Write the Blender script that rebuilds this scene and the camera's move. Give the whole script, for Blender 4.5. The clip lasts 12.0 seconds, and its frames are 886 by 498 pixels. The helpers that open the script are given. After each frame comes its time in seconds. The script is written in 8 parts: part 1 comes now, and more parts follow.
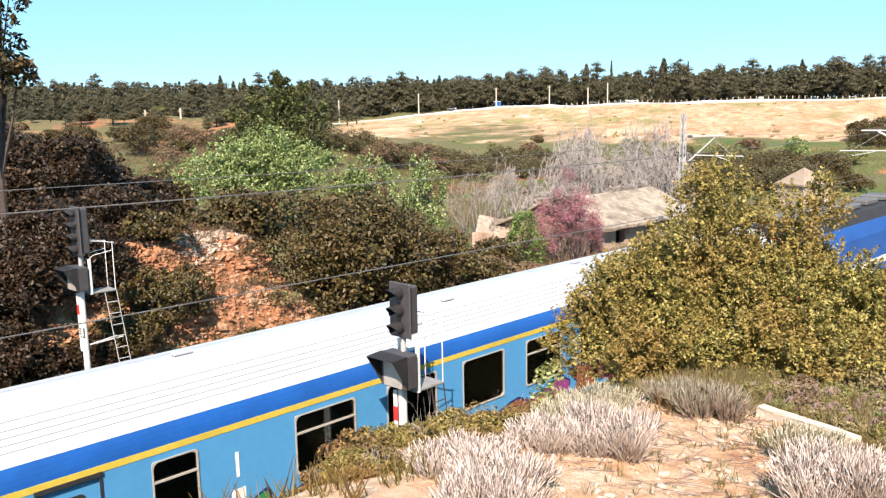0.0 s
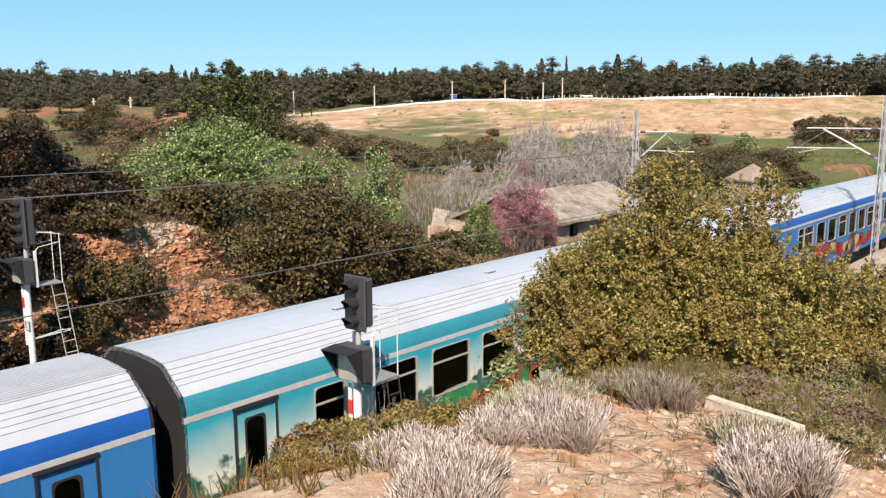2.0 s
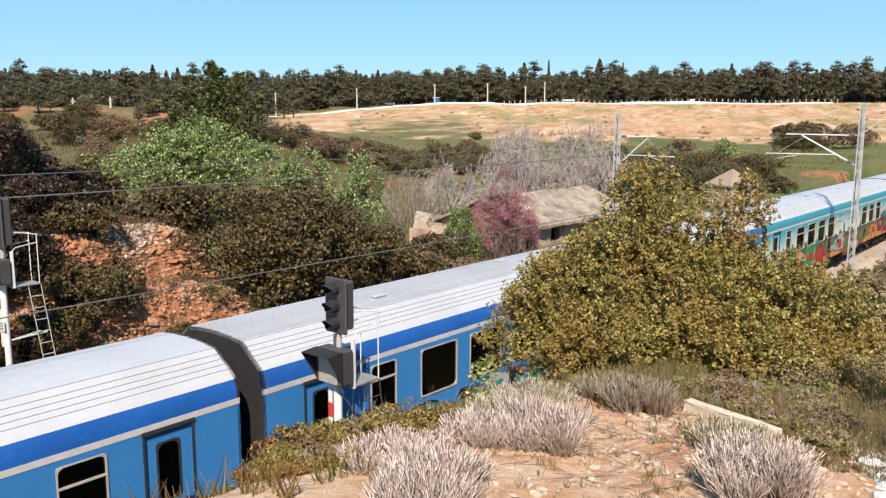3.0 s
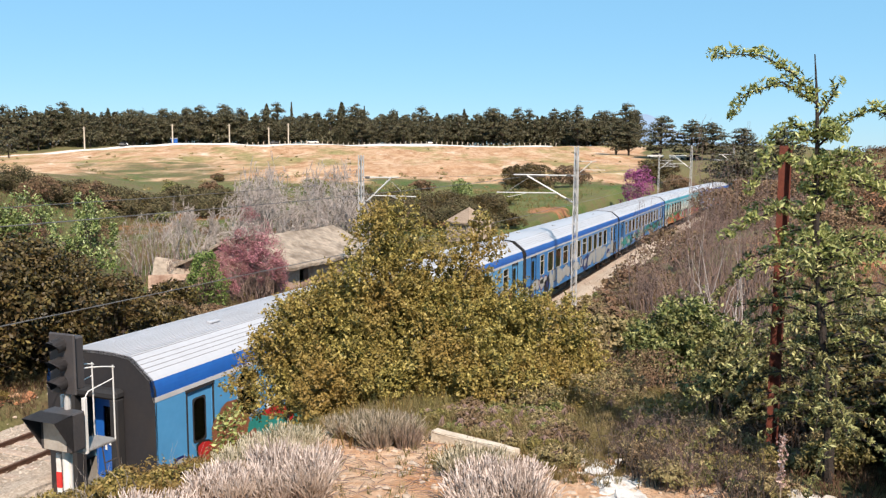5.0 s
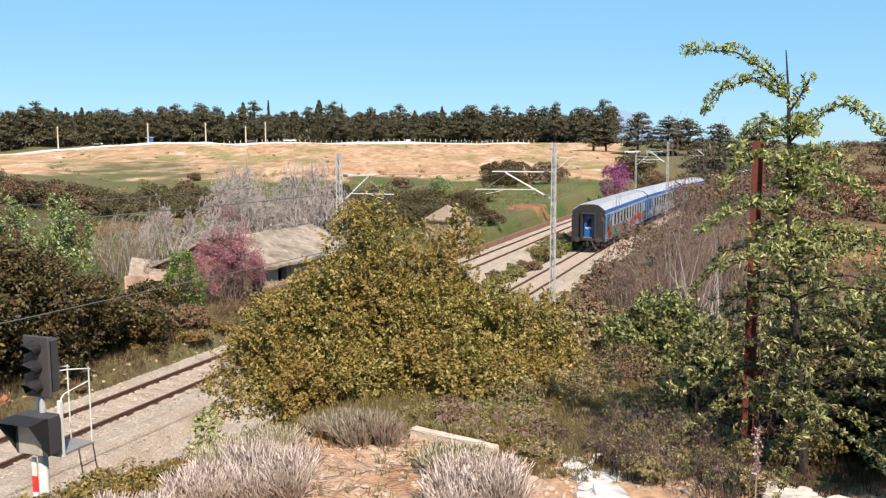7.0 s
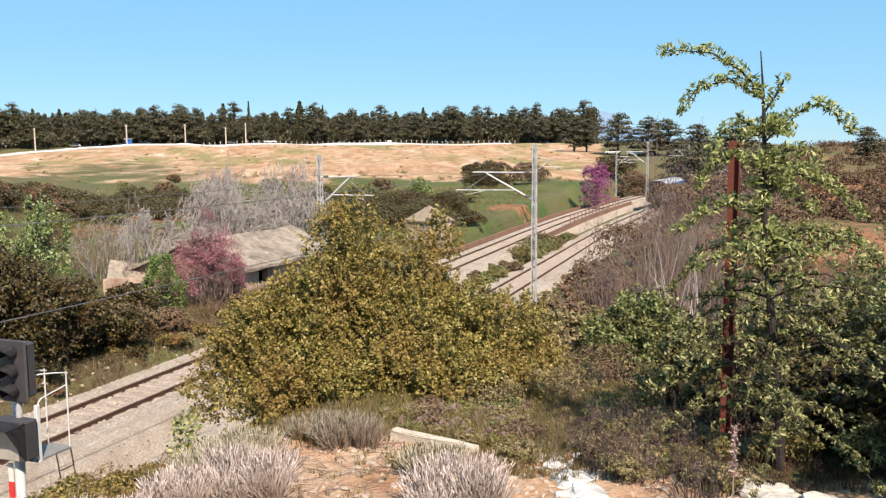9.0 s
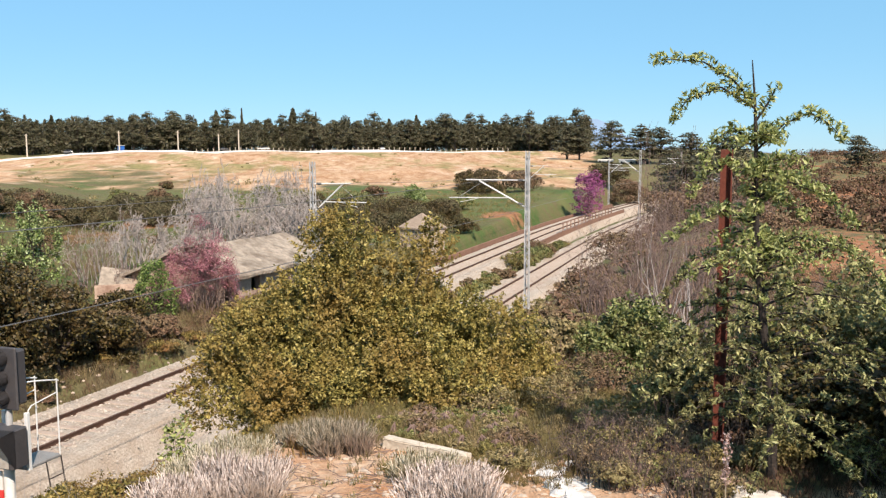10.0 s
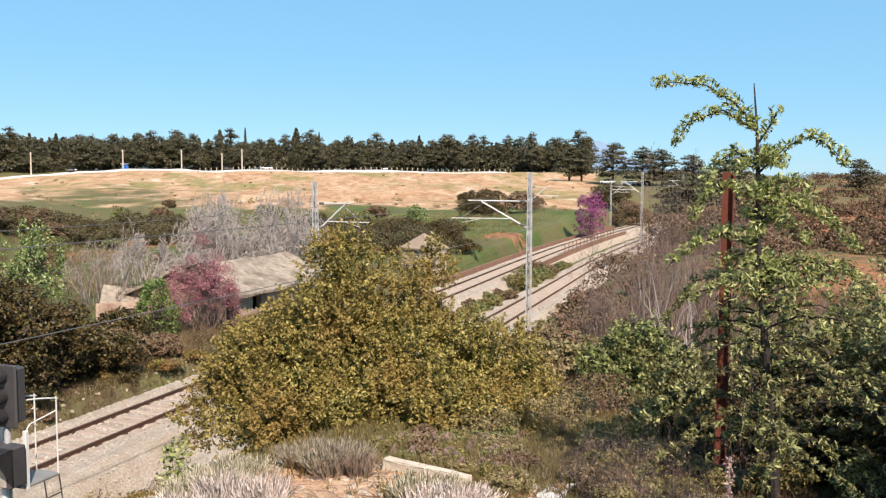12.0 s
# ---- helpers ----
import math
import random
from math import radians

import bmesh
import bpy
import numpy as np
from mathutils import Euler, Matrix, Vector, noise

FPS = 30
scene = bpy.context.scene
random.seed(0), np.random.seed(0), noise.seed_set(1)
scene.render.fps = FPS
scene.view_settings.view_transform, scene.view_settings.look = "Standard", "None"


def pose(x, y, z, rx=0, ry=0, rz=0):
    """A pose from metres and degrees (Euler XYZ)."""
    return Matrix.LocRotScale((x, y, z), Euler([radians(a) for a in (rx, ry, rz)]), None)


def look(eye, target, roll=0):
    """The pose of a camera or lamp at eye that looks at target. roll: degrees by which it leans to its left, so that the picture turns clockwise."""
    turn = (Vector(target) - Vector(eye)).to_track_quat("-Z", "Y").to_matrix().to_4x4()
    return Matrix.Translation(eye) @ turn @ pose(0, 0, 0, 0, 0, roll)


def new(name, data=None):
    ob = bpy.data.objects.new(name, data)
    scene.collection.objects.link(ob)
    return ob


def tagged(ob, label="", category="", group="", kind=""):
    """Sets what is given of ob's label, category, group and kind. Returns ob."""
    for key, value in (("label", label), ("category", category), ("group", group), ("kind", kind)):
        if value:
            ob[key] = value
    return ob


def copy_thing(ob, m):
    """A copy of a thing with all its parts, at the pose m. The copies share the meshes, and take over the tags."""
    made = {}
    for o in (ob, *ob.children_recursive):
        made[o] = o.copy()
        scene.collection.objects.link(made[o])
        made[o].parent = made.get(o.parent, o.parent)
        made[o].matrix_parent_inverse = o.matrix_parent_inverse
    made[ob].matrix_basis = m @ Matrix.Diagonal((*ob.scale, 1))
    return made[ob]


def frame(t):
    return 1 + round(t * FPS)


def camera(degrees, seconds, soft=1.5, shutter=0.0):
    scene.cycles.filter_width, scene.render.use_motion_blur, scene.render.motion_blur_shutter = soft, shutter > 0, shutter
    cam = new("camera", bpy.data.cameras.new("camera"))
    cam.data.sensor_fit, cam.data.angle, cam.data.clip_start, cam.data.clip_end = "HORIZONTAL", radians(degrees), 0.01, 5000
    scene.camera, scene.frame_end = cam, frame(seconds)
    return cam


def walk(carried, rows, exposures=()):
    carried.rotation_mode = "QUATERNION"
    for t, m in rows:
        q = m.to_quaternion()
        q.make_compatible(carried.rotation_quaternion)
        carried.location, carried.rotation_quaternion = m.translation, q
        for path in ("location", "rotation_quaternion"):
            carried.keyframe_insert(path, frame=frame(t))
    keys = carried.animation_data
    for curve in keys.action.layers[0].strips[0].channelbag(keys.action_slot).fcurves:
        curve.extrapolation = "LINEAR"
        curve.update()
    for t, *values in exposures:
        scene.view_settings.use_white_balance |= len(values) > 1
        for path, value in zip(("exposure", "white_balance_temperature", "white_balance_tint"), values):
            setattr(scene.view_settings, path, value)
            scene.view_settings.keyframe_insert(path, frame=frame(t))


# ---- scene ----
cam = camera(57.06, 12.0, soft=1.3, shutter=0.0)
# World: x runs along the railway in the train's direction, y across it away from the camera, z = 0 at the near rails' top.
walk(cam, [
    (0, pose(0.000, 0.000, 7.84, 81.208, 1.043, -45.987)),
    (0.5, pose(0.000, 0.000, 7.84, 80.992, 0.189, -48.734)),
    (1, pose(0.000, 0.000, 7.84, 80.534, 0.380, -48.268)),
    (1.5, pose(0.000, 0.000, 7.84, 80.444, 0.308, -48.899)),
    (2, pose(0.000, 0.000, 7.84, 80.680, 0.340, -49.048)),
    (2.5, pose(0.000, 0.000, 7.84, 80.704, 0.248, -49.223)),
    (2.7, pose(0.000, 0.000, 7.84, 80.835, 0.176, -49.279)),
    (4.3, pose(0.019, -0.046, 7.84, 81.778, -0.896, -66.531)),
    (4.5, pose(0.019, -0.046, 7.84, 82.377, -0.395, -68.937)),
    (5, pose(0.019, -0.046, 7.84, 83.817, -0.269, -67.896)),
    (5.5, pose(0.019, -0.046, 7.84, 83.123, -0.435, -67.077)),
    (6, pose(0.022, -0.051, 7.84, 83.110, -0.358, -67.106)),
    (6.5, pose(0.024, -0.057, 7.84, 82.456, 0.229, -67.484)),
    (7, pose(0.026, -0.062, 7.84, 83.639, 0.139, -69.410)),
    (7.2, pose(0.027, -0.064, 7.84, 83.872, 0.061, -70.393)),
    (9, pose(0.035, -0.083, 7.84, 83.688, 0.306, -70.711)),
    (9.5, pose(0.035, -0.083, 7.84, 83.729, 0.183, -70.951)),
    (10, pose(0.035, -0.083, 7.84, 84.207, 0.133, -71.191)),
    (10.5, pose(0.035, -0.083, 7.84, 84.562, -0.563, -71.488)),
    (11, pose(0.035, -0.083, 7.84, 83.629, -0.809, -72.063)),
    (11.5, pose(0.035, -0.083, 7.84, 84.668, -0.720, -70.724)),
    (12, pose(0.035, -0.083, 7.84, 85.640, -0.261, -71.025)),
], exposures=[(0.0, 1.44), (0.5, 1.14), (1.2, 0.94), (2.5, 0.94), (4.5, 0.94), (12.0, 0.94)])

# ---------------------------------------------------------------- light
SUN_WAY = Vector((0.74, 0.60, -0.97)).normalized()   # the way the sunlight goes
world = bpy.data.worlds.new("sky")
scene.world = world
world.use_nodes = True
wn = world.node_tree.nodes
sky = wn.new("ShaderNodeTexSky")
sky.sky_type = "NISHITA"
sky.sun_disc = False
sky.sun_elevation = math.asin(-SUN_WAY.z)
sky.sun_rotation = math.atan2(-SUN_WAY.x, -SUN_WAY.y)
sky.air_density, sky.dust_density, sky.ozone_density, sky.altitude = 1.0, 0.15, 3.5, 300
wn["Background"].inputs["Strength"].default_value = 0.068
tone = wn.new("ShaderNodeHueSaturation")     # the camera's rich blue
tone.inputs["Saturation"].default_value = 1.12
world.node_tree.links.new(sky.outputs["Color"], tone.inputs["Color"])
haze = wn.new("ShaderNodeMix")                # an even, clear azure
haze.data_type = "RGBA"
haze.inputs["Factor"].default_value = 0.62
haze.inputs["B"].default_value = (2.35, 5.35, 7.9, 1)
world.node_tree.links.new(tone.outputs["Color"], haze.inputs["A"])
world.node_tree.links.new(haze.outputs["Result"], wn["Background"].inputs["Color"])
sun = new("sun", bpy.data.lights.new("sun", "SUN"))
sun.data.energy, sun.data.angle, sun.data.color = 5.0, radians(0.55), (1.0, 0.845, 0.715)
sun.matrix_world = look((0, 0, 60), Vector((0, 0, 60)) + SUN_WAY)


# ---------------------------------------------------------------- materials
def graph(name):
    m = bpy.data.materials.new(name)
    m.use_nodes = True
    t = m.node_tree
    return m, t, t.nodes["Principled BSDF"]


def mixed(t, fac, a, b):
    n = t.nodes.new("ShaderNodeMix")
    n.data_type = "RGBA"
    for sock, val in ((n.inputs["Factor"], fac), (n.inputs["A"], a), (n.inputs["B"], b)):
        if isinstance(val, bpy.types.NodeSocket):
            t.links.new(val, sock)
        else:
            sock.default_value = val if not isinstance(val, tuple) else (*val, 1) if len(val) == 3 else val
    return n.outputs["Result"]


def noised(t, scale, detail=5.0, low=0.35, high=0.65, vector=None, rough=0.55, dist=0.0):
    n = t.nodes.new("ShaderNodeTexNoise")
    n.inputs["Scale"].default_value, n.inputs["Detail"].default_value = scale, detail
    n.inputs["Roughness"].default_value, n.inputs["Distortion"].default_value = rough, dist
    if vector is not None:
        t.links.new(vector, n.inputs["Vector"])
    r = t.nodes.new("ShaderNodeMapRange")
    r.inputs["From Min"].default_value, r.inputs["From Max"].default_value = low, high
    t.links.new(n.outputs["Fac"], r.inputs["Value"])
    return r.outputs["Result"]


def coords(t, scale=(1, 1, 1), kind="Object", turn=0.0):
    c = t.nodes.new("ShaderNodeTexCoord")
    m = t.nodes.new("ShaderNodeMapping")
    m.vector_type = "TEXTURE" if turn else "POINT"
    m.inputs["Scale"].default_value = scale if not turn else tuple(1 / k for k in scale)
    m.inputs["Rotation"].default_value = (0, 0, radians(turn))
    t.links.new(c.outputs[kind], m.inputs["Vector"])
    return m.outputs["Vector"]


def bumped(t, b, height, strength=0.4, distance=0.02):
    n = t.nodes.new("ShaderNodeBump")
    n.inputs["Strength"].default_value, n.inputs["Distance"].default_value = strength, distance
    t.links.new(height, n.inputs["Height"])
    t.links.new(n.outputs["Normal"], b.inputs["Normal"])


def surface(name, base, other, stain, rough=0.7, metal=0.0, fine=25.0, coarse=2.0, bump=0.25, depth=0.01, amount=0.6, spec=0.5):
    """A plain weathered surface: base colour, a second tone in fine grain, a stain in broad patches."""
    m, t, b = graph(name)
    base, other, stain = deep(base, 0.75), deep(other, 0.75), deep(stain, 0.72)
    v = coords(t)
    c = mixed(t, noised(t, fine, 4, 0.3, 0.7, v), base, other)
    s = noised(t, coarse, 5, 0.48, 0.75, v)
    k = t.nodes.new("ShaderNodeMath")
    k.operation = "MULTIPLY"
    k.inputs[1].default_value = amount
    t.links.new(s, k.inputs[0])
    c = mixed(t, k.outputs[0], c, stain)
    t.links.new(c, b.inputs["Base Color"])
    b.inputs["Roughness"].default_value, b.inputs["Metallic"].default_value = rough, metal
    b.inputs["Specular IOR Level"].default_value = spec
    if bump:
        bumped(t, b, noised(t, fine * 1.7, 4, 0.2, 0.8, v), bump, depth)
    return m


def deep(c, k=0.80):
    return tuple(v * k for v in c) if c else c


def warm(c, k):
    return (c[0] * k, c[1] * k * 0.93, c[2] * k * 0.90) if c else c


def leafy(name, dark, mid, light, dry=None, dry_amount=0.0, trans=0.25, rough=0.55, tip=None):
    """Leaves: each its own tone, clumps lighter or yellower, some light through them."""
    m, t, b = graph(name)
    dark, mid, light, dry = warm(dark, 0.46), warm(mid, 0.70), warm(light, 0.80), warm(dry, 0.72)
    g = t.nodes.new("ShaderNodeNewGeometry")
    ramp = t.nodes.new("ShaderNodeValToRGB")
    e = ramp.color_ramp.elements
    e[0].color, e[1].color = (*dark, 1), (*light, 1)
    e.new(0.5).color = (*mid, 1)
    if tip:
        e[2].position = 0.88
        e.new(0.97).color = (*tip, 1)
    t.links.new(g.outputs["Random Per Island"], ramp.inputs["Fac"])
    c = ramp.outputs["Color"]
    if dry:
        o = t.nodes.new("ShaderNodeObjectInfo")
        mp = coords(t)
        f = noised(t, 1.1, 3, 0.5 - 0.25 * dry_amount, 0.75 - 0.25 * dry_amount, mp)
        c = mixed(t, f, c, dry)
    t.links.new(c, b.inputs["Base Color"])
    b.inputs["Roughness"].default_value = rough
    b.inputs["Specular IOR Level"].default_value = 0.3
    tr = t.nodes.new("ShaderNodeBsdfTranslucent")
    t.links.new(c, tr.inputs["Color"])
    mix = t.nodes.new("ShaderNodeMixShader")
    mix.inputs["Fac"].default_value = trans
    t.links.new(b.outputs["BSDF"], mix.inputs[1])
    t.links.new(tr.outputs["BSDF"], mix.inputs[2])
    t.links.new(mix.outputs["Shader"], t.nodes["Material Output"].inputs["Surface"])
    return m


def ground_material():
    m, t, b = graph("ground")
    v = coords(t)

    def attr(n):
        a = t.nodes.new("ShaderNodeAttribute")
        a.attribute_name = n
        return a.outputs["Fac"]

    def broken(mask, scale, w=0.35):
        """A mask whose border is broken up by noise."""
        n = noised(t, scale, 6, 0.25, 0.75, v, 0.65)
        a = t.nodes.new("ShaderNodeMath")
        a.operation = "MULTIPLY_ADD"
        a.inputs[1].default_value, a.inputs[2].default_value = 0.9, -0.45
        t.links.new(n, a.inputs[0])
        s = t.nodes.new("ShaderNodeMath")
        s.operation = "ADD"
        t.links.new(mask, s.inputs[0])
        t.links.new(a.outputs[0], s.inputs[1])
        r = t.nodes.new("ShaderNodeMapRange")
        r.inputs["From Min"].default_value, r.inputs["From Max"].default_value = 0.5 - w / 2, 0.5 + w / 2
        t.links.new(s.outputs[0], r.inputs["Value"])
        return r.outputs["Result"]

    fine = noised(t, 9.0, 6, 0.3, 0.7, v)
    broad = noised(t, 0.35, 5, 0.35, 0.65, v)
    scrub = mixed(t, broad, mixed(t, fine, (0.10, 0.082, 0.042), (0.20, 0.155, 0.088)), mixed(t, fine, (0.095, 0.105, 0.036), (0.18, 0.17, 0.072)))
    soil = mixed(t, noised(t, 1.6, 6, 0.3, 0.7, v), mixed(t, fine, (0.52, 0.25, 0.12), (0.74, 0.44, 0.25)), mixed(t, fine, (0.66, 0.42, 0.25), (0.90, 0.74, 0.58)))
    earth = mixed(t, noised(t, 1.1, 6, 0.3, 0.7, v), mixed(t, fine, (0.22, 0.075, 0.03), (0.40, 0.17, 0.075)), mixed(t, fine, (0.30, 0.13, 0.06), (0.46, 0.28, 0.17)))
    grass = mixed(t, noised(t, 0.12, 5, 0.35, 0.65, v), mixed(t, fine, (0.045, 0.085, 0.020), (0.090, 0.145, 0.040)), mixed(t, fine, (0.11, 0.125, 0.042), (0.19, 0.19, 0.08)))
    grass = mixed(t, noised(t, 0.55, 7, 0.46, 0.66, v, 0.7), grass, mixed(t, fine, (0.10, 0.085, 0.038), (0.19, 0.155, 0.075)))
    slope = coords(t, (0.020, 0.085, 0.3), "Object", 25)
    furrow = noised(t, 1.5, 8, 0.36, 0.64, slope, 0.70, 0.6)
    clods = noised(t, 0.9, 9, 0.40, 0.60, coords(t, (0.11, 0.42, 1.0), "Object", 25), 0.80)
    straw = mixed(t, furrow, mixed(t, clods, (0.30, 0.150, 0.072), (0.50, 0.30, 0.165)), mixed(t, clods, (0.46, 0.285, 0.160), (0.68, 0.50, 0.34)))
    washed = noised(t, 2.2, 8, 0.56, 0.70, coords(t, (0.018, 0.060, 0.2), "Object", 25), 0.72, 0.8)
    straw = mixed(t, washed, straw, mixed(t, clods, (0.60, 0.44, 0.31), (0.86, 0.74, 0.62)))
    tint = noised(t, 1.0, 7, 0.50, 0.62, coords(t, (0.030, 0.06, 0.1), "Object", 25), 0.68)
    straw = mixed(t, tint, straw, mixed(t, clods, (0.20, 0.185, 0.07), (0.36, 0.29, 0.13)))
    gravel = mixed(t, noised(t, 14.0, 5, 0.35, 0.65, v, 0.7), (0.30, 0.235, 0.17), (0.68, 0.58, 0.47))
    c = mixed(t, broken(attr("grass"), 0.5), scrub, grass)
    c = mixed(t, broken(attr("straw"), 0.12), c, straw)
    c = mixed(t, broken(attr("soil"), 1.3), c, soil)
    c = mixed(t, broken(attr("earth"), 0.8), c, earth)
    c = mixed(t, broken(attr("gravel"), 1.0), c, gravel)
    c = mixed(t, 0.26, c, (0.0, 0.0, 0.0))
    t.links.new(c, b.inputs["Base Color"])
    b.inputs["Roughness"].default_value = 0.95
    b.inputs["Specular IOR Level"].default_value = 0.15
    bumped(t, b, noised(t, 6.0, 8, 0.2, 0.8, v, 0.7), 0.9, 0.06)
    return m


GROUND = ground_material()
BALLAST = surface("ballast", (0.36, 0.30, 0.24), (0.66, 0.57, 0.47), (0.34, 0.24, 0.16), 0.95, fine=16, coarse=0.7, bump=0.9, depth=0.05, spec=0.2)
RAIL = surface("rail_steel", (0.085, 0.042, 0.026), (0.14, 0.07, 0.045), (0.05, 0.03, 0.02), 0.7, 0.3, 40, 3)
SLEEPER = surface("sleeper_concrete", (0.36, 0.28, 0.22), (0.47, 0.38, 0.31), (0.24, 0.14, 0.085), 0.9, fine=30, coarse=3)
GALV = surface("galvanised_steel", (0.40, 0.40, 0.40), (0.52, 0.52, 0.51), (0.32, 0.30, 0.27), 0.6, 0.1, 30, 2, 0.1)
PALE_STEEL = surface("pale_steel", (0.72, 0.72, 0.70), (0.80, 0.80, 0.78), (0.55, 0.52, 0.48), 0.5, 0.1, 30, 2, 0.1)
SIGNAL_BLACK = surface("signal_black", (0.044, 0.040, 0.042), (0.060, 0.055, 0.057), (0.085, 0.076, 0.074), 0.6, 0, 30, 4, 0.1)
LENS = surface("dark_lens", (0.012, 0.012, 0.014), (0.02, 0.02, 0.02), (0.03, 0.02, 0.02), 0.15, 0, 10, 4, 0)
WHITE_PAINT = surface("white_paint", (0.78, 0.77, 0.74), (0.84, 0.83, 0.80), (0.52, 0.46, 0.38), 0.5, 0, 20, 3, 0.1)
RED_PAINT = surface("red_paint", (0.60, 0.03, 0.03), (0.68, 0.05, 0.04), (0.40, 0.05, 0.04), 0.45, 0, 20, 3, 0.1)
ROOF_WHITE = surface("coach_roof_paint", (0.44, 0.46, 0.50), (0.48, 0.50, 0.54), (0.37, 0.38, 0.40), 0.45, 0, 6, 0.5, 0.05, amount=0.5)
COACH_BLUE = surface("coach_blue", (0.034, 0.185, 0.47), (0.042, 0.205, 0.51), (0.025, 0.125, 0.32), 0.32, 0, 8, 0.6, 0.03, amount=0.5)
COACH_LIGHT = surface("coach_light_blue", (0.075, 0.285, 0.54), (0.09, 0.31, 0.58), (0.06, 0.20, 0.38), 0.32, 0, 8, 0.6, 0.03, amount=0.5)
BAND_BLUE = surface("band_blue", (0.014, 0.10, 0.40), (0.018, 0.12, 0.44), (0.012, 0.07, 0.27), 0.35, 0, 8, 0.6, 0.03)
BAND_TEAL = surface("band_teal", (0.03, 0.27, 0.36), (0.04, 0.31, 0.40), (0.05, 0.22, 0.28), 0.4, 0, 8, 0.6, 0.03)
STRIPE_GREY = surface("stripe_grey", (0.48, 0.48, 0.49), (0.56, 0.56, 0.57), (0.36, 0.35, 0.34), 0.45, 0, 10, 1, 0.03)
STRIPE_YELLOW = surface("stripe_yellow", (0.58, 0.44, 0.06), (0.66, 0.50, 0.08), (0.42, 0.32, 0.06), 0.45, 0, 10, 1, 0.03)
SEAM = surface("dark_seam", (0.10, 0.10, 0.10), (0.15, 0.15, 0.15), (0.07, 0.06, 0.06), 0.7, 0, 10, 1, 0)
UNDER = surface("underframe", (0.035, 0.028, 0.024), (0.06, 0.045, 0.036), (0.09, 0.06, 0.04), 0.85, 0.1, 14, 2, 0.3)
END_BLACK = surface("coach_end_black", (0.011, 0.010, 0.013), (0.016, 0.015, 0.018), (0.036, 0.028, 0.022), 0.8, 0, 10, 1.2, 0.1)
LOCO_RED = surface("loco_red", (0.42, 0.045, 0.06), (0.48, 0.06, 0.075), (0.30, 0.05, 0.06), 0.4, 0, 10, 1, 0.03)
CONCRETE = surface("old_concrete", (0.50, 0.44, 0.35), (0.62, 0.55, 0.45), (0.33, 0.26, 0.18), 0.92, 0, 22, 2.5, 0.4)
ROOF_RUIN = surface("mossy_roof_slab", (0.245, 0.20, 0.15), (0.46, 0.385, 0.305), (0.125, 0.09, 0.062), 0.95, 0, 3.0, 0.7, 0.9, 0.08, amount=1.0)
RENDER_RUIN = surface("flaking_render", (0.40, 0.29, 0.22), (0.58, 0.45, 0.36), (0.22, 0.12, 0.085), 0.95, 0, 8, 1.2, 0.4, 0.03, amount=0.9)
STONE = surface("rubble_stone", (0.42, 0.33, 0.25), (0.55, 0.46, 0.37), (0.30, 0.20, 0.14), 0.92, 0, 9, 1.5, 0.5, 0.03)
ROCK = surface("pale_rock", (0.54, 0.49, 0.42), (0.68, 0.64, 0.58), (0.40, 0.29, 0.20), 0.9, 0, 12, 2.5, 0.5, 0.03)
RED_ROCK = surface("red_rock", (0.33, 0.13, 0.06), (0.48, 0.24, 0.125), (0.52, 0.38, 0.26), 0.95, 0, 5, 1.6, 0.6, 0.05, amount=0.9)
RUST = surface("rusty_steel", (0.13, 0.030, 0.018), (0.18, 0.048, 0.026), (0.08, 0.024, 0.016), 0.85, 0.2, 30, 4, 0.2)
BARK = surface("bark", (0.050, 0.035, 0.027), (0.095, 0.07, 0.055), (0.03, 0.022, 0.018), 0.95, 0, 18, 3, 0.5, 0.02)
TWIG = surface("grey_twigs", (0.35, 0.30, 0.275), (0.50, 0.45, 0.415), (0.22, 0.175, 0.15), 0.9, 0, 6, 1.2, 0)
TWIG_BROWN = surface("brown_twigs", (0.165, 0.105, 0.085), (0.27, 0.19, 0.16), (0.11, 0.068, 0.056), 0.9, 0, 6, 1.0, 0)
ASPHALT = surface("pale_road", (0.74, 0.70, 0.64), (0.80, 0.76, 0.71), (0.66, 0.60, 0.52), 0.9, 0, 3, 0.2, 0.1)
L_OAK = leafy("kermes_oak_leaves", (0.085, 0.083, 0.021), (0.30, 0.275, 0.068), (0.56, 0.495, 0.165), (0.35, 0.26, 0.078), 0.30, 0.26)
L_DARK = leafy("dark_evergreen_leaves", (0.014, 0.013, 0.004), (0.062, 0.055, 0.015), (0.175, 0.145, 0.045), (0.10, 0.066, 0.024), 0.35, 0.10)
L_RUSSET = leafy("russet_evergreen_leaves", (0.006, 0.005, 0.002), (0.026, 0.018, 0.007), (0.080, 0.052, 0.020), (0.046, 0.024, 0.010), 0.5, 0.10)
L_FRESH = leafy("fresh_green_leaves", (0.07, 0.125, 0.027), (0.23, 0.34, 0.095), (0.45, 0.55, 0.24), None, 0, 0.25, tip=(0.42, 0.48, 0.26))
L_LIME = leafy("young_lime_leaves", (0.12, 0.17, 0.045), (0.37, 0.45, 0.14), (0.68, 0.74, 0.36), None, 0, 0.35)
L_SHRUB = leafy("hedge_green_leaves", (0.055, 0.085, 0.022), (0.175, 0.225, 0.065), (0.40, 0.43, 0.19), (0.23, 0.20, 0.08), 0.25, 0.18)
L_PINE = leafy("pine_needles", (0.034, 0.040, 0.020), (0.090, 0.098, 0.050), (0.175, 0.178, 0.098), (0.11, 0.092, 0.055), 0.25, 0.10)
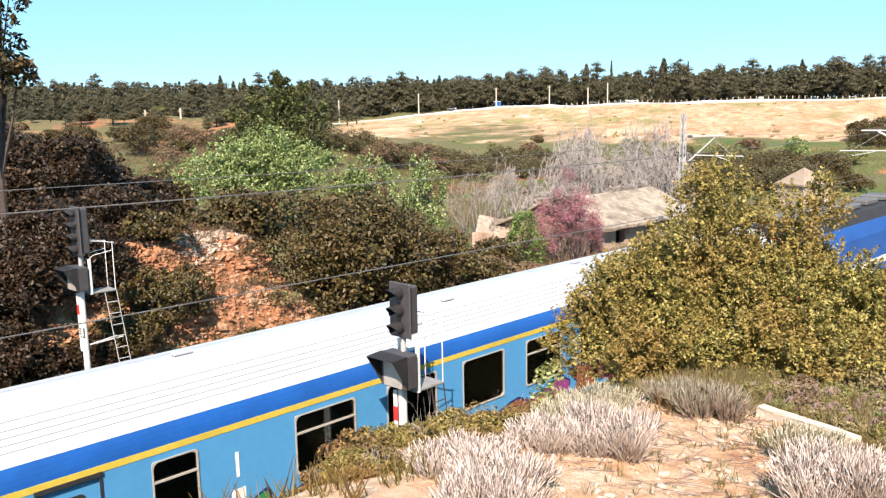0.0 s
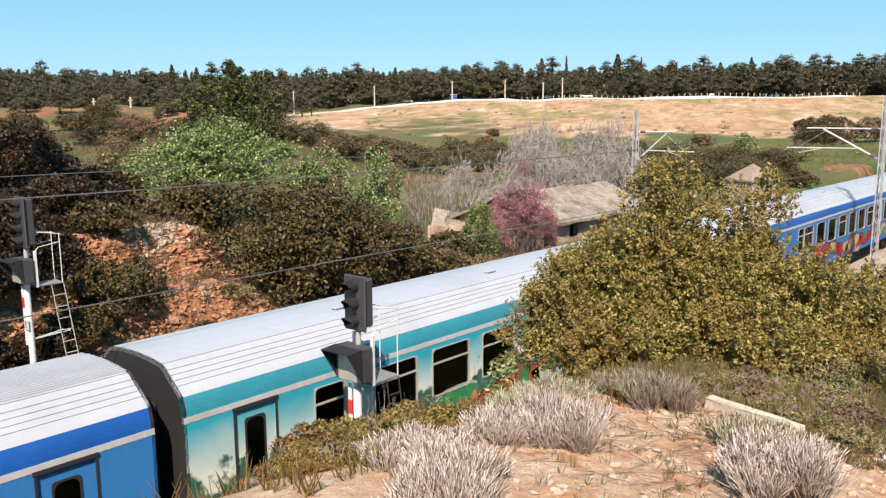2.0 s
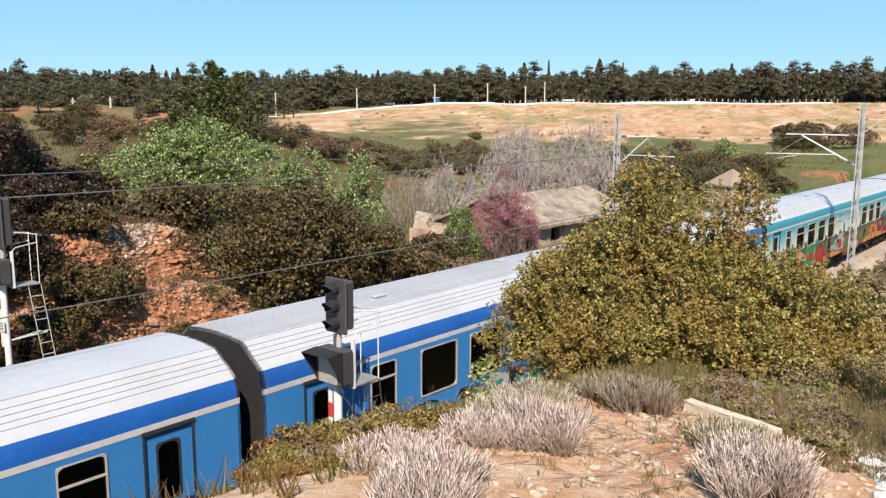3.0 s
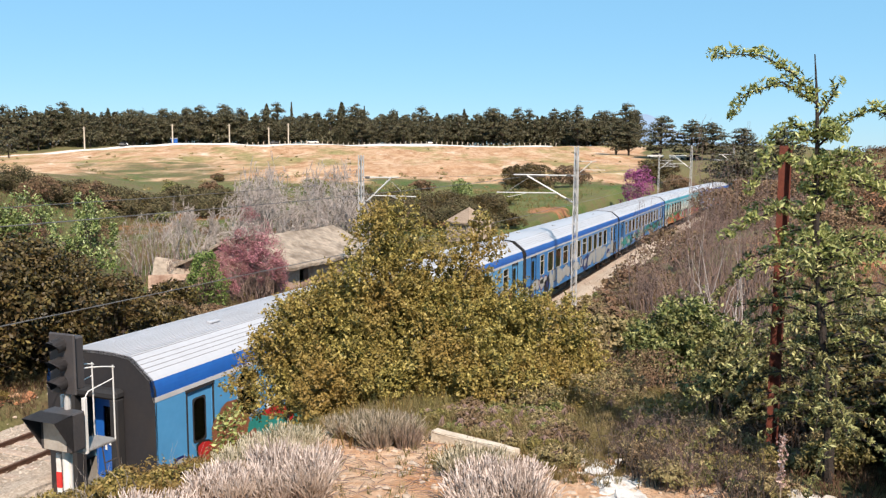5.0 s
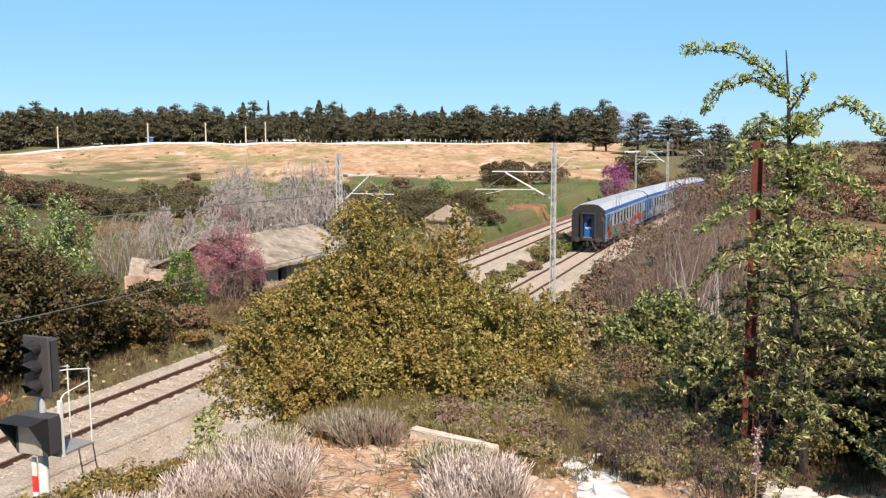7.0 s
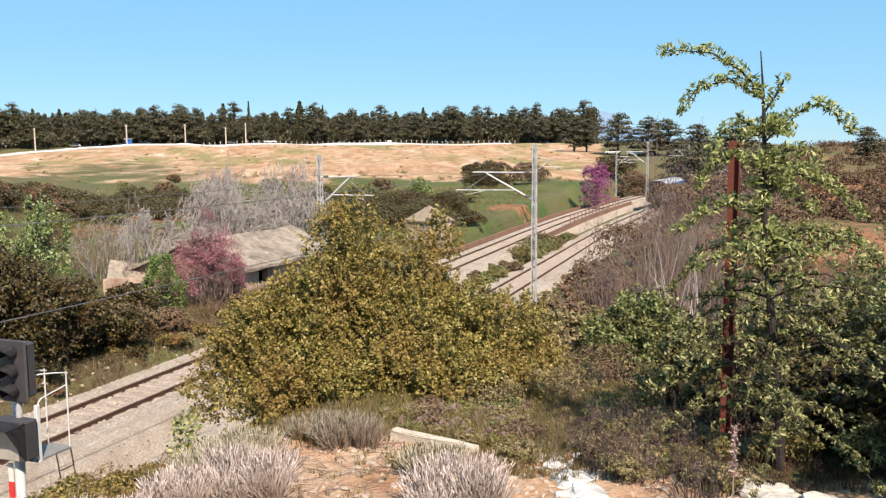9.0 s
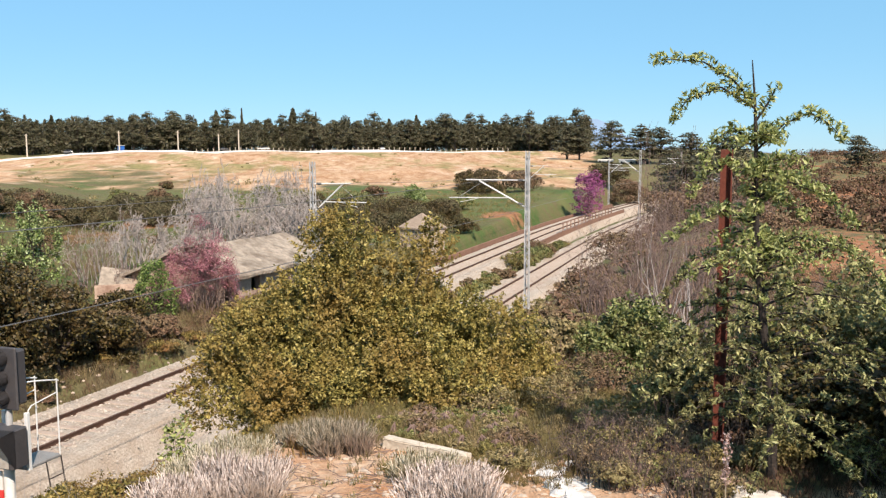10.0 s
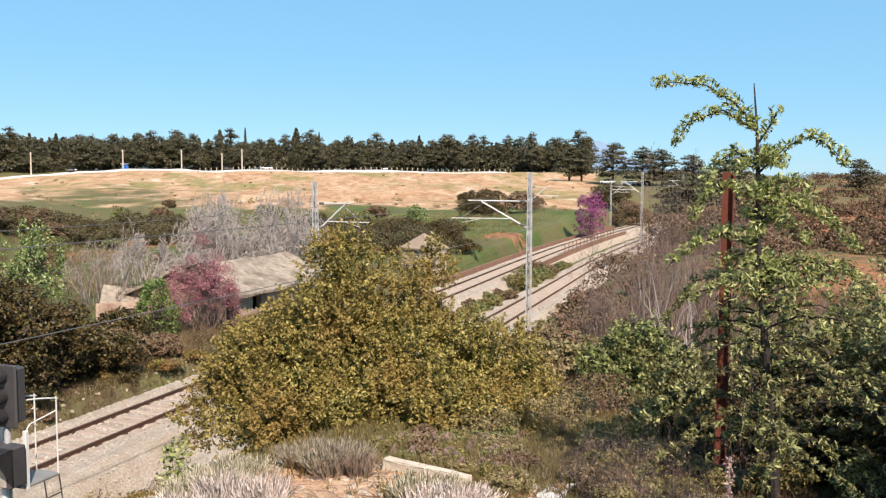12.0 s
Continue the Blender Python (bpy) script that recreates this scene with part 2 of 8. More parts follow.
L_PINK = leafy("judas_tree_blossom", (0.24, 0.08, 0.11), (0.52, 0.20, 0.265), (0.72, 0.40, 0.45), (0.24, 0.12, 0.115), 0.35, 0.25)
L_MAGENTA = leafy("magenta_blossom", (0.24, 0.05, 0.17), (0.36, 0.09, 0.27), (0.48, 0.17, 0.38), None, 0, 0.3)
L_GREY = leafy("pale_dry_stems", (0.23, 0.175, 0.14), (0.66, 0.585, 0.53), (0.98, 0.92, 0.88), (0.52, 0.44, 0.36), 0.3, 0.10, 0.8)
L_SAGE = leafy("sage_grey_leaves", (0.22, 0.21, 0.13), (0.42, 0.39, 0.28), (0.62, 0.57, 0.46), (0.42, 0.31, 0.25), 0.3, 0.25, 0.8)
L_WEED = leafy("yellow_green_weeds", (0.10, 0.095, 0.022), (0.26, 0.225, 0.06), (0.46, 0.38, 0.13), (0.34, 0.19, 0.08), 0.3, 0.3)
L_BRUSH = leafy("brown_brush", (0.065, 0.050, 0.026), (0.18, 0.14, 0.072), (0.33, 0.26, 0.155), (0.20, 0.125, 0.08), 0.5, 0.10, 0.8)
ROOF_SEAM = surface("roof_seam_grey", (0.24, 0.24, 0.24), (0.30, 0.30, 0.30), (0.18, 0.17, 0.16), 0.7, 0, 10, 1, 0)
MATT_GREY = surface("matt_grey", (0.20, 0.20, 0.20), (0.26, 0.26, 0.25), (0.14, 0.13, 0.12), 0.8, 0, 20, 3, 0.05)

HUT_ROOF = surface("lichened_hut_roof", (0.27, 0.205, 0.15), (0.36, 0.28, 0.21), (0.17, 0.12, 0.085), 0.95, 0, 8, 1.5, 0.5, 0.03)

L_JUNIPER = leafy("juniper_sprays", (0.026, 0.036, 0.010), (0.080, 0.100, 0.028), (0.18, 0.20, 0.062), None, 0, 0.1)

L_CONIFER = leafy("young_conifer_sprays", (0.04, 0.075, 0.016), (0.14, 0.23, 0.05), (0.30, 0.42, 0.12), None, 0, 0.2)

L_THORN = leafy("dull_thorn_leaves", (0.058, 0.070, 0.022), (0.255, 0.28, 0.105), (0.52, 0.55, 0.26), (0.11, 0.095, 0.04), 0.3, 0.2)

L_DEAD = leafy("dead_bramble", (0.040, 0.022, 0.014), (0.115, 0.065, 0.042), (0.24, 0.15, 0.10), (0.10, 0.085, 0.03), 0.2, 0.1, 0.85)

L_GRASS = leafy("short_green_grass", (0.09, 0.095, 0.022), (0.21, 0.21, 0.055), (0.40, 0.37, 0.14), (0.28, 0.22, 0.10), 0.4, 0.25)

BARK_DARK = surface("dark_bark", (0.020, 0.014, 0.011), (0.038, 0.028, 0.022), (0.012, 0.009, 0.008), 0.95, 0, 18, 3, 0.5, 0.02)

CHALK = surface("white_chalk", (0.60, 0.57, 0.53), (0.74, 0.72, 0.69), (0.42, 0.33, 0.25), 0.95, 0, 20, 4, 0.6, 0.02, amount=0.6)

BALLAST_STONE = surface("ballast_stone", (0.38, 0.32, 0.26), (0.62, 0.55, 0.47), (0.30, 0.22, 0.16), 0.95, 0, 3, 1.0, 0.3, 0.02, amount=0.8)

L_GREENGREY = leafy("grey_green_stems", (0.17, 0.165, 0.09), (0.52, 0.52, 0.37), (0.84, 0.80, 0.66), (0.42, 0.35, 0.22), 0.3, 0.12, 0.8)


# ---------------------------------------------------------------- mesh helpers
def raw(name, verts, faces, mat, parent=None, label="", smooth=False):
    """A mesh object from arrays, top-level or under a parent."""
    me = bpy.data.meshes.new(name)
    me.from_pydata(verts if isinstance(verts, list) else verts.tolist(), [], faces if isinstance(faces, list) else faces.tolist())
    if smooth:
        me.shade_smooth()
    me.materials.append(mat)
    ob = new(name, me)
    if parent:
        ob.parent = parent
    if label:
        ob["label"] = label
    return ob


def part(name, bm, mat, parent, label="", smooth=False):
    """Links a bmesh as one mesh object under a thing or a part."""
    me = bpy.data.meshes.new(name)
    bm.to_mesh(me)
    bm.free()
    if smooth:
        me.shade_smooth()
    me.materials.append(mat)
    ob = new(name, me)
    if parent:
        ob.parent = parent
    if label:
        ob["label"] = label
    return ob


def empty(name, m=Matrix(), label="", category="", group="", kind=""):
    ob = new(name)
    ob.matrix_basis = m
    return tagged(ob, label, category, group, kind)


def add_box(bm, c, s, m=None, bevel=0.0):
    """A box with centre c and full sizes s, bevelled if asked."""
    q = Matrix.Translation(c) @ Matrix.Diagonal((*s, 1))
    r = bmesh.ops.create_cube(bm, size=1, matrix=(m @ q) if m else q)
    if bevel:
        es = list({e for v in r["verts"] for e in v.link_edges})
        bmesh.ops.bevel(bm, geom=es, offset=bevel, segments=1, affect="EDGES", profile=0.5)
    return r["verts"]


def add_rod(bm, a, b, r0, r1=None, n=8, caps=True):
    """A round rod from a to b."""
    a, b = Vector(a), Vector(b)
    d = b - a
    q = d.to_track_quat("Z", "Y").to_matrix().to_4x4()
    bmesh.ops.create_cone(bm, cap_ends=caps, segments=n, radius1=r0, radius2=r0 if r1 is None else r1, depth=d.length,
                          matrix=Matrix.Translation((a + b) / 2) @ q)


def add_profile(bm, profile, x0, x1, closed=True):
    """A profile of (y, z) points drawn out along x."""
    a = [bm.verts.new((x0, y, z)) for y, z in profile]
    b = [bm.verts.new((x1, y, z)) for y, z in profile]
    n = len(profile)
    for i in range(n if closed else n - 1):
        j = (i + 1) % n
        bm.faces.new((a[i], b[i], b[j], a[j]))
    if closed:
        bm.faces.new(a[::-1])
        bm.faces.new(b)


def step(a, b, v):
    t = np.clip((v - a) / (b - a), 0, 1)
    return t * t * (3 - 2 * t)


# ---------------------------------------------------------------- the lie of the land
FAR_TURN = math.tan(radians(0.89))


def turn_off(x):
    """How far both tracks have turned aside, past 70 m."""
    k = np.clip(np.asarray(x, float) - 70, 0, 130)
    return 0.00085 * k * k + 0.221 * np.clip(np.asarray(x, float) - 200, 0, None)


def near_y(x):
    return 12.47 - turn_off(x)


def far_track_y(x):
    return 17.04 + FAR_TURN * np.asarray(x, float) - turn_off(x)


def climb(x):
    """The rails' rise along the line."""
    k = np.clip(np.asarray(x, float) - 60, 0, None)
    return 0.012 * k * k / (k + 40)


def waves(x, y, s, seed=0.0):
    """Cheap smooth unevenness, about -1 to 1."""
    return (np.sin(x * 1.31 / s + 1.7 * np.sin(y * 0.83 / s + seed)) + np.sin(y * 1.17 / s + 1.9 * np.sin(x * 0.71 / s + 2 + seed))
            + 0.5 * np.sin((x + y) * 2.3 / s + seed) + 0.5 * np.sin((x - 0.6 * y) * 3.1 / s + 3 * seed)) / 3


def ground_z(x, y):
    x, y = np.asarray(x, float), np.asarray(y, float)
    d = np.hypot(x, y)
    phi = np.degrees(np.arctan2(y, np.maximum(x, 1e-6)))
    # the broad rise from the valley to the plateau
    up = np.interp(d, [0, 30, 50, 75, 110, 170, 230, 285, 330, 500, 1600], [0.2, 0.3, 0.8, 1.6, 2.6, 5.2, 8.6, 12.6, 14, 13, 8])
    left = np.interp(d, [0, 30, 50, 85, 130, 200, 300, 335, 1600], [0.3, 0.6, 2.2, 5.4, 5.8, 6.6, 7.7, 12.5, 11])
    w = step(43 - 5 * step(120, 200, d), 54, phi)
    land = up * (1 - w) + left * w + waves(x, y, 9) * np.clip((d - 35) / 120, 0, 0.6)
    land = land + (3.2 + 1.2 * waves(x, y, 7, 2.2)) * step(118, 152, d) * (1 - step(190, 270, d)) * step(55, 59, phi)
    # the cut bank beyond the far track
    bank = 4.3 * step(21.3, 24.6, y + 0.5 * waves(x, y, 1.6)) * (1 - step(15.2, 19, x + 0.2 * (y - 22))) * (1 - 0.55 * step(26, 40, y))
    bank = np.maximum(bank, 2.6 * step(20.6, 22.5, y) * (1 - step(14.5, 19, x)))
    land = np.maximum(land, bank)
    # the knoll on which the camera stands, falling to the railway and along it
    crest = np.interp(x, [-60, -8, 0, 7, 10, 16, 25, 45, 90, 150, 220, 400], [5, 6, 6.25, 5.45, 4.9, 3.9, 2.9, 2.2, 2.6, 4.5, 10, 12])
    crest = crest - 0.05 * np.clip(y, -6, 6) + 0.10 * waves(x, y, 1.9)
    edge = np.interp(x, [-60, 0, 8, 14, 25, 60], [3.2, 3.3, 3.5, 3.4, 2.6, 2.0])
    knoll = crest * (1 - step(edge, 9.4, y + turn_off(x)))
    z = np.where(y < 14, knoll, land)
    mid = step(13, 15, y + turn_off(x))
    z = knoll * (1 - mid) + land * mid
    # the railway's bed
    yf = far_track_y(x)
    off = turn_off(x)
    k = step(9.0, 9.6, y + off) * (1 - step(yf + 2.7, yf + 4.2 + 0.05 * np.clip(x - 80, 0, 200), y))
    z = z * (1 - k) + (climb(x) - 0.62) * k
    fine = waves(x, y, 0.45, 1.0) * 0.035 + waves(x, y, 0.19, 2.0) * 0.015
    return z + fine * (1 - k)


def axis(*spans):
    """Grid lines: spans of (from, to, first step, last step)."""
    out = []
    for a, b, s0, s1 in spans:
        v = a
        while v < b - 1e-6:
            out.append(v)
            v += s0 + (s1 - s0) * (v - a) / (b - a)
    out.append(spans[-1][1])
    return np.array(out)


def build_ground():
    xs = axis((-260, -6, 22, 0.5), (-6, 12, 0.22, 0.25), (12, 40, 0.3, 0.8), (40, 330, 0.9, 5), (330, 3200, 6, 400))
    ys = axis((-500, -4, 45, 0.5), (-4, 11, 0.22, 0.22), (11, 27, 0.25, 0.3), (27, 120, 0.4, 2.2), (120, 330, 2.3, 5), (330, 3000, 6, 400))
    X, Y = np.meshgrid(xs, ys, indexing="ij")
    Z = ground_z(X, Y)
    nx, ny = X.shape
    i = np.arange(nx * ny).reshape(nx, ny)
    faces = np.stack([i[:-1, :-1], i[1:, :-1], i[1:, 1:], i[:-1, 1:]], -1).reshape(-1, 4)
    ob = raw("ground", np.stack([X, Y, Z], -1).reshape(-1, 3), faces, GROUND, smooth=True)
    d, phi = np.hypot(X, Y), np.degrees(np.arctan2(Y, np.maximum(X, 1e-6)))
    n1, n2 = waves(X, Y, 6, 0.4), waves(X, Y, 2.2, 1.3)
    yf = far_track_y(X)
    masks = {
        "soil": np.clip(0.95 - 0.55 * step(4.3, 5.6, Y + 0.8 * n2) - 0.9 * step(7.2, 9.5, d + n2) - 0.5 * step(1.2, -0.6, Y), 0, 1) * (X > -20) * (1 - 0.85 * step(6.45, 6.85, X + 0.2 * n2)),
        "earth": np.clip(step(21.2, 21.9, Y) * (1 - step(25.5, 27.5, Y)) * (1 - step(16.5, 19.5, X)) * (0.72 + 0.35 * n2)
                         + 0.9 * step(104, 112, d) * (1 - step(165, 190, d)) * step(56, 58, phi) * (1 - step(69, 74, phi)) * (0.46 + 0.75 * n1 + 0.3 * n2)
                         + 0.8 * (1 - step(4, 9, np.hypot(X - 78, (Y - 30) * 1.6))) + 0.85 * (1 - step(3, 7, np.hypot(X - 68, Y - 55))) + 0.45 * (1 - step(2.5, 6, np.hypot((X - 57) * 0.8, Y - 51.5)))
                         + 0.7 * (1 - step(3, 6, np.hypot(X - 92, (Y - 24) * 1.8))) + 0.9 * (1 - step(5, 11, np.hypot((X - 52) * 0.6, (Y + 5) * 1.2))) + 0.8 * (1 - step(8, 16, np.hypot((X - 120) * 0.5, Y + 14))) + (0.30 + 0.35 * n1) * (phi < 7) * (d > 60) * (Y + turn_off(X) < 8), 0, 1),
        "straw": np.clip(step(128, 160, d + 12 * n1) * (1 - step(300, 316, d)) * (1 - step(49, 53, phi)) * step(7.6, 9.0, phi) * (1 - 0.62 * step(26, 40, phi) * (1 - step(180, 250, d))) + 0.5 * step(44, 50, phi) * step(95, 120, d) * (1 - step(200, 260, d)) * (phi < 56), 0, 1),
        "grass": np.clip(-0.55 * step(53, 57, phi) * step(60, 75, d) * (0.6 + 0.6 * n1) - 0.5 * (1 - step(24, 32, Y)) * (Y > 18) - 0.6 * (1 - step(4, 8, phi)) * (d > 25) + 0.18 + 0.15 * step(28, 45, d) + 0.9 * step(66, 84, d + 8 * n1) * (1 - step(132, 150, d + 10 * n1)) * (1 - step(32, 44, phi)) * step(6, 9, phi) + 0.45 * n1 + 0.5 * step(42, 56, d) * (1 - step(110, 128, d)) * step(14, 20, phi)
                         + 0.6 * (1 - step(5, 12, np.hypot(X - 22, Y - 52))), 0, 1),
        "gravel": np.clip(step(9.3, 9.9, Y + turn_off(X)) * (1 - step(yf + 2.4, yf + 3.6, Y)) * (X < 400) - 0.85 * np.exp(-((Y - 0.5 * (near_y(X) + yf) - 0.15) / (0.48 + 0.015 * np.clip(X - 30, 0, 60))) ** 2) * (0.75 + 0.5 * waves(X, Y, 1.2)), 0, 1),
    }
    for name, v in masks.items():
        a = ob.data.attributes.new(name, "FLOAT", "POINT")
        a.data.foreach_set("value", np.ascontiguousarray(v.reshape(-1), dtype=np.float32))
    return tagged(ob, "dry scrubby hillside, valley and ochre field under scattered bushes", "ground", kind="structure")


build_ground()


# ---------------------------------------------------------------- the railway
RAIL_SHAPE = [(-0.07, -0.172), (0.07, -0.172), (0.07, -0.160), (0.012, -0.145), (0.012, -0.045), (0.036, -0.035), (0.036, -0.006),
              (0.028, 0.0), (-0.028, 0.0), (-0.036, -0.006), (-0.036, -0.035), (-0.012, -0.045), (-0.012, -0.145), (-0.07, -0.160)]


LINE_X = axis((-40, 60, 5, 5), (60, 420, 4, 12))


def swept(verts_at, n, xs):
    """A strip of profile rings along the line: vertices and faces."""
    v = np.concatenate([verts_at(x) for x in xs])
    i = np.arange(len(xs) * n).reshape(len(xs), n)
    return v, i


def railway_track(line, base, label):
    """Two rails that follow a line y(x)."""
    track = empty("railway_track", Matrix(), label, "railway track", "parallel railway tracks", "structure")
    p = np.array(RAIL_SHAPE)
    for side in (-0.75, 0.75):
        v, i = swept(lambda x: np.column_stack([np.full(len(p), x), line(x) + side + p[:, 0], base + climb(x) + p[:, 1]]), len(p), LINE_X)
        j = np.roll(i, -1, 1)
        f = np.stack([i[:-1], i[1:], j[1:], j[:-1]], -1).reshape(-1, 4)
        raw("rail", v, f, RAIL, track, "rusty steel rail")
    return track


def ballast_bed(line, base, name, label, x0, x1, half=1.75, foot=2.7, drop=0.5):
    """A trapezoid of broken stone with an uneven top."""
    xs = axis((x0, 70, 0.16, 0.3), (70, x1, 0.5, 6))
    prof = np.array([(-foot, -drop), (-half - 0.25, -0.20), (-half, -0.13), (-1.2, -0.135), (-0.75, -0.15), (-0.3, -0.145), (0, -0.15), (0.3, -0.145), (0.75, -0.15), (1.2, -0.135),
                     (half, -0.13), (half + 0.25, -0.20), (foot, -drop)])
    s = np.linspace(0, len(prof) - 1, 37)
    py, pz = np.interp(s, np.arange(len(prof)), prof[:, 0]), np.interp(s, np.arange(len(prof)), prof[:, 1])
    X, Y = np.meshgrid(xs, py, indexing="ij")
    Z = pz[None, :] + (np.random.rand(*X.shape) - 0.5) * 0.035 + base + np.array([climb(x) for x in xs])[:, None]
    Y = Y + np.array([line(x) for x in xs])[:, None]
    i = np.arange(X.size).reshape(X.shape)
    faces = np.stack([i[:-1, :-1], i[1:, :-1], i[1:, 1:], i[:-1, 1:]], -1).reshape(-1, 4)
    ob = raw(name, np.stack([X, Y, Z], -1).reshape(-1, 3), faces, BALLAST)
    return tagged(ob, label, "ballast", kind="structure")


near_track = railway_track(near_y, 0.0, "rusty rails of the near track on pale ballast")
far_track = railway_track(far_track_y, 0.60, "rusty rails of the far track on raised pale ballast")
ballast_bed(near_y, 0.0, "ballast_near", "pale broken-stone ballast bed of the near track", -40, 420, foot=2.35)
ballast_bed(far_track_y, 0.60, "ballast_far", "pale broken-stone ballast shoulder of the far track", -40, 420, foot=2.75, drop=1.2)


def lattice_mast(x, y, base, height, reach, side, drop=1.15, category="mast"):
    """A galvanised lattice mast with a cantilever for the contact wire. side: -1 the arm goes towards smaller y, 1 the other way."""
    mast = empty("catenary_mast", pose(x, y, base), "galvanised lattice catenary mast with a bracket arm beside the track", category, "catenary masts along the railway")
    w0, w1 = 0.17, 0.12
    top = height - base
    for sx in (-1, 1):
        for sy in (-1, 1):
            bm = bmesh.new()
            add_rod(bm, (sx * w0, sy * w0 * 0.7, -0.4), (sx * w1, sy * w1 * 0.7, top), 0.034, 0.030, 4)
            part("upright", bm, GALV, mast)
    bm = bmesh.new()
    n = int(top / 0.42)
    for i in range(n):
        z0, z1 = i * top / n, (i + 1) * top / n
        a, b = w0 + (w1 - w0) * i / n, w0 + (w1 - w0) * (i + 1) / n
        s = 1 if i % 2 else -1
        for sy in (-1, 1):
            add_rod(bm, (-s * a, sy * a * 0.7, z0), (s * b, sy * b * 0.7, z1), 0.016, n=4)
        for sx in (-1, 1):
            add_rod(bm, (sx * a, -s * a * 0.7, z0), (sx * b, s * b * 0.7, z1), 0.016, n=4)
    part("lacing", bm, GALV, mast)
    bm = bmesh.new()
    add_box(bm, (0, 0, -0.3), (0.7, 0.6, 0.5), bevel=0.04)
    part("footing", bm, CONCRETE, mast)
    arm_z, tube_z = height - base - drop, height - base - drop - 1.05
    a = side
    bm = bmesh.new()
    add_rod(bm, (0, 0.1 * a, arm_z), (0, reach * a, arm_z + 0.02), 0.032)
    part("top_tube", bm, PALE_STEEL, mast)
    bm = bmesh.new()
    add_rod(bm, (0, 0.15 * a, tube_z - 0.35), (0, reach * 0.78 * a, arm_z - 0.03), 0.040)
    part("bracket_strut", bm, PALE_STEEL, mast)
    bm = bmesh.new()
    add_rod(bm, (0, reach * 0.28 * a, tube_z + 0.12), (0, (reach + 0.95) * a, tube_z + 0.10), 0.026)
    part("registration_tube", bm, PALE_STEEL, mast)
    bm = bmesh.new()
    add_rod(bm, (0, reach * 0.80 * a, tube_z + 0.08), (0, (reach + 0.35) * a, tube_z - 0.14), 0.014)
    part("steady_arm", bm, PALE_STEEL, mast)
    bm = bmesh.new()
    add_rod(bm, (0, reach * 0.74 * a, arm_z - 0.1), (0, (reach + 0.45) * a, tube_z + 0.1), 0.010)
    part("stay", bm, GALV, mast)
    for z, k in ((arm_z, 0), (tube_z - 0.30, 0.25)):
        bm = bmesh.new()
        add_rod(bm, (0, 0.24 * a, z + 0.24 * k), (0, 0.52 * a, z + 0.52 * k), 0.05, n=8)
        for y in (0.28, 0.36, 0.44):
            add_rod(bm, (0, y * a, z + y * k), (0, (y + 0.03) * a, z + y * k), 0.075)
        part("insulator", bm, SEAM, mast, "dark ribbed insulator")
    return mast


lattice_mast(42.3, 9.6, -0.45, 8.6, 3.4, 1, 1.5)
lattice_mast(38.2, 20.1, 0.1, 8.1, 2.2, -1)
lattice_mast(97.0, 8.85, 0.2, 9.7, 2.5, 1)
lattice_mast(90.0, 20.45, 0.4, 9.0, 2.2, -1)
lattice_mast(140.0, 17.95, 0.9, 9.2, 2.2, -1)
lattice_mast(152.0, 6.8, 0.9, 10.3, 2.5, 1)


def hung_wire(name, points, sag, r, label):
    """A wire hung from point to point, one unbroken five-sided tube."""
    line = [np.array(points[0], float)]
    for a, b in zip(points[:-1], points[1:]):
        for i in range(1, 13):
            t = i / 12
            line.append(np.array(a) * (1 - t) + np.array(b) * t - np.array([0, 0, 4 * sag * t * (1 - t)]))
    g = np.arange(5) / 5 * 2 * np.pi
    off = np.stack([np.zeros(5), np.cos(g), np.sin(g)], -1) * r
    v = (np.array(line)[:, None] + off[None]).reshape(-1, 3)
    i = np.arange(len(line) * 5).reshape(-1, 5)
    j = np.roll(i, -1, 1)
    ob = raw(name, v, np.stack([i[:-1], i[1:], j[1:], j[:-1]], -1).reshape(-1, 4), SEAM)
    return tagged(ob, label, "cable")

hung_wire("contact_wire", [(-60, 12.6, 5.0), (42, 12.3, 4.92), (97, 11.6, 5.6), (152, 9.5, 6.2)], 0.03, 0.011, "thin copper contact wire over the near track")
hung_wire("messenger_wire", [(-18, 12.5, 7.0), (42, 12.5, 7.0), (97, 11.7, 7.8), (152, 9.6, 8.4)], 0.35, 0.011, "thin sagging messenger wire over the near track")
hung_wire("messenger_wire", [(-18, 17.3, 7.2), (38, 17.6, 7.0), (90, 18.2, 7.8), (140, 15.3, 8.2)], 0.45, 0.009, "thin sagging messenger wire over the far track")


def sleepers(track, line, base, x0, n):
    """Concrete sleepers, each sunk in the ballast."""
    for k in range(n):
        x = x0 + 0.6 * k
        dy = float(line(x + 0.1) - line(x - 0.1)) / 0.2
        shared("sleeper", sleeper_shape, SLEEPER, track, pose(x, float(line(x)), base + float(climb(x)) - 0.172, 0, 0, math.degrees(math.atan(dy))))


# ---------------------------------------------------------------- the train
SPEED, GAP_AT, PITCH = 27.8, 19.90, 25.85     # metres a second; the joint behind the teal coach at 2.5 s; coach to coach
TRAIN = []
LENGTH = 25.35
SIDE = 1.42


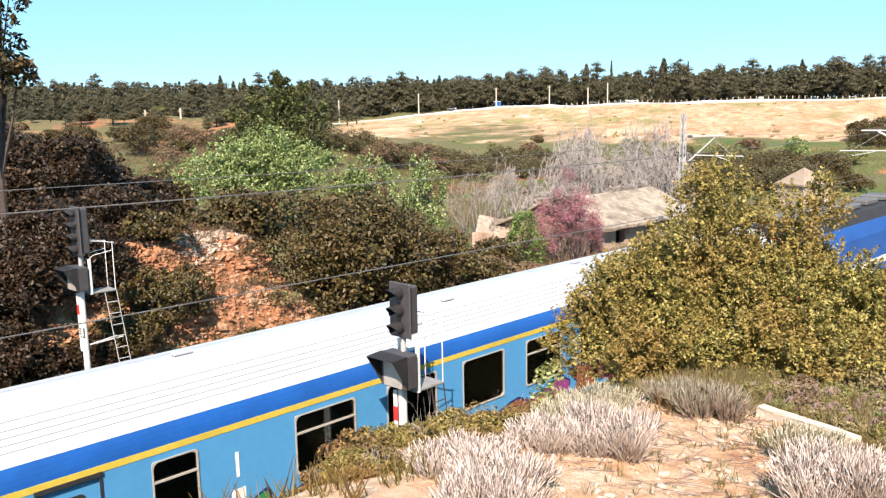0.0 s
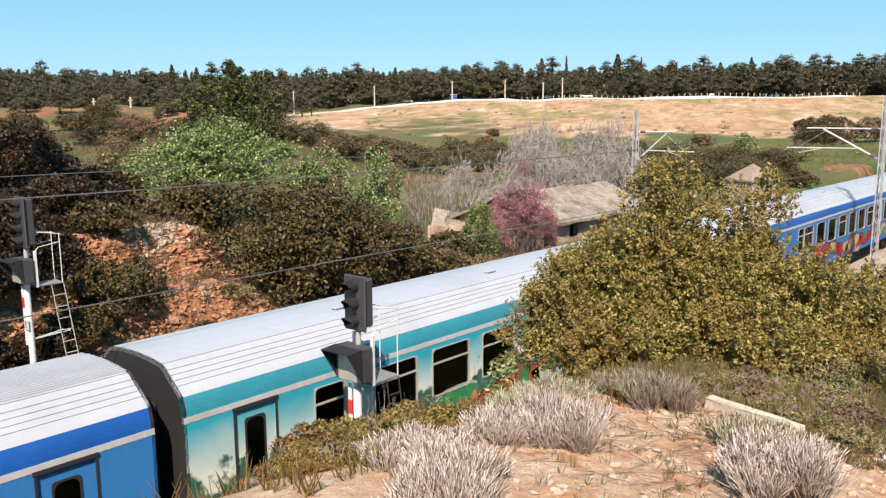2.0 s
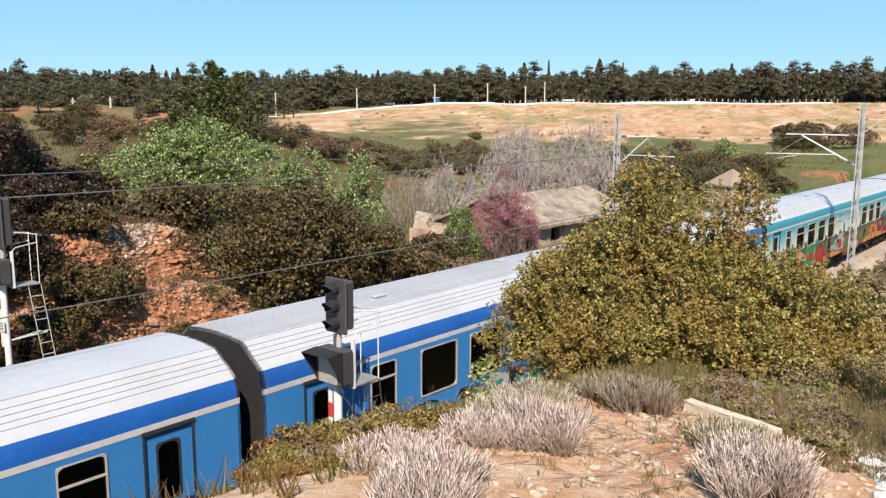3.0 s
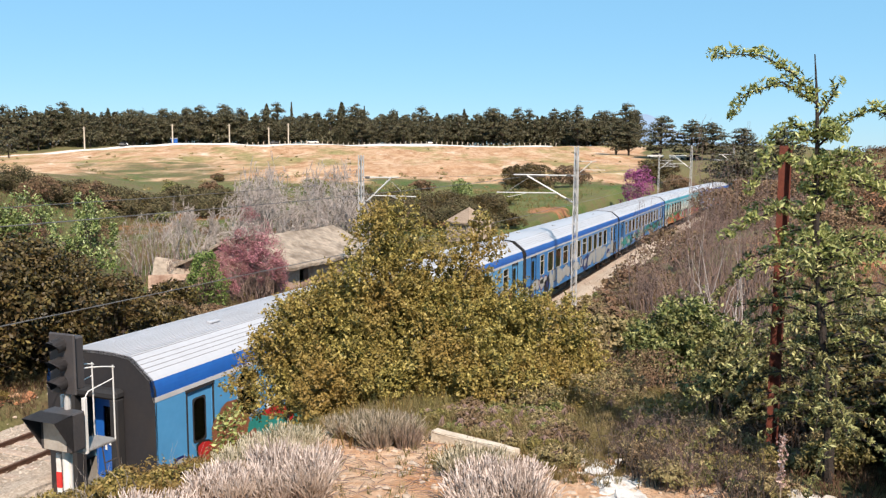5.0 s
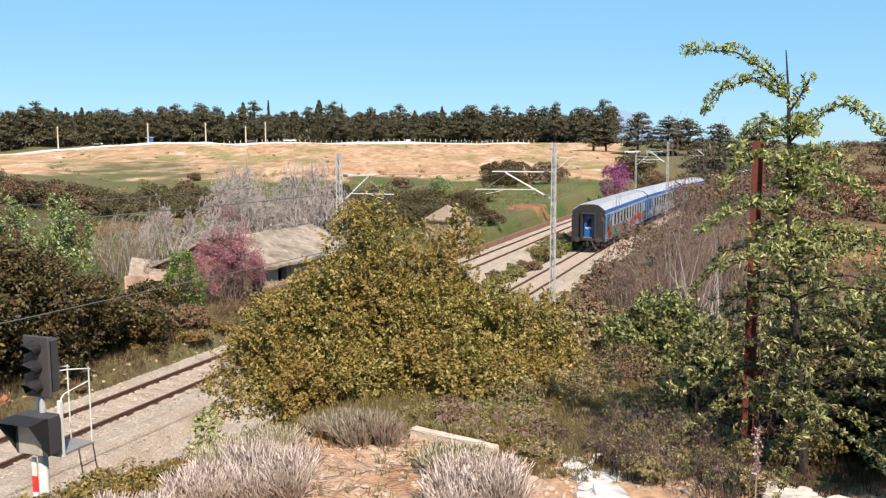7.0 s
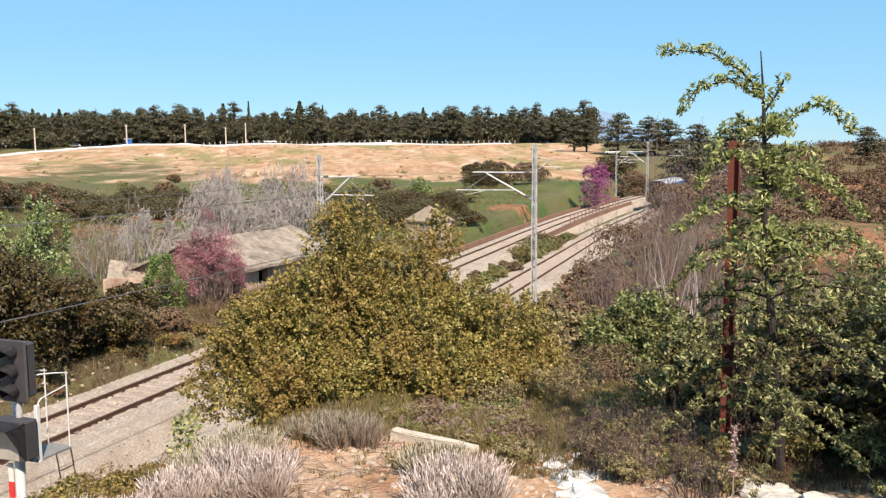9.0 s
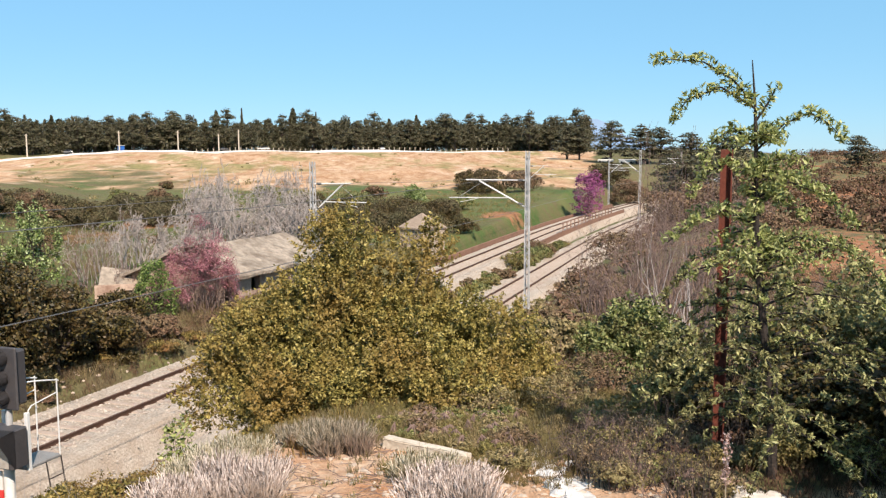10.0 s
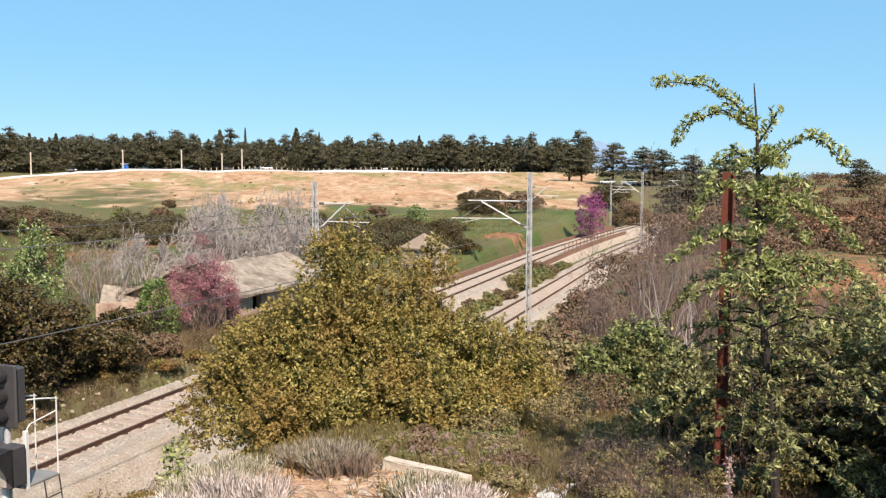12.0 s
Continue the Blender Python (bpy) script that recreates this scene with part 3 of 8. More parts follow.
def glass_material():
    m, t, b = graph("coach_glass")
    t.nodes.remove(b)
    g = t.nodes.new("ShaderNodeBsdfGlossy")
    g.inputs["Roughness"].default_value = 0.03
    tr = t.nodes.new("ShaderNodeBsdfTransparent")
    tr.inputs["Color"].default_value = (0.50, 0.52, 0.50, 1)
    f = t.nodes.new("ShaderNodeFresnel")
    f.inputs["IOR"].default_value = 1.45
    mix = t.nodes.new("ShaderNodeMixShader")
    t.links.new(f.outputs["Fac"], mix.inputs["Fac"])
    t.links.new(tr.outputs["BSDF"], mix.inputs[1])
    t.links.new(g.outputs["BSDF"], mix.inputs[2])
    t.links.new(mix.outputs["Shader"], t.nodes["Material Output"].inputs["Surface"])
    return m


GLASS = glass_material()


def mural_material(name, lift):
    """A sprayed landscape: sky that fades from teal to a pale haze, dark trees, warm ground. lift: the height of the part's own origin."""
    m, t, b = graph(name)
    v = coords(t)
    sep = t.nodes.new("ShaderNodeSeparateXYZ")
    t.links.new(v, sep.inputs["Vector"])

    def height(low, high, wobble, scale):
        a = t.nodes.new("ShaderNodeMath")
        a.operation = "MULTIPLY_ADD"
        a.inputs[1].default_value = wobble
        t.links.new(noised(t, scale, 5, 0.2, 0.8, v), a.inputs[0])
        t.links.new(sep.outputs["Z"], a.inputs[2])
        r = t.nodes.new("ShaderNodeMapRange")
        r.inputs["From Min"].default_value, r.inputs["From Max"].default_value = low - lift + wobble / 2, high - lift + wobble / 2
        t.links.new(a.outputs[0], r.inputs["Value"])
        return r.outputs["Result"]

    sky_paint = mixed(t, height(2.10, 2.95, 0.5, 0.9), (0.52, 0.53, 0.47), (0.025, 0.27, 0.36))
    trees = mixed(t, noised(t, 6, 4, 0.3, 0.7, v), (0.012, 0.055, 0.045), (0.05, 0.14, 0.10))
    c = mixed(t, height(2.18, 2.06, 1.3, 1.6), sky_paint, trees)
    earthy = mixed(t, noised(t, 1.4, 3, 0.4, 0.6, v), (0.36, 0.045, 0.06), (0.42, 0.24, 0.05))
    c = mixed(t, height(1.62, 1.56, 0.9, 0.8), c, earthy)
    t.links.new(c, b.inputs["Base Color"])
    b.inputs["Roughness"].default_value = 0.4
    return m


MURAL = mural_material("mural_paint", 0.0)
MURAL_PANE = mural_material("mural_paint_on_glass", 2.445)
INSIDE = surface("coach_lining", (0.16, 0.15, 0.13), (0.20, 0.19, 0.17), (0.10, 0.09, 0.08), 0.8, 0, 8, 1, 0)
SEAT = surface("seat_cloth", (0.045, 0.05, 0.09), (0.06, 0.07, 0.12), (0.03, 0.03, 0.05), 0.95, 0, 20, 3, 0.2)
ALU = surface("window_aluminium", (0.50, 0.46, 0.40), (0.60, 0.56, 0.50), (0.30, 0.26, 0.22), 0.45, 0.3, 20, 2, 0.05)
RUBBER = surface("gangway_rubber", (0.010, 0.010, 0.012), (0.016, 0.016, 0.018), (0.028, 0.024, 0.022), 0.8, 0, 20, 2, 0.2)
SPRAY = [surface("spray_" + n, tuple(0.75 * k for k in c), tuple(min(1, k) for k in c), tuple(k * 0.6 for k in c), 0.5, 0, 5, 1.2, 0) for n, c in (
    ("maroon", (0.20, 0.02, 0.07)), ("green", (0.03, 0.26, 0.09)), ("orange", (0.55, 0.22, 0.03)), ("scarlet", (0.48, 0.02, 0.02)), ("teal", (0.02, 0.25, 0.22)),
    ("black", (0.012, 0.012, 0.014)), ("silver", (0.42, 0.42, 0.41)), ("violet", (0.30, 0.05, 0.22)), ("rust", (0.26, 0.10, 0.05)), ("lime", (0.40, 0.42, 0.03)), ("navy", (0.012, 0.025, 0.14)), ("sand", (0.52, 0.42, 0.27)))]
MESHES = {}


def shared(name, make, mat, parent, m=Matrix(), label=""):
    """A part whose mesh is built once and used by all that are alike."""
    key = (name, mat.name)
    if key not in MESHES:
        bm = bmesh.new()
        make(bm)
        me = bpy.data.meshes.new(name)
        bm.to_mesh(me)
        bm.free()
        me.materials.append(mat)
        MESHES[key] = me
    ob = new(name.split("|")[0], MESHES[key])
    ob.parent = parent
    ob.matrix_basis = m
    if label:
        ob["label"] = label
    return ob


def wall_sheet(bm, x0, x1, z0, z1, holes, y, thick):
    """An upright sheet at y with rectangular holes (x0, x1, z0, z1), its reveals drawn inwards by thick."""
    def quad(*p):
        bm.faces.new([bm.verts.new(q) for q in p])
    xs = sorted({x0, x1, *(h[0] for h in holes), *(h[1] for h in holes)})
    for a, b in zip(xs[:-1], xs[1:]):
        hole = next((h for h in holes if h[0] <= a + 1e-6 and h[1] >= b - 1e-6), None)
        for c, d in ((z0, z1),) if not hole else ((z0, hole[2]), (hole[3], z1)):
            if d - c > 1e-4:
                quad((a, y, c), (b, y, c), (b, y, d), (a, y, d))
                quad((a, y + thick, c), (a, y + thick, d), (b, y + thick, d), (b, y + thick, c))
    for a, b, c, d in holes:
        i = y + thick
        quad((a, y, c), (a, i, c), (b, i, c), (b, y, c))
        quad((a, y, d), (b, y, d), (b, i, d), (a, i, d))
        quad((a, y, c), (a, y, d), (a, i, d), (a, i, c))
        quad((b, y, c), (b, i, c), (b, i, d), (b, y, d))


def ring(bm, w, h, t, d, bar=None, r=0.10):
    """A window frame in the x-z plane with rounded corners, centred, and an optional bar across."""
    def loop(a, b, c, y):
        out = []
        for k, (sx, sz) in enumerate(((1, -1), (1, 1), (-1, 1), (-1, -1))):
            for j in range(4):
                g = math.radians(-90 + 90 * k + 30 * j)
                out.append(bm.verts.new((sx * (a - c) + c * math.cos(g), y, sz * (b - c) + c * math.sin(g))))
        return out
    o1, i1 = loop(w / 2, h / 2, r * 0.5, -d / 2), loop(w / 2 - t, h / 2 - t, r, -d / 2)
    o2, i2 = loop(w / 2, h / 2, r * 0.5, d / 2), loop(w / 2 - t, h / 2 - t, r, d / 2)
    n = len(o1)
    for i in range(n):
        j = (i + 1) % n
        for q in ((o1[i], o1[j], i1[j], i1[i]), (o2[j], o2[i], i2[i], i2[j]), (o1[j], o1[i], o2[i], o2[j]), (i1[i], i1[j], i2[j], i2[i])):
            bm.faces.new(q)
    if bar is not None:
        add_box(bm, (0, 0, bar), (w - 2 * t, d * 0.9, 0.03))


def blob_shape(bm, w, h, seed, wobble=0.22):
    """A rounded sprayed shape, a few millimetres thick, in the x-z plane."""
    rng = random.Random(seed)
    ph = [rng.uniform(0, 6.28) for _ in range(4)]
    pts = []
    for i in range(22):
        a = i / 22 * math.tau
        r = 1 + wobble * (math.sin(2 * a + ph[0]) + 0.7 * math.sin(3 * a + ph[1]) + 0.5 * math.sin(5 * a + ph[2]))
        pts.append((math.copysign(abs(math.cos(a)) ** 0.7, math.cos(a)) * w / 2 * r, math.copysign(abs(math.sin(a)) ** 0.7, math.sin(a)) * h / 2 * min(r, 1.15)))
    top = [bm.verts.new((x, 0, z)) for x, z in pts]
    bm.faces.new(top)


def bogie(coach_ob, x):
    b = shared("bogie_frame", lambda bm: [add_box(bm, (0, s * 1.02, 0.58), (3.3, 0.16, 0.22), bevel=0.04) for s in (-1, 1)]
               + [add_box(bm, (0, 0, 0.62), (0.5, 2.1, 0.25), bevel=0.04)] + [add_box(bm, (dx, s * 1.08, 0.5), (0.36, 0.2, 0.34), bevel=0.05) for dx in (-1.25, 1.25) for s in (-1, 1)]
               + [add_rod(bm, (dx, s * 1.1, 0.4), (dx, s * 1.1, 0.75), 0.11, n=8) for dx in (-0.5, 0.5) for s in (-1, 1)],
               UNDER, coach_ob, pose(x, 0, 0), "rusty brown bogie frame")
    for dx in (-1.25, 1.25):
        for s in (-1, 1):
            shared("wheel", lambda bm: (add_rod(bm, (0, -0.065, 0), (0, 0.065, 0), 0.46, n=20), add_rod(bm, (0, -0.14, 0), (0, 0.14, 0), 0.12, n=10)), RAIL, b, pose(dx, s * 0.75, 0.46), "steel wheel")


def class_mark(parent, text, x, z, size, mat):
    cu = bpy.data.curves.new("class_mark", "FONT")
    cu.body, cu.size, cu.extrude, cu.align_x = text, size, 0.002, "CENTER"
    cu.materials.append(mat)
    ob = new("class_mark", cu)
    ob.parent = parent
    ob.matrix_basis = pose(x, -SIDE - 0.006, z, 90, 0, 0)
    ob["label"] = "white class numeral " + text


def coach(offset, paint, band, stripe, windows, door_glass, label, marks, seed, ribbed=False, last=False, blank=False):
    """A coach whose front end is at x = 0 and which reaches back to -LENGTH. windows: (centre, width, has a bar)."""
    rng = random.Random(seed)
    c = empty("passenger_coach", Matrix(), label, "train coach", "coaches of the passing train")
    doors = [-1.35] if blank else [-1.35, -LENGTH + 1.35]
    wz0, wz1 = 1.93, 2.96
    for s in (-1, 1):
        holes = [(x - w / 2, x + w / 2, wz0, wz1) for x, w, _ in windows] + [(x - 0.42, x + 0.42, 0.85, 3.04) for x in doors]
        bm = bmesh.new()
        wall_sheet(bm, -LENGTH, 0, 0.85, 3.08, holes, s * SIDE, -s * 0.07)
        part("side_wall", bm, paint, c)
        bm = bmesh.new()
        add_profile(bm, [(s * (SIDE + 0.006), 3.08), (s * (SIDE + 0.006), 3.18), (s * (SIDE - 0.06), 3.18), (s * (SIDE - 0.06), 3.08)], -LENGTH, 0)
        part("waist_stripe", bm, stripe, c)
        bm = bmesh.new()
        add_profile(bm, [(s * SIDE, 3.18), (s * (SIDE - 0.006), 3.26), (s * (SIDE - 0.018), 3.34), (s * (SIDE - 0.036), 3.42), (s * (SIDE - 0.06), 3.50), (s * (SIDE - 0.12), 3.50), (s * (SIDE - 0.08), 3.18)], -LENGTH, 0)
        part("roof_band", bm, band, c)
        for x, w, bar in windows:
            f = shared("window_frame|%.2f%s" % (w, bar), lambda bm, w=w, bar=bar: ring(bm, w + 0.03, wz1 - wz0 + 0.03, 0.020, 0.04, 0.20 if bar else None), ALU, c, pose(x, s * SIDE, (wz0 + wz1) / 2))
            shared("pane|%.2f" % w, lambda bm, w=w: add_box(bm, (0, 0, 0), (w, 0.008, wz1 - wz0)), MURAL_PANE if paint is MURAL and -15.5 < x < -9.5 else GLASS, f, pose(0, -s * 0.02, 0))
        for x in doors:
            def leaf(bm):
                wall_sheet(bm, -0.42, 0.42, 0.87, 3.03, [(-0.18, 0.18, 1.89, 2.81)], 0, 0.03)
            d = shared("door|" + paint.name, leaf, paint, c, pose(x, s * (SIDE - 0.035), 0, 0, 0, 0 if s < 0 else 180))
            f = shared("window_frame|door", lambda bm: ring(bm, 0.42, 0.98, 0.03, 0.03, None, 0.12), RUBBER, d, pose(0, 0, 2.35))
            shared("pane|door", lambda bm: add_box(bm, (0, 0, 0), (0.38, 0.008, 0.94)), GLASS, f)
            bm = bmesh.new()
            for dx in (-0.43, 0.43):
                add_box(bm, (dx, 0, 1.95), (0.032, 0.03, 2.2))
            add_box(bm, (0, 0, 3.06), (0.92, 0.05, 0.06))
            o = part("door_seal", bm, RUBBER, c)
            o.matrix_basis = pose(x, s * (SIDE + 0.004), 0)
    # roof: broad pale shell with lengthwise seams and a raised rib over the middle
    prof = [(SIDE - 0.06, 3.50), (1.31, 3.555), (0.86, 3.905), (0.79, 3.935), (0.42, 3.975), (0, 3.99)]
    bm = bmesh.new()
    full = prof + [(-y, z) for y, z in prof[-2::-1]]
    low = [(y * 0.97, z - 0.05) for y, z in full[::-1]]
    add_profile(bm, full + low, -LENGTH, 0)
    roof = part("roof", bm, ROOF_WHITE, c, "pale grey painted roof")
    for k, (y, z) in enumerate(((1.20, 3.643), (1.11, 3.713), (1.02, 3.783), (0.93, 3.853), (0.80, 3.933))):
        for s in (-1, 1):
            bm = bmesh.new()
            add_box(bm, (-LENGTH / 2, s * y, z), (LENGTH - 0.1, 0.009, 0.010))
            part("roof_seam", bm, ROOF_SEAM, roof)
    if ribbed:
        bm = bmesh.new()
        for i in range(19):
            y = -0.72 + i * 0.08
            add_box(bm, (-LENGTH / 2, y, 3.988 - 0.075 * abs(y) ** 1.6 + 0.010), (LENGTH - 0.06, 0.03, 0.02))
        tagged(part("roof_ribs", bm, ROOF_WHITE, roof), kind="stuff")
    bm = bmesh.new()
    for k in range(4):
        x = -3.5 - 6 * k + rng.uniform(-0.7, 0.7)
        add_box(bm, (x, rng.choice((-0.3, 0.25)), 4.02), (0.35, 0.14, 0.05), bevel=0.012)
        o = part("roof_vent", bm, ROOF_WHITE, roof)
        bm = bmesh.new()
    bm.free()
    # inside
    bm = bmesh.new()
    add_box(bm, (-LENGTH / 2, 0, 1.16), (LENGTH - 0.1, 2 * SIDE - 0.16, 0.1))
    part("cabin_floor", bm, INSIDE, c)
    bm = bmesh.new()
    for k in range(10):
        x = -3.4 - 1.95 * k
        for y in (-0.85, 0.85):
            add_box(bm, (x, y, 1.62), (0.45, 0.9, 0.12), bevel=0.03)
            add_box(bm, (x - 0.25, y, 1.9), (0.12, 0.9, 0.62), bevel=0.03)
    tagged(part("seats", bm, SEAT, c), kind="stuff")
    for x in (-2.3, -LENGTH + 2.3):
        bm = bmesh.new()
        add_box(bm, (x, 0.45, 2.3), (0.05, 1.75, 2.2))
        part("partition", bm, INSIDE, c)
    # ends
    for x, sgn in ((0.0, 1), (-LENGTH, -1)):
        m = pose(x, 0, 0, 0, 0, 0 if sgn > 0 else 180)
        mat = END_BLACK
        def face(bm):
            out = [(-SIDE, 0.85), (SIDE, 0.85), (SIDE, 3.3)] + full + [(-SIDE, 3.3)]
            vs = [bm.verts.new((0, y, z)) for y, z in out]
            vb = [bm.verts.new((-0.05, y, z)) for y, z in out]
            n = len(out)
            hole = [(-0.42, 1.1), (0.42, 1.1), (0.42, 3.05), (-0.42, 3.05)]
            hs = [bm.verts.new((0, y, z)) for y, z in hole]
            edges = [bm.edges.new((vs[i], vs[(i + 1) % n])) for i in range(n)] + [bm.edges.new((hs[i], hs[(i + 1) % 4])) for i in range(4)]
            bmesh.ops.triangle_fill(bm, use_beauty=True, use_dissolve=False, edges=edges)
            for i in range(n):
                bm.faces.new((vs[i], vb[i], vb[(i + 1) % n], vs[(i + 1) % n]))
        shared("end_wall", face, mat, c, m, "black painted coach end")
        def tunnel(bm):
            for y in (-0.56, 0.56):
                add_box(bm, (0.12, y, 2.05), (0.26, 0.2, 2.15), bevel=0.05)
            add_box(bm, (0.12, 0, 3.18), (0.28, 1.34, 0.2), bevel=0.06)
            add_box(bm, (0.1, 0, 0.98), (0.24, 1.2, 0.12), bevel=0.02)
        shared("gangway", tunnel, RUBBER, c, m, "thick black rubber gangway")
        def inner(bm):
            wall_sheet(bm, -0.42, 0.42, 1.1, 3.05, [(-0.2, 0.2, 2.05, 2.75)], 0, 0.03)
        d = shared("gangway_door", inner, BAND_BLUE, c, m @ pose(-0.28, 0, 0, 0, 0, 90), "blue end door with a white scrawl")
        shared("pane|gangway", lambda bm: add_box(bm, (0, 0.015, 2.4), (0.42, 0.008, 0.72)), GLASS, d)
        for y in (-0.87, 0.87):
            def buffer(bm, y=y):
                add_rod(bm, (0, 0, 0), (0.22, 0, 0), 0.09, n=10)
                add_rod(bm, (0.22, 0, 0), (0.27, 0, 0), 0.22, n=16)
                add_box(bm, (-0.02, 0, 0), (0.06, 0.4, 0.36), bevel=0.02)
            shared("buffer", buffer, UNDER, c, m @ pose(0, y, 1.02), "round black buffer")
        shared("coupling", lambda bm: add_box(bm, (0.08, 0, 0.98), (0.3, 0.16, 0.2), bevel=0.04), UNDER, c, m)
        for hy in (-0.33, 0.05, 0.38):
            shared("brake_hose", lambda bm: add_rod(bm, (0.1, 0, 0.92), (0.18, 0.02, 0.5), 0.026), UNDER, c, m @ pose(0, hy, 0))
        if last and sgn < 0:
            bm = bmesh.new()
            for k, (y, z, w, h) in enumerate(((-0.24, 1.95, 0.05, 0.16), (-0.13, 1.95, 0.05, 0.16), (-0.02, 1.97, 0.12, 0.05), (0.12, 1.93, 0.05, 0.2), (0.24, 1.96, 0.12, 0.13))):
                add_box(bm, (-LENGTH + 0.245, y, z), (0.006, w, h))
            part("scrawl", bm, WHITE_PAINT, c, "white unreadable scrawl")
    # underneath
    bm = bmesh.new()
    add_box(bm, (-LENGTH / 2, 0, 0.98), (LENGTH - 0.2, 2 * SIDE - 0.1, 0.26))
    part("sole_bar", bm, UNDER, c, "dark dusty underframe")
    bm = bmesh.new()
    for x, w in ((-8.4, 1.6), (-11.2, 2.2), (-14.0, 1.4), (-16.6, 1.8)):
        add_box(bm, (x, rng.choice((-0.75, -0.65)), 0.66), (w, 0.8, 0.5), bevel=0.04)
        part("equipment_box", bm, UNDER, c)
        bm = bmesh.new()
    bm.free()
    for x in (-3.3, -LENGTH + 3.3):
        bogie(c, x)
    # sprayed paint along the lower side
    x = -1.0
    k = 0
    while x > -LENGTH + 1.0:
        w = rng.uniform(0.7, 1.9)
        h = rng.uniform(0.55, 1.0)
        bm = bmesh.new()
        blob_shape(bm, w + 0.10, h + 0.10, seed * 50 + k)
        o = part("graffiti", bm, SPRAY[rng.choice((5, 10, 10, 0, 6))], c)
        z = 1.92 - h / 2 - rng.uniform(0, 0.25)
        o.matrix_basis = pose(x - w / 2, -SIDE - 0.003, z)
        bm = bmesh.new()
        blob_shape(bm, w, h, seed * 50 + k)
        p = part("graffiti", bm, SPRAY[rng.choice(marks["spray"])], c)
        p.matrix_basis = pose(x - w / 2, -SIDE - 0.006, z)
        bm = bmesh.new()
        blob_shape(bm, w * 0.45, h * 0.5, seed * 90 + k, 0.3)
        q = part("graffiti", bm, SPRAY[rng.choice(marks["spray"])], c)
        q.matrix_basis = pose(x - w / 2 + rng.uniform(-0.2, 0.2), -SIDE - 0.009, z + rng.uniform(-0.1, 0.15))
        x -= w * rng.uniform(0.75, 1.25)
        k += 1
    for k, (tx, tz, w, h, col) in enumerate(marks.get("large", ())):
        bm = bmesh.new()
        blob_shape(bm, w, h, seed * 70 + k, 0.2)
        o = part("graffiti", bm, SPRAY[col], c, "large sprayed patch")
        o.matrix_basis = pose(tx, -SIDE - 0.03 - 0.003 * k, tz)
    for text, tx in marks.get("text", ()):
        class_mark(c, text, tx, 2.28, 0.62, WHITE_PAINT)
        bm = bmesh.new()
        add_box(bm, (tx, -SIDE - 0.003, 1.98), (0.26, 0.004, 0.2))
        part("notice", bm, WHITE_PAINT, c, "small pale notice")
    TRAIN.append((c, offset, LENGTH))
    return c


def row_of(first, step_x, n, width, small=()):
    out = [(x, 0.72, True) for x in small]
    return sorted(out + [(first - step_x * k, width, k % 3 == 1) for k in range(n)])


SECOND = row_of(-5.3, 1.70, 10, 1.20, (-2.75, -LENGTH + 3.0))
SECOND = [w for w in SECOND if w[0] > -LENGTH + 3.6 or w[1] < 1]
FIRST = row_of(-4.9, 2.10, 8, 1.30, (-2.75, -LENGTH + 2.9))
coach(PITCH * 3, COACH_LIGHT, BAND_BLUE, STRIPE_YELLOW, FIRST, None, "light blue first-class coach with a yellow stripe and graffiti", {"spray": (0, 1, 7, 8, 2), "text": [("1", -3.65), ("1", -LENGTH + 3.95)]}, 3)
LONG = [w for w in row_of(-3.6, 1.70, 12, 1.20, (-LENGTH + 3.7,)) if w[0] > -LENGTH + 4.4 or w[1] < 1]
coach(PITCH * 2, COACH_BLUE, BAND_BLUE, STRIPE_GREY, LONG, None, "blue passenger coach with a pale stripe and graffiti", {"spray": (11, 11, 4, 3, 8), "text": []}, 5, blank=True)
coach(PITCH, MURAL, BAND_TEAL, STRIPE_GREY, [(x, w, True) for x, w, _ in SECOND], None, "teal passenger coach covered in landscape-like graffiti", {"spray": (2, 8, 1, 3, 6, 0), "text": []}, 8)
coach(0.0, COACH_BLUE, BAND_BLUE, STRIPE_GREY, SECOND, None, "blue second-class coach with a ribbed pale roof", {"spray": (4, 5, 4, 6), "text": [("2", -3.75)]}, 11, ribbed=True)
coach(-PITCH, COACH_BLUE, BAND_BLUE, STRIPE_GREY, SECOND, None, "blue passenger coach with red and teal graffiti", {"spray": (6, 6, 5, 6, 10), "text": [("2", -3.75)]}, 14)
coach(-2 * PITCH, COACH_LIGHT, BAND_BLUE, STRIPE_GREY, SECOND, None, "last light blue coach with a black end and rust-coloured graffiti", {"spray": (8, 3, 6, 8, 5), "large": [(-LENGTH + 2.4, 1.75, 1.3, 1.3, 8), (-LENGTH + 3.7, 1.35, 1.5, 0.9, 4), (-LENGTH + 5.4, 1.4, 1.6, 0.9, 4), (-LENGTH + 3.0, 1.25, 0.8, 0.7, 8), (-9.0, 1.75, 1.5, 0.7, 3), (-7.2, 1.85, 1.3, 0.8, 3), (-5.8, 1.6, 1.3, 0.7, 3)], "text": [("2", -LENGTH + 3.9)]}, 17, ribbed=True, last=True)


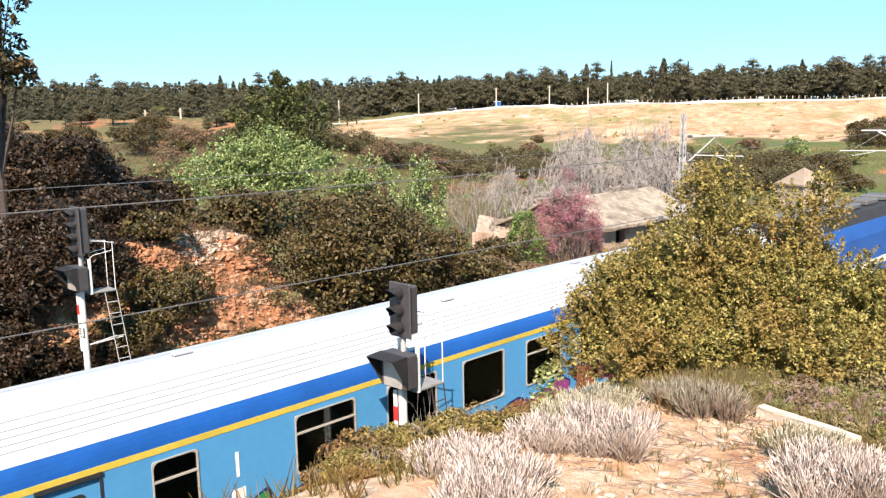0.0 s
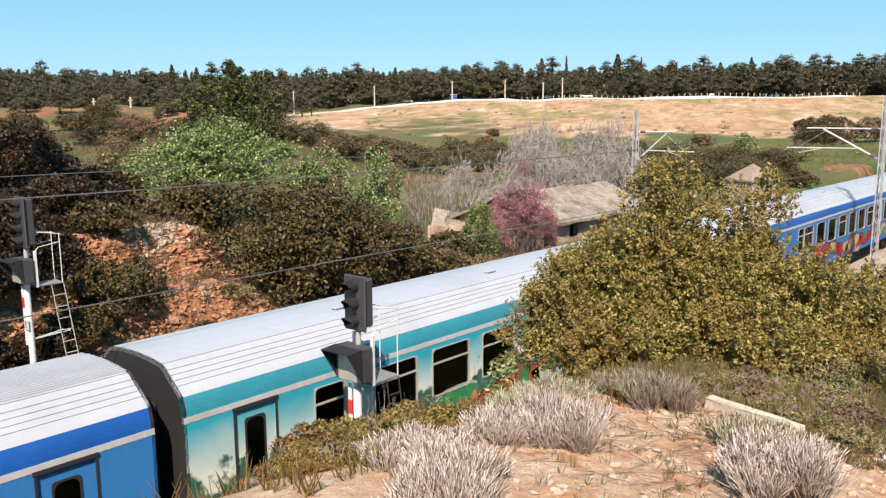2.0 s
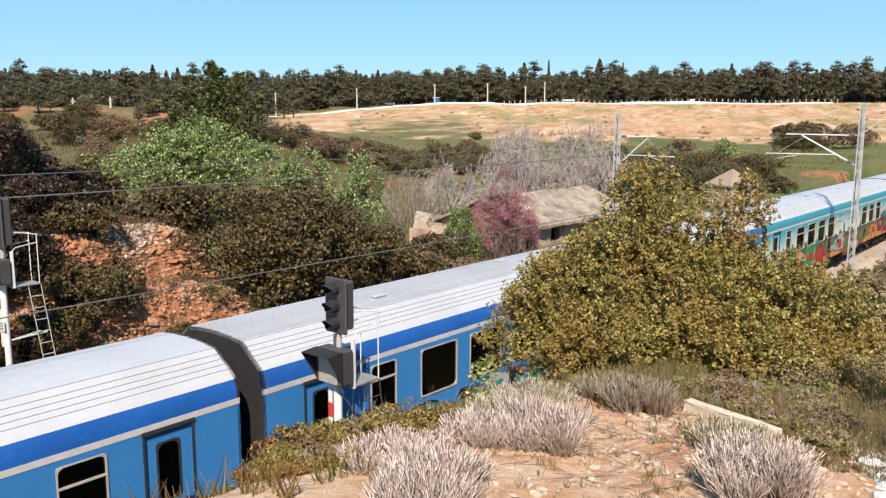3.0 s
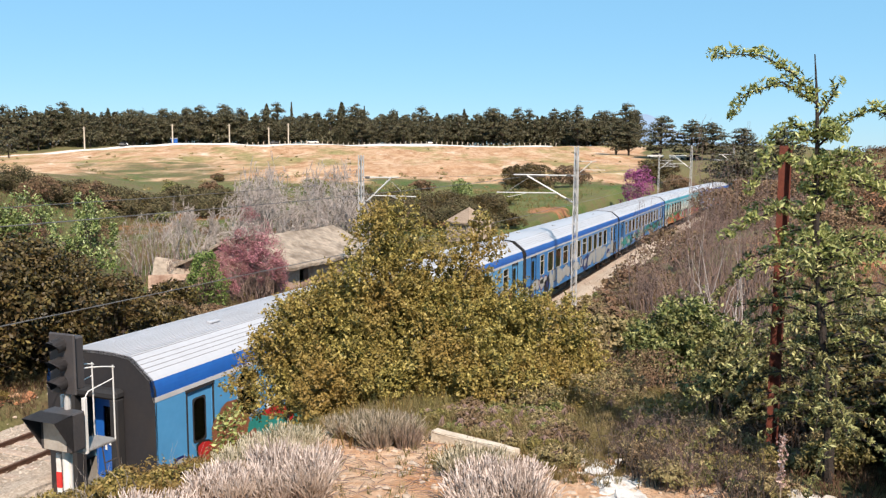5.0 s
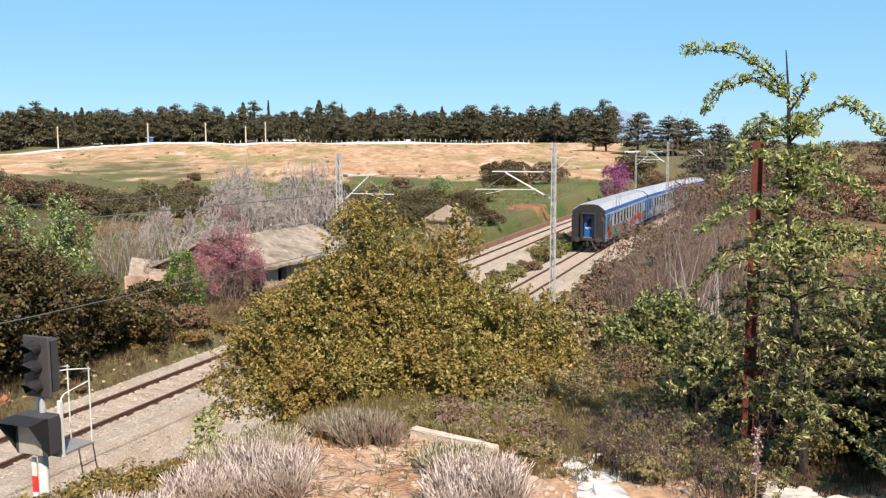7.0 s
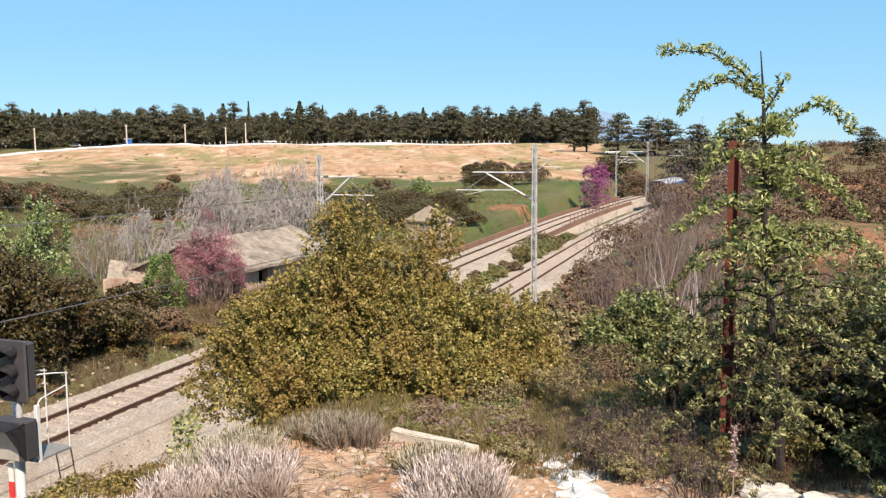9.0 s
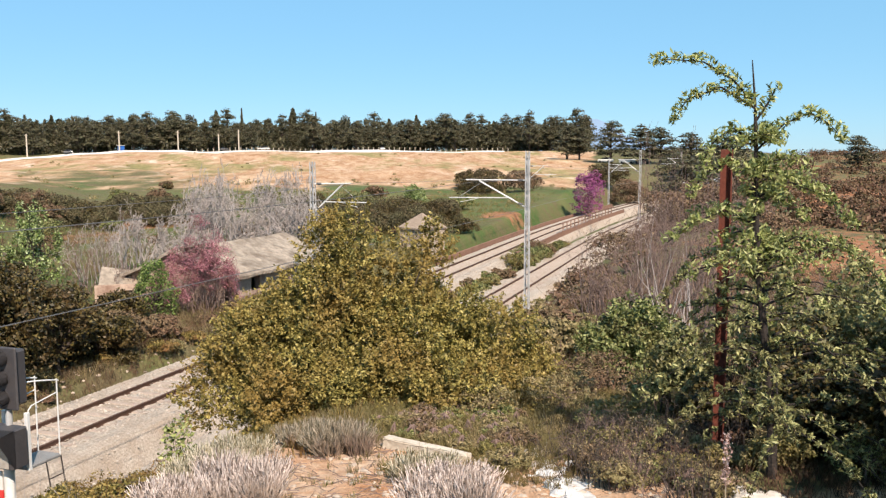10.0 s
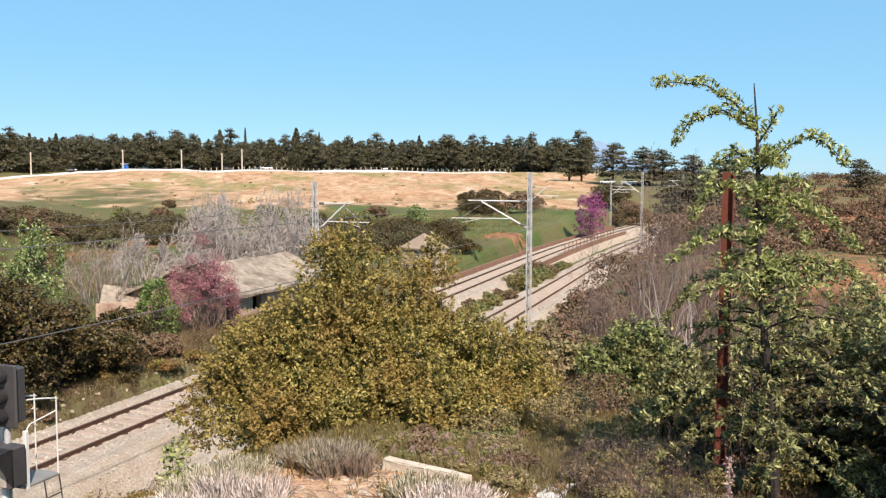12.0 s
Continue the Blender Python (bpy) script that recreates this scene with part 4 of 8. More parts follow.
def locomotive(offset):
    n = 19.4
    c = empty("locomotive", Matrix(), "blue electric locomotive with red cab ends and white waist band", "locomotive")
    bm = bmesh.new()
    add_profile(bm, [(-1.48, 1.0), (1.48, 1.0), (1.48, 2.75), (1.36, 3.35), (-1.36, 3.35), (-1.48, 2.75)], -n + 2.2, -2.2)
    part("body", bm, BAND_BLUE, c)
    bm = bmesh.new()
    add_profile(bm, [(-1.487, 1.3), (1.487, 1.3), (1.487, 1.62), (-1.487, 1.62)], -n + 2.2, -2.2)
    part("waist_band", bm, WHITE_PAINT, c, "white band along the side")
    bm = bmesh.new()
    add_profile(bm, [(-1.36, 3.352), (1.36, 3.352), (1.05, 3.72), (-1.05, 3.72)], -n + 2.0, -2.0)
    part("roof", bm, END_BLACK, c, "dark grey roof with equipment")
    bm = bmesh.new()
    for k in range(5):
        add_box(bm, (-4.0 - 2.8 * k, 0.1 * (k % 2), 3.85), (1.7, 1.3, 0.26), bevel=0.06)
        part("roof_equipment", bm, SEAM, c)
        bm = bmesh.new()
    bm.free()
    for x0, s in ((-2.2, 1), (-n + 2.2, -1)):
        def nose(bm):
            prof = [(-1.48, 1.0), (1.48, 1.0), (1.48, 2.75), (1.3, 3.4), (-1.3, 3.4), (-1.48, 2.75)]
            a = [bm.verts.new((0, y, z)) for y, z in prof]
            b = [bm.verts.new((2.0 - 0.55 * max(0, z - 1.7) + 0.1 * min(0, z - 1.7), y * 0.93, z)) for y, z in prof]
            for i in range(6):
                bm.faces.new((a[i], b[i], b[(i + 1) % 6], a[(i + 1) % 6]))
            bm.faces.new(a[::-1])
            bm.faces.new(b)
            bmesh.ops.bevel(bm, geom=list(bm.edges), offset=0.07, segments=2, affect="EDGES")
        cab = shared("cab", nose, LOCO_RED, c, pose(x0, 0, 0, 0, 0, 0 if s > 0 else 180), "red sloping cab end")
        shared("windscreen", lambda bm: add_box(bm, (1.36, 0, 2.75), (0.04, 2.2, 0.75), bevel=0.02), LENS, cab, pose(0.16, 0, 0, 0, -24, 0) @ pose(-1.05, 0, 0.48))
        for sy in (-1, 1):
            shared("cab_window", lambda bm: add_box(bm, (0, 0, 0), (0.7, 0.03, 0.6), bevel=0.02), LENS, cab, pose(0.45, sy * 1.47, 2.45, sy * -2))
    bm = bmesh.new()
    add_box(bm, (-n / 2, 0, 0.82), (n - 1.2, 2.5, 0.34))
    part("underframe", bm, UNDER, c)
    for x in (-4.6, -n + 4.6):
        bogie(c, x)
    TRAIN.append((c, offset, n))


locomotive(PITCH * 3 + 0.45 + 19.4)


# ---------------------------------------------------------------- signals
def light_signal(x, y, base, lamps, label):
    """A colour-light signal that faces the oncoming trains (towards -x): post, head with hooded lamps, hooded indicator, platform and ladder."""
    s = empty("railway_signal", pose(x, y, base), label, "railway signal", "light signals beside the railway")
    top = 5.15 - base if lamps == 3 else 5.95 - base
    deck = 3.27 - base if lamps == 3 else 3.78 - base
    head_h = 0.30 * lamps
    bm = bmesh.new()
    add_rod(bm, (0, 0, 0), (0, 0, deck + 0.2), 0.075, n=16)
    add_rod(bm, (0, 0, 0), (0, 0, 0.12), 0.14, n=16)
    part("post", bm, WHITE_PAINT, s, "white painted round post")
    bm = bmesh.new()
    add_box(bm, (-0.06, 0.12, deck - 0.75), (0.03, 0.085, 1.5), bevel=0.005)
    marker = part("marker_board", bm, WHITE_PAINT, s)
    bm = bmesh.new()
    add_box(bm, (-0.06, 0.12, deck - 0.42), (0.036, 0.09, 0.26), bevel=0.004)
    part("red_band", bm, RED_PAINT, marker)
    bm = bmesh.new()
    add_rod(bm, (0.05, 0, deck), (0.05, 0, top - head_h + 0.05), 0.05, n=10)
    part("head_post", bm, GALV, s)
    zc = top - head_h / 2
    bm = bmesh.new()
    add_box(bm, (0, 0, zc), (0.05, 0.52, head_h + 0.06), bevel=0.02)
    add_box(bm, (0.13, 0, zc), (0.22, 0.40, head_h - 0.06), bevel=0.03)
    head = part("signal_head", bm, SIGNAL_BLACK, s, "flat black signal head")
    for k in range(lamps):
        z = top - 0.15 - 0.30 * k
        bm = bmesh.new()
        add_rod(bm, (-0.04, 0, z), (-0.03, 0, z), 0.105, n=18)
        lamp = part("lamp", bm, LENS, head, "unlit dark lens")
        bm = bmesh.new()
        n = 14
        ring_a, ring_b = [], []
        for i in range(n + 1):
            a = math.radians(-35 + 250 * i / n)
            ring_a.append(bm.verts.new((-0.03, 0.12 * math.cos(a), z + 0.12 * math.sin(a))))
            reach = 0.14 + 0.12 * max(0, math.sin(a))
            ring_b.append(bm.verts.new((-0.03 - reach, 0.115 * math.cos(a), z + 0.115 * math.sin(a) - 0.03)))
        for i in range(n):
            bm.faces.new((ring_a[i], ring_b[i], ring_b[i + 1], ring_a[i + 1]))
        bmesh.ops.solidify(bm, geom=bm.faces[:], thickness=0.008)
        part("hood", bm, SIGNAL_BLACK, lamp, "black visor")
    # hooded indicator below
    z0, z1 = deck + 0.10, deck + 0.70
    bm = bmesh.new()
    add_box(bm, (-0.06, 0, (z0 + z1) / 2), (0.30, 0.62, z1 - z0), bevel=0.02)
    ind = part("route_indicator", bm, SIGNAL_BLACK, s, "black indicator box with a deep hood")
    bm = bmesh.new()
    def quad(*p):
        bm.faces.new([bm.verts.new(q) for q in p])
    xf, xb = -0.52, -0.17
    for yy in (-0.32, 0.32):
        quad((xb, yy, z0), (xf + 0.34, yy, z0 + 0.02), (xf, yy * 1.02, z1 - 0.03), (xb, yy, z1))
    quad((xb, -0.33, z1), (xf, -0.33, z1 - 0.03), (xf, 0.33, z1 - 0.03), (xb, 0.33, z1))
    bmesh.ops.solidify(bm, geom=bm.faces[:], thickness=0.012)
    part("hood", bm, SIGNAL_BLACK, ind, "black sheet hood")
    bm = bmesh.new()
    add_box(bm, (-0.216, 0, (z0 + z1) / 2 - 0.05), (0.012, 0.46, 0.46), bevel=0.004)
    part("indicator_glass", bm, ALU, ind, "pale grey indicator face")
    # platform, rails and ladder
    bm = bmesh.new()
    add_box(bm, (0.46, 0, deck), (0.68, 0.46, 0.05), bevel=0.012)
    part("platform", bm, MATT_GREY, s, "grey steel platform")
    for yy in (-0.22, 0.22):
        bm = bmesh.new()
        add_box(bm, (0.17, yy, deck + 0.42), (0.065, 0.065, 0.90), bevel=0.008)
        part("bracket", bm, PALE_STEEL, s, "pale square-tube bracket")
        bm = bmesh.new()
        zt = deck + 0.95
        pts = [(0.20, yy, deck + 0.02), (0.20, yy, zt - 0.06), (0.26, yy, zt), (0.78, yy, zt + 0.08)]
        for a, b in zip(pts[:-1], pts[1:]):
            add_rod(bm, a, b, 0.010, n=8)
        add_rod(bm, (0.78, yy, deck), (0.78, yy, zt + 0.30), 0.012, n=8)
        part("handrail", bm, PALE_STEEL, s, "thin bent tube handrail")
        bm = bmesh.new()
        arc = [(0.12 + 0.70 * q / 6, yy * (0.3 + 0.7 * math.sin(1.57 * q / 6)), zt + 0.36 - 0.10 * (q / 6) ** 2) for q in range(7)]
        for a, b in zip(arc[:-1], arc[1:]):
            add_rod(bm, a, b, 0.011, n=6)
        part("brace", bm, PALE_STEEL, s, "thin curved brace")
    bm = bmesh.new()
    a, b = Vector((0.66, -0.20, deck)), Vector((1.0, -0.42, 0.05))
    side = Vector((0.15, 0, 0))
    for w in (-side, side):
        add_box_between(bm, a + w, b + w, 0.03)
    n = int((a - b).length / 0.30)
    for k in range(1, n):
        p = a.lerp(b, k / n)
        add_rod(bm, p - side, p + side, 0.012, n=6)
    part("ladder", bm, UNDER if lamps == 3 else GALV, s, "narrow steel ladder")
    if lamps == 4:
        bm = bmesh.new()
        add_rod(bm, (0.07, 0, deck - 1.35), (0.85, -0.3, deck - 1.22), 0.02, n=6)
        add_rod(bm, (0.07, 0, deck - 1.35), (0.80, 0.0, deck - 1.25), 0.02, n=6)
        part("ladder_stay", bm, GALV, s)
        bm = bmesh.new()
        add_box(bm, (-0.09, -0.02, deck - 0.95), (0.03, 0.2, 0.26), bevel=0.004)
        part("number_plate", bm, PALE_STEEL, s, "small pale plate with dark bars")
        bm = bmesh.new()
        for k in range(3):
            add_box(bm, (-0.108, -0.02, deck - 0.89 - 0.06 * k), (0.004, 0.12, 0.025))
            part("plate_bar", bm, SEAM, s)
            bm = bmesh.new()
        bm.free()
    return s


def add_box_between(bm, a, b, w):
    d = b - a
    m = Matrix.Translation((a + b) / 2) @ d.to_track_quat("Z", "Y").to_matrix().to_4x4()
    add_box(bm, (0, 0, 0), (w, w * 0.6, d.length), m)


light_signal(9.22, 10.0, -0.55, 3, "black three-lamp railway signal on a white post beside the track")
light_signal(8.05, 20.5, 0.15, 4, "black four-lamp railway signal on a white post below the red bank")


# ---------------------------------------------------------------- ruins beside the line
def station_ruin():
    b = empty("ruined_station", pose(41.4, 26.9, 0.0), "abandoned low station building with a broken slab roof", "building")
    x0, x1, y0, y1, ze, zr, base = -5.6, 5.4, -2.9, 2.9, 2.25, 3.55, -0.6
    bm = bmesh.new()
    wall_sheet(bm, x0, x1, base, ze, [(-3.1, -2.2, 1.1, 1.85), (0.2, 1.2, -0.2, 1.8), (2.6, 3.5, 1.0, 1.8)], y0, 0.35)
    part("front_wall", bm, RENDER_RUIN, b, "flaking ochre wall with an empty window")
    bm = bmesh.new()
    wall_sheet(bm, x0, x1, base, ze, [], y1, -0.35)
    part("back_wall", bm, RENDER_RUIN, b)
    for x in (x0 + 0.005, x1 - 0.005):
        bm = bmesh.new()
        s = 1 if x < 0 else -1
        p = [(y0, base), (y1, base), (y1, ze), (0, zr - 0.1), (y0, ze)]
        a = [bm.verts.new((x, y, z)) for y, z in p]
        c = [bm.verts.new((x + 0.35 * s, y, z)) for y, z in p]
        bm.faces.new(a)
        bm.faces.new(c[::-1])
        for i in range(5):
            bm.faces.new((a[i], c[i], c[(i + 1) % 5], a[(i + 1) % 5]))
        part("gable_wall", bm, RENDER_RUIN, b)
    # two roof slabs, uneven and chipped at the eaves, with rubble at a hole by the ridge
    xs, k = np.linspace(x0 - 0.35, x1 + 0.35, 56), 18
    for s in (-1, 1):
        f = np.linspace(0, 1, k)
        X, F = np.meshgrid(xs, f, indexing="ij")
        eave = 3.35 + 0.10 * waves(X, X * 0 + s, 0.9) + 0.06 * waves(X, X * 0 + s, 0.23)
        Y = s * (0.02 + F * eave)
        Z = zr + (ze - 0.12 - zr) * F + 0.05 * waves(X, Y, 0.8) + 0.025 * waves(X, Y, 0.25) - 0.10 * np.sin(F * 3.14) * (0.5 + 0.5 * waves(X, Y, 2.0))
        hole = (s < 0) * np.exp(-(((X + 4.5) / 0.75) ** 2 + ((F - 0.12) / 0.16) ** 2) ** 2)
        Z = Z - 0.5 * hole
        n = X.size
        i = np.arange(n).reshape(X.shape)
        v = np.concatenate([np.stack([X, Y, Z], -1).reshape(-1, 3), np.stack([X, Y, Z - 0.16], -1).reshape(-1, 3)])
        q = np.stack([i[:-1, :-1], i[1:, :-1], i[1:, 1:], i[:-1, 1:]], -1).reshape(-1, 4)
        rim = [i[:, -1], i[0, :], i[-1, :]]
        side = np.concatenate([np.stack([r[:-1], r[1:], r[1:] + n, r[:-1] + n], -1) for r in rim])
        raw("roof_slab", v, np.concatenate([q, q + n, side]), ROOF_RUIN, b, "stained beige roof slab with chipped eaves")
    rng = random.Random(4)
    for j in range(22):
        bm = bmesh.new()
        add_box(bm, (0, 0, 0), (rng.uniform(0.15, 0.4), rng.uniform(0.15, 0.4), rng.uniform(0.1, 0.25)), pose(rng.gauss(-4.4, 0.45), -0.5 + rng.gauss(0, 0.25), zr - 0.22 + rng.uniform(0, 0.22), rng.uniform(0, 90), rng.uniform(0, 90), rng.uniform(0, 90)), bevel=0.03)
        part("brick", bm, BARK, b, "dark fallen brick")
    return b


def stone_hut():
    h = empty("stone_hut", pose(62.2, 22.9, 0.1, 0, 0, -25), "small square stone hut with a pyramid roof", "hut")
    w, e, a = 1.28, 2.82, 4.0
    rng = random.Random(9)
    bm = bmesh.new()
    add_box(bm, (0, 0, e / 2 - 0.3), (2 * w - 0.08, 2 * w - 0.08, e + 0.55))
    part("core", bm, RENDER_RUIN, h)
    # coursed rubble on the faces
    meshes = []
    for k in range(6):
        bm = bmesh.new()
        for v in add_box(bm, (0, 0, 0), (1, 1, 1), bevel=0.10):
            pass
        for v in bm.verts:
            v.co += Vector((rng.uniform(-0.06, 0.06), rng.uniform(-0.06, 0.06), rng.uniform(-0.06, 0.06)))
        me = bpy.data.meshes.new("stone")
        bm.to_mesh(me)
        bm.free()
        me.materials.append(STONE)
        meshes.append(me)
    for face in range(4):
        m = pose(0, 0, 0, 0, 0, 90 * face)
        z = -0.4
        while z < e - 0.1:
            hgt = rng.uniform(0.2, 0.3)
            x = -w
            while x < w - 0.05:
                wid = min(rng.uniform(0.25, 0.55), w - x)
                ob = new("stone", rng.choice(meshes))
                ob.parent = h
                ob.matrix_basis = m @ pose(x + wid / 2, -w + 0.05, z + hgt / 2) @ Matrix.Diagonal((wid - 0.025, 0.16 + rng.uniform(0, 0.05), hgt - 0.025, 1))
                x += wid
            z += hgt
    bm = bmesh.new()
    r = w + 0.16
    base = [bm.verts.new(p) for p in ((-r, -r, e), (r, -r, e), (r, r, e), (-r, r, e))]
    low = [bm.verts.new((v.co.x, v.co.y, e - 0.12)) for v in base]
    tip = bm.verts.new((0, 0, a))
    for i in range(4):
        j = (i + 1) % 4
        bm.faces.new((base[i], base[j], tip))
        bm.faces.new((low[i], low[j], base[j], base[i]))
    bm.faces.new(low[::-1])
    part("roof", bm, HUT_ROOF, h, "plain pyramid roof of grey-brown concrete")
    return h


def broken_outhouse():
    b = empty("collapsed_outhouse", pose(35.6, 29.8, 0.75, 0, 0, -50), "collapsed outhouse with a tilted pale roof slab", "ruin")
    bm = bmesh.new()
    wall_sheet(bm, -1.7, 1.7, -0.6, 1.0, [(-0.5, 0.3, -0.2, 0.7)], -1.3, 0.3)
    part("wall", bm, RENDER_RUIN, b)
    bm = bmesh.new()
    add_box(bm, (0, 0, 0), (3.0, 2.2, 0.16), pose(0, 0, 1.0, 24, 10, 0), bevel=0.05)
    part("roof_slab", bm, ROOF_RUIN, b, "tilted pale slab")
    return b


station_ruin()
stone_hut()
broken_outhouse()


# ---------------------------------------------------------------- on the knoll
def kerb():
    a, b = Vector((6.53, 2.66, 5.47)), Vector((6.34, 1.86, 5.41))
    k = empty("concrete_kerb", Matrix(), "weathered concrete kerb half buried in red soil", "kerb")
    d = (b - a)
    m = Matrix.Translation((a + b) / 2) @ Matrix.Rotation(math.atan2(d.y, d.x), 4, "Z")
    bm = bmesh.new()
    add_box(bm, (0, 0, -0.155), (0.86, 0.10, 0.34), m, bevel=0.012)
    bmesh.ops.subdivide_edges(bm, edges=bm.edges[:], cuts=3, use_grid_fill=True)
    rng = random.Random(2)
    for v in bm.verts:
        v.co += Vector((rng.uniform(-1, 1), rng.uniform(-1, 1), rng.uniform(-1, 1))) * 0.006
    part("kerb_stone", bm, CONCRETE, k)
    return k


def rusty_post():
    p = empty("rusty_post", pose(7.53, -0.12, float(ground_z(7.53, -0.12))), "rusty red-brown steel post of H section", "post")
    top = 7.98 - p.location.z
    bm = bmesh.new()
    w, t, c = 0.05, 0.006, 0.004
    shape = [(-w, -w), (w, -w), (w, -w + 2 * t), (c, -w + 2 * t), (c, w - 2 * t), (w, w - 2 * t), (w, w), (-w, w), (-w, w - 2 * t), (-c, w - 2 * t), (-c, -w + 2 * t), (-w, -w + 2 * t)]
    low, high = [bm.verts.new((x, y, -0.4)) for x, y in shape], [bm.verts.new((x, y, top)) for x, y in shape]
    for i in range(12):
        bm.faces.new((low[i], low[(i + 1) % 12], high[(i + 1) % 12], high[i]))
    bm.faces.new(high)
    part("steel_section", bm, RUST, p)
    return p


kerb()
rusty_post()


def rock(name, x, y, size, seed, mat, label, sink=0.35, group=""):
    rng = np.random.default_rng(seed)
    bm = bmesh.new()
    bmesh.ops.create_icosphere(bm, subdivisions=2, radius=1)
    k = rng.normal(size=(5, 3))
    for v in bm.verts:
        n = v.co.copy()
        r = 1 + sum(0.13 * math.sin(2.2 * n.dot(Vector(q)) + i) for i, q in enumerate(k))
        v.co = Vector((n.x * size[0], n.y * size[1], n.z * size[2])) * r
    ob = part(name, bm, mat, None)
    ob.matrix_basis = pose(x, y, float(ground_z(x, y)) + size[2] * (1 - 2 * sink), 0, 0, rng.uniform(0, 360))
    return tagged(ob, label, "rock", group)


ROCKS = random.Random(31)
TRACK_X, TRACK_Y, TRACK_W = [4.3, 5.09, 5.63, 6.3, 6.79, 7.6, 9.04], [0.15, 0.60, 0.90, 1.15, 1.38, 1.46, 1.79], [0.26, 0.24, 0.19, 0.14, 0.10, 0.035, 0.02]


def white_track():
    """A strip of washed white chalk running down the slope, ragged at its edges."""
    xs = np.linspace(4.3, 9.0, 240)
    yc = np.interp(xs, TRACK_X, TRACK_Y) + 0.035 * waves(xs, xs * 0, 0.25)
    w = np.interp(xs, TRACK_X, TRACK_W)
    v, k = [], 9
    for j in range(k):
        f = -1 + 2 * j / (k - 1)
        y = yc + w * f * (1 + 0.38 * waves(xs, xs * 0 + f, 0.11, 1.0 + (f > 0)) + 0.25 * waves(xs, xs * 0 + f, 0.04, 2.0))
        v.append(np.stack([xs, y, ground_z(xs, y) + 0.014 * (1 - f * f) ** 0.5 - 0.006 + 0.010 * waves(xs, y, 0.07)], -1))
    v = np.stack(v, 1).reshape(-1, 3)
    i = np.arange(len(xs) * k).reshape(-1, k)
    ob = raw("path", v, np.stack([i[:-1, :-1], i[1:, :-1], i[1:, 1:], i[:-1, 1:]], -1).reshape(-1, 4), CHALK, smooth=True)
    return tagged(ob, "strip of washed white chalk down the slope", "path", kind="structure")


white_track()
for i in range(70):
    x = ROCKS.uniform(4.4, 9.0)
    w = float(np.interp(x, TRACK_X, TRACK_W))
    y = float(np.interp(x, TRACK_X, TRACK_Y)) + ROCKS.gauss(0, 0.75) * max(w, 0.06)
    r = ROCKS.uniform(0.015, 0.055) * (0.7 + w * 2)
    rock("limestone_rock", x, y, (r * 1.3, r, r * 0.5), 300 + i, CHALK, "small white limestone rock bedded in the slope", 0.35, "white rocks on the slope")
for i in range(9):
    x, y = 5.85 + ROCKS.uniform(-0.3, 0.3), -0.48 + ROCKS.uniform(-0.28, 0.28)
    w = ROCKS.uniform(0.05, 0.12)
    rock("limestone_rock", x, y, (w * 1.3, w, w * 0.35), 360 + i, ROCK, "white limestone slab under the thorn tree", 0.35, "white rocks on the slope")
for i, (x, y, s) in enumerate(((24.5, 5.3, 0.55), (21.5, 5.0, 0.5), (28.0, 5.6, 0.4), (37, 9.0, 0.5))):
    rock("limestone_rock", x, y, (s, s * 0.6, s * 0.3), 60 + i, ROCK, "pale boulder in the brush beside the line", 0.3, "pale boulders")


def scatter_stones(name, n, where, sizes, mat, label, seed):
    """Loose small stones, joined, on the ground inside a region."""
    rng = np.random.default_rng(seed)
    bm = bmesh.new()
    bmesh.ops.create_icosphere(bm, subdivisions=1, radius=1)
    base = np.array([v.co[:] for v in bm.verts])
    tri = np.array([[v.index for v in f.verts] for f in bm.faces])
    bm.free()
    p = where(rng, n)
    s = rng.uniform(*sizes, n) ** 1.0
    flat = np.stack([s * rng.uniform(0.7, 1.4, n), s * rng.uniform(0.7, 1.3, n), s * rng.uniform(0.4, 0.8, n)], -1)
    a = rng.uniform(0, 6.28, n)
    v = base[None] * (1 + 0.25 * rng.normal(size=(n, len(base), 1))) * flat[:, None]
    c, d = np.cos(a)[:, None], np.sin(a)[:, None]
    v = np.stack([v[..., 0] * c - v[..., 1] * d, v[..., 0] * d + v[..., 1] * c, v[..., 2]], -1) + p[:, None]
    f = tri[None] + (np.arange(n) * len(base))[:, None, None]
    ob = raw(name, v.reshape(-1, 3), f.reshape(-1, 3), mat)
    return tagged(ob, label, "stones", kind="stuff")


def knoll_spots(rng, n):
    x, y = rng.uniform(3.2, 7.4, n), rng.uniform(0.2, 4.0, n)
    return np.stack([x, y, ground_z(x, y) + 0.004], -1)


def bed_spots(rng, n):
    x = 4 + 60 * rng.random(n) ** 1.6
    y = np.where(rng.random(n) < 0.82, rng.uniform(15.9, 20.0, n), rng.uniform(13.3, 20.0, n))
    yn, yf = near_y(x), far_track_y(x)
    zn = np.interp(np.abs(y - yn), [0, 1.75, 2.0, 2.7], [-0.15, -0.13, -0.2, -0.5])
    zf = np.interp(np.abs(y - yf), [0, 1.75, 2.0, 3.1], [-0.15, -0.13, -0.2, -1.2]) + 0.6
    z = np.maximum(np.maximum(zn, zf) + climb(x), ground_z(x, y))
    return np.stack([x, y, z + 0.012], -1)


scatter_stones("loose_stones", 900, knoll_spots, (0.006, 0.034), STONE, "scattered small pale stones on red soil", 3)
scatter_stones("ballast_stones", 14000, bed_spots, (0.015, 0.04), BALLAST_STONE, "loose pale ballast stones between the tracks", 4)


def bank_spots(rng, n):
    x, y = rng.uniform(5, 18.5, n), rng.uniform(21.2, 24.5, n)
    return np.stack([x, y, ground_z(x, y)], -1)


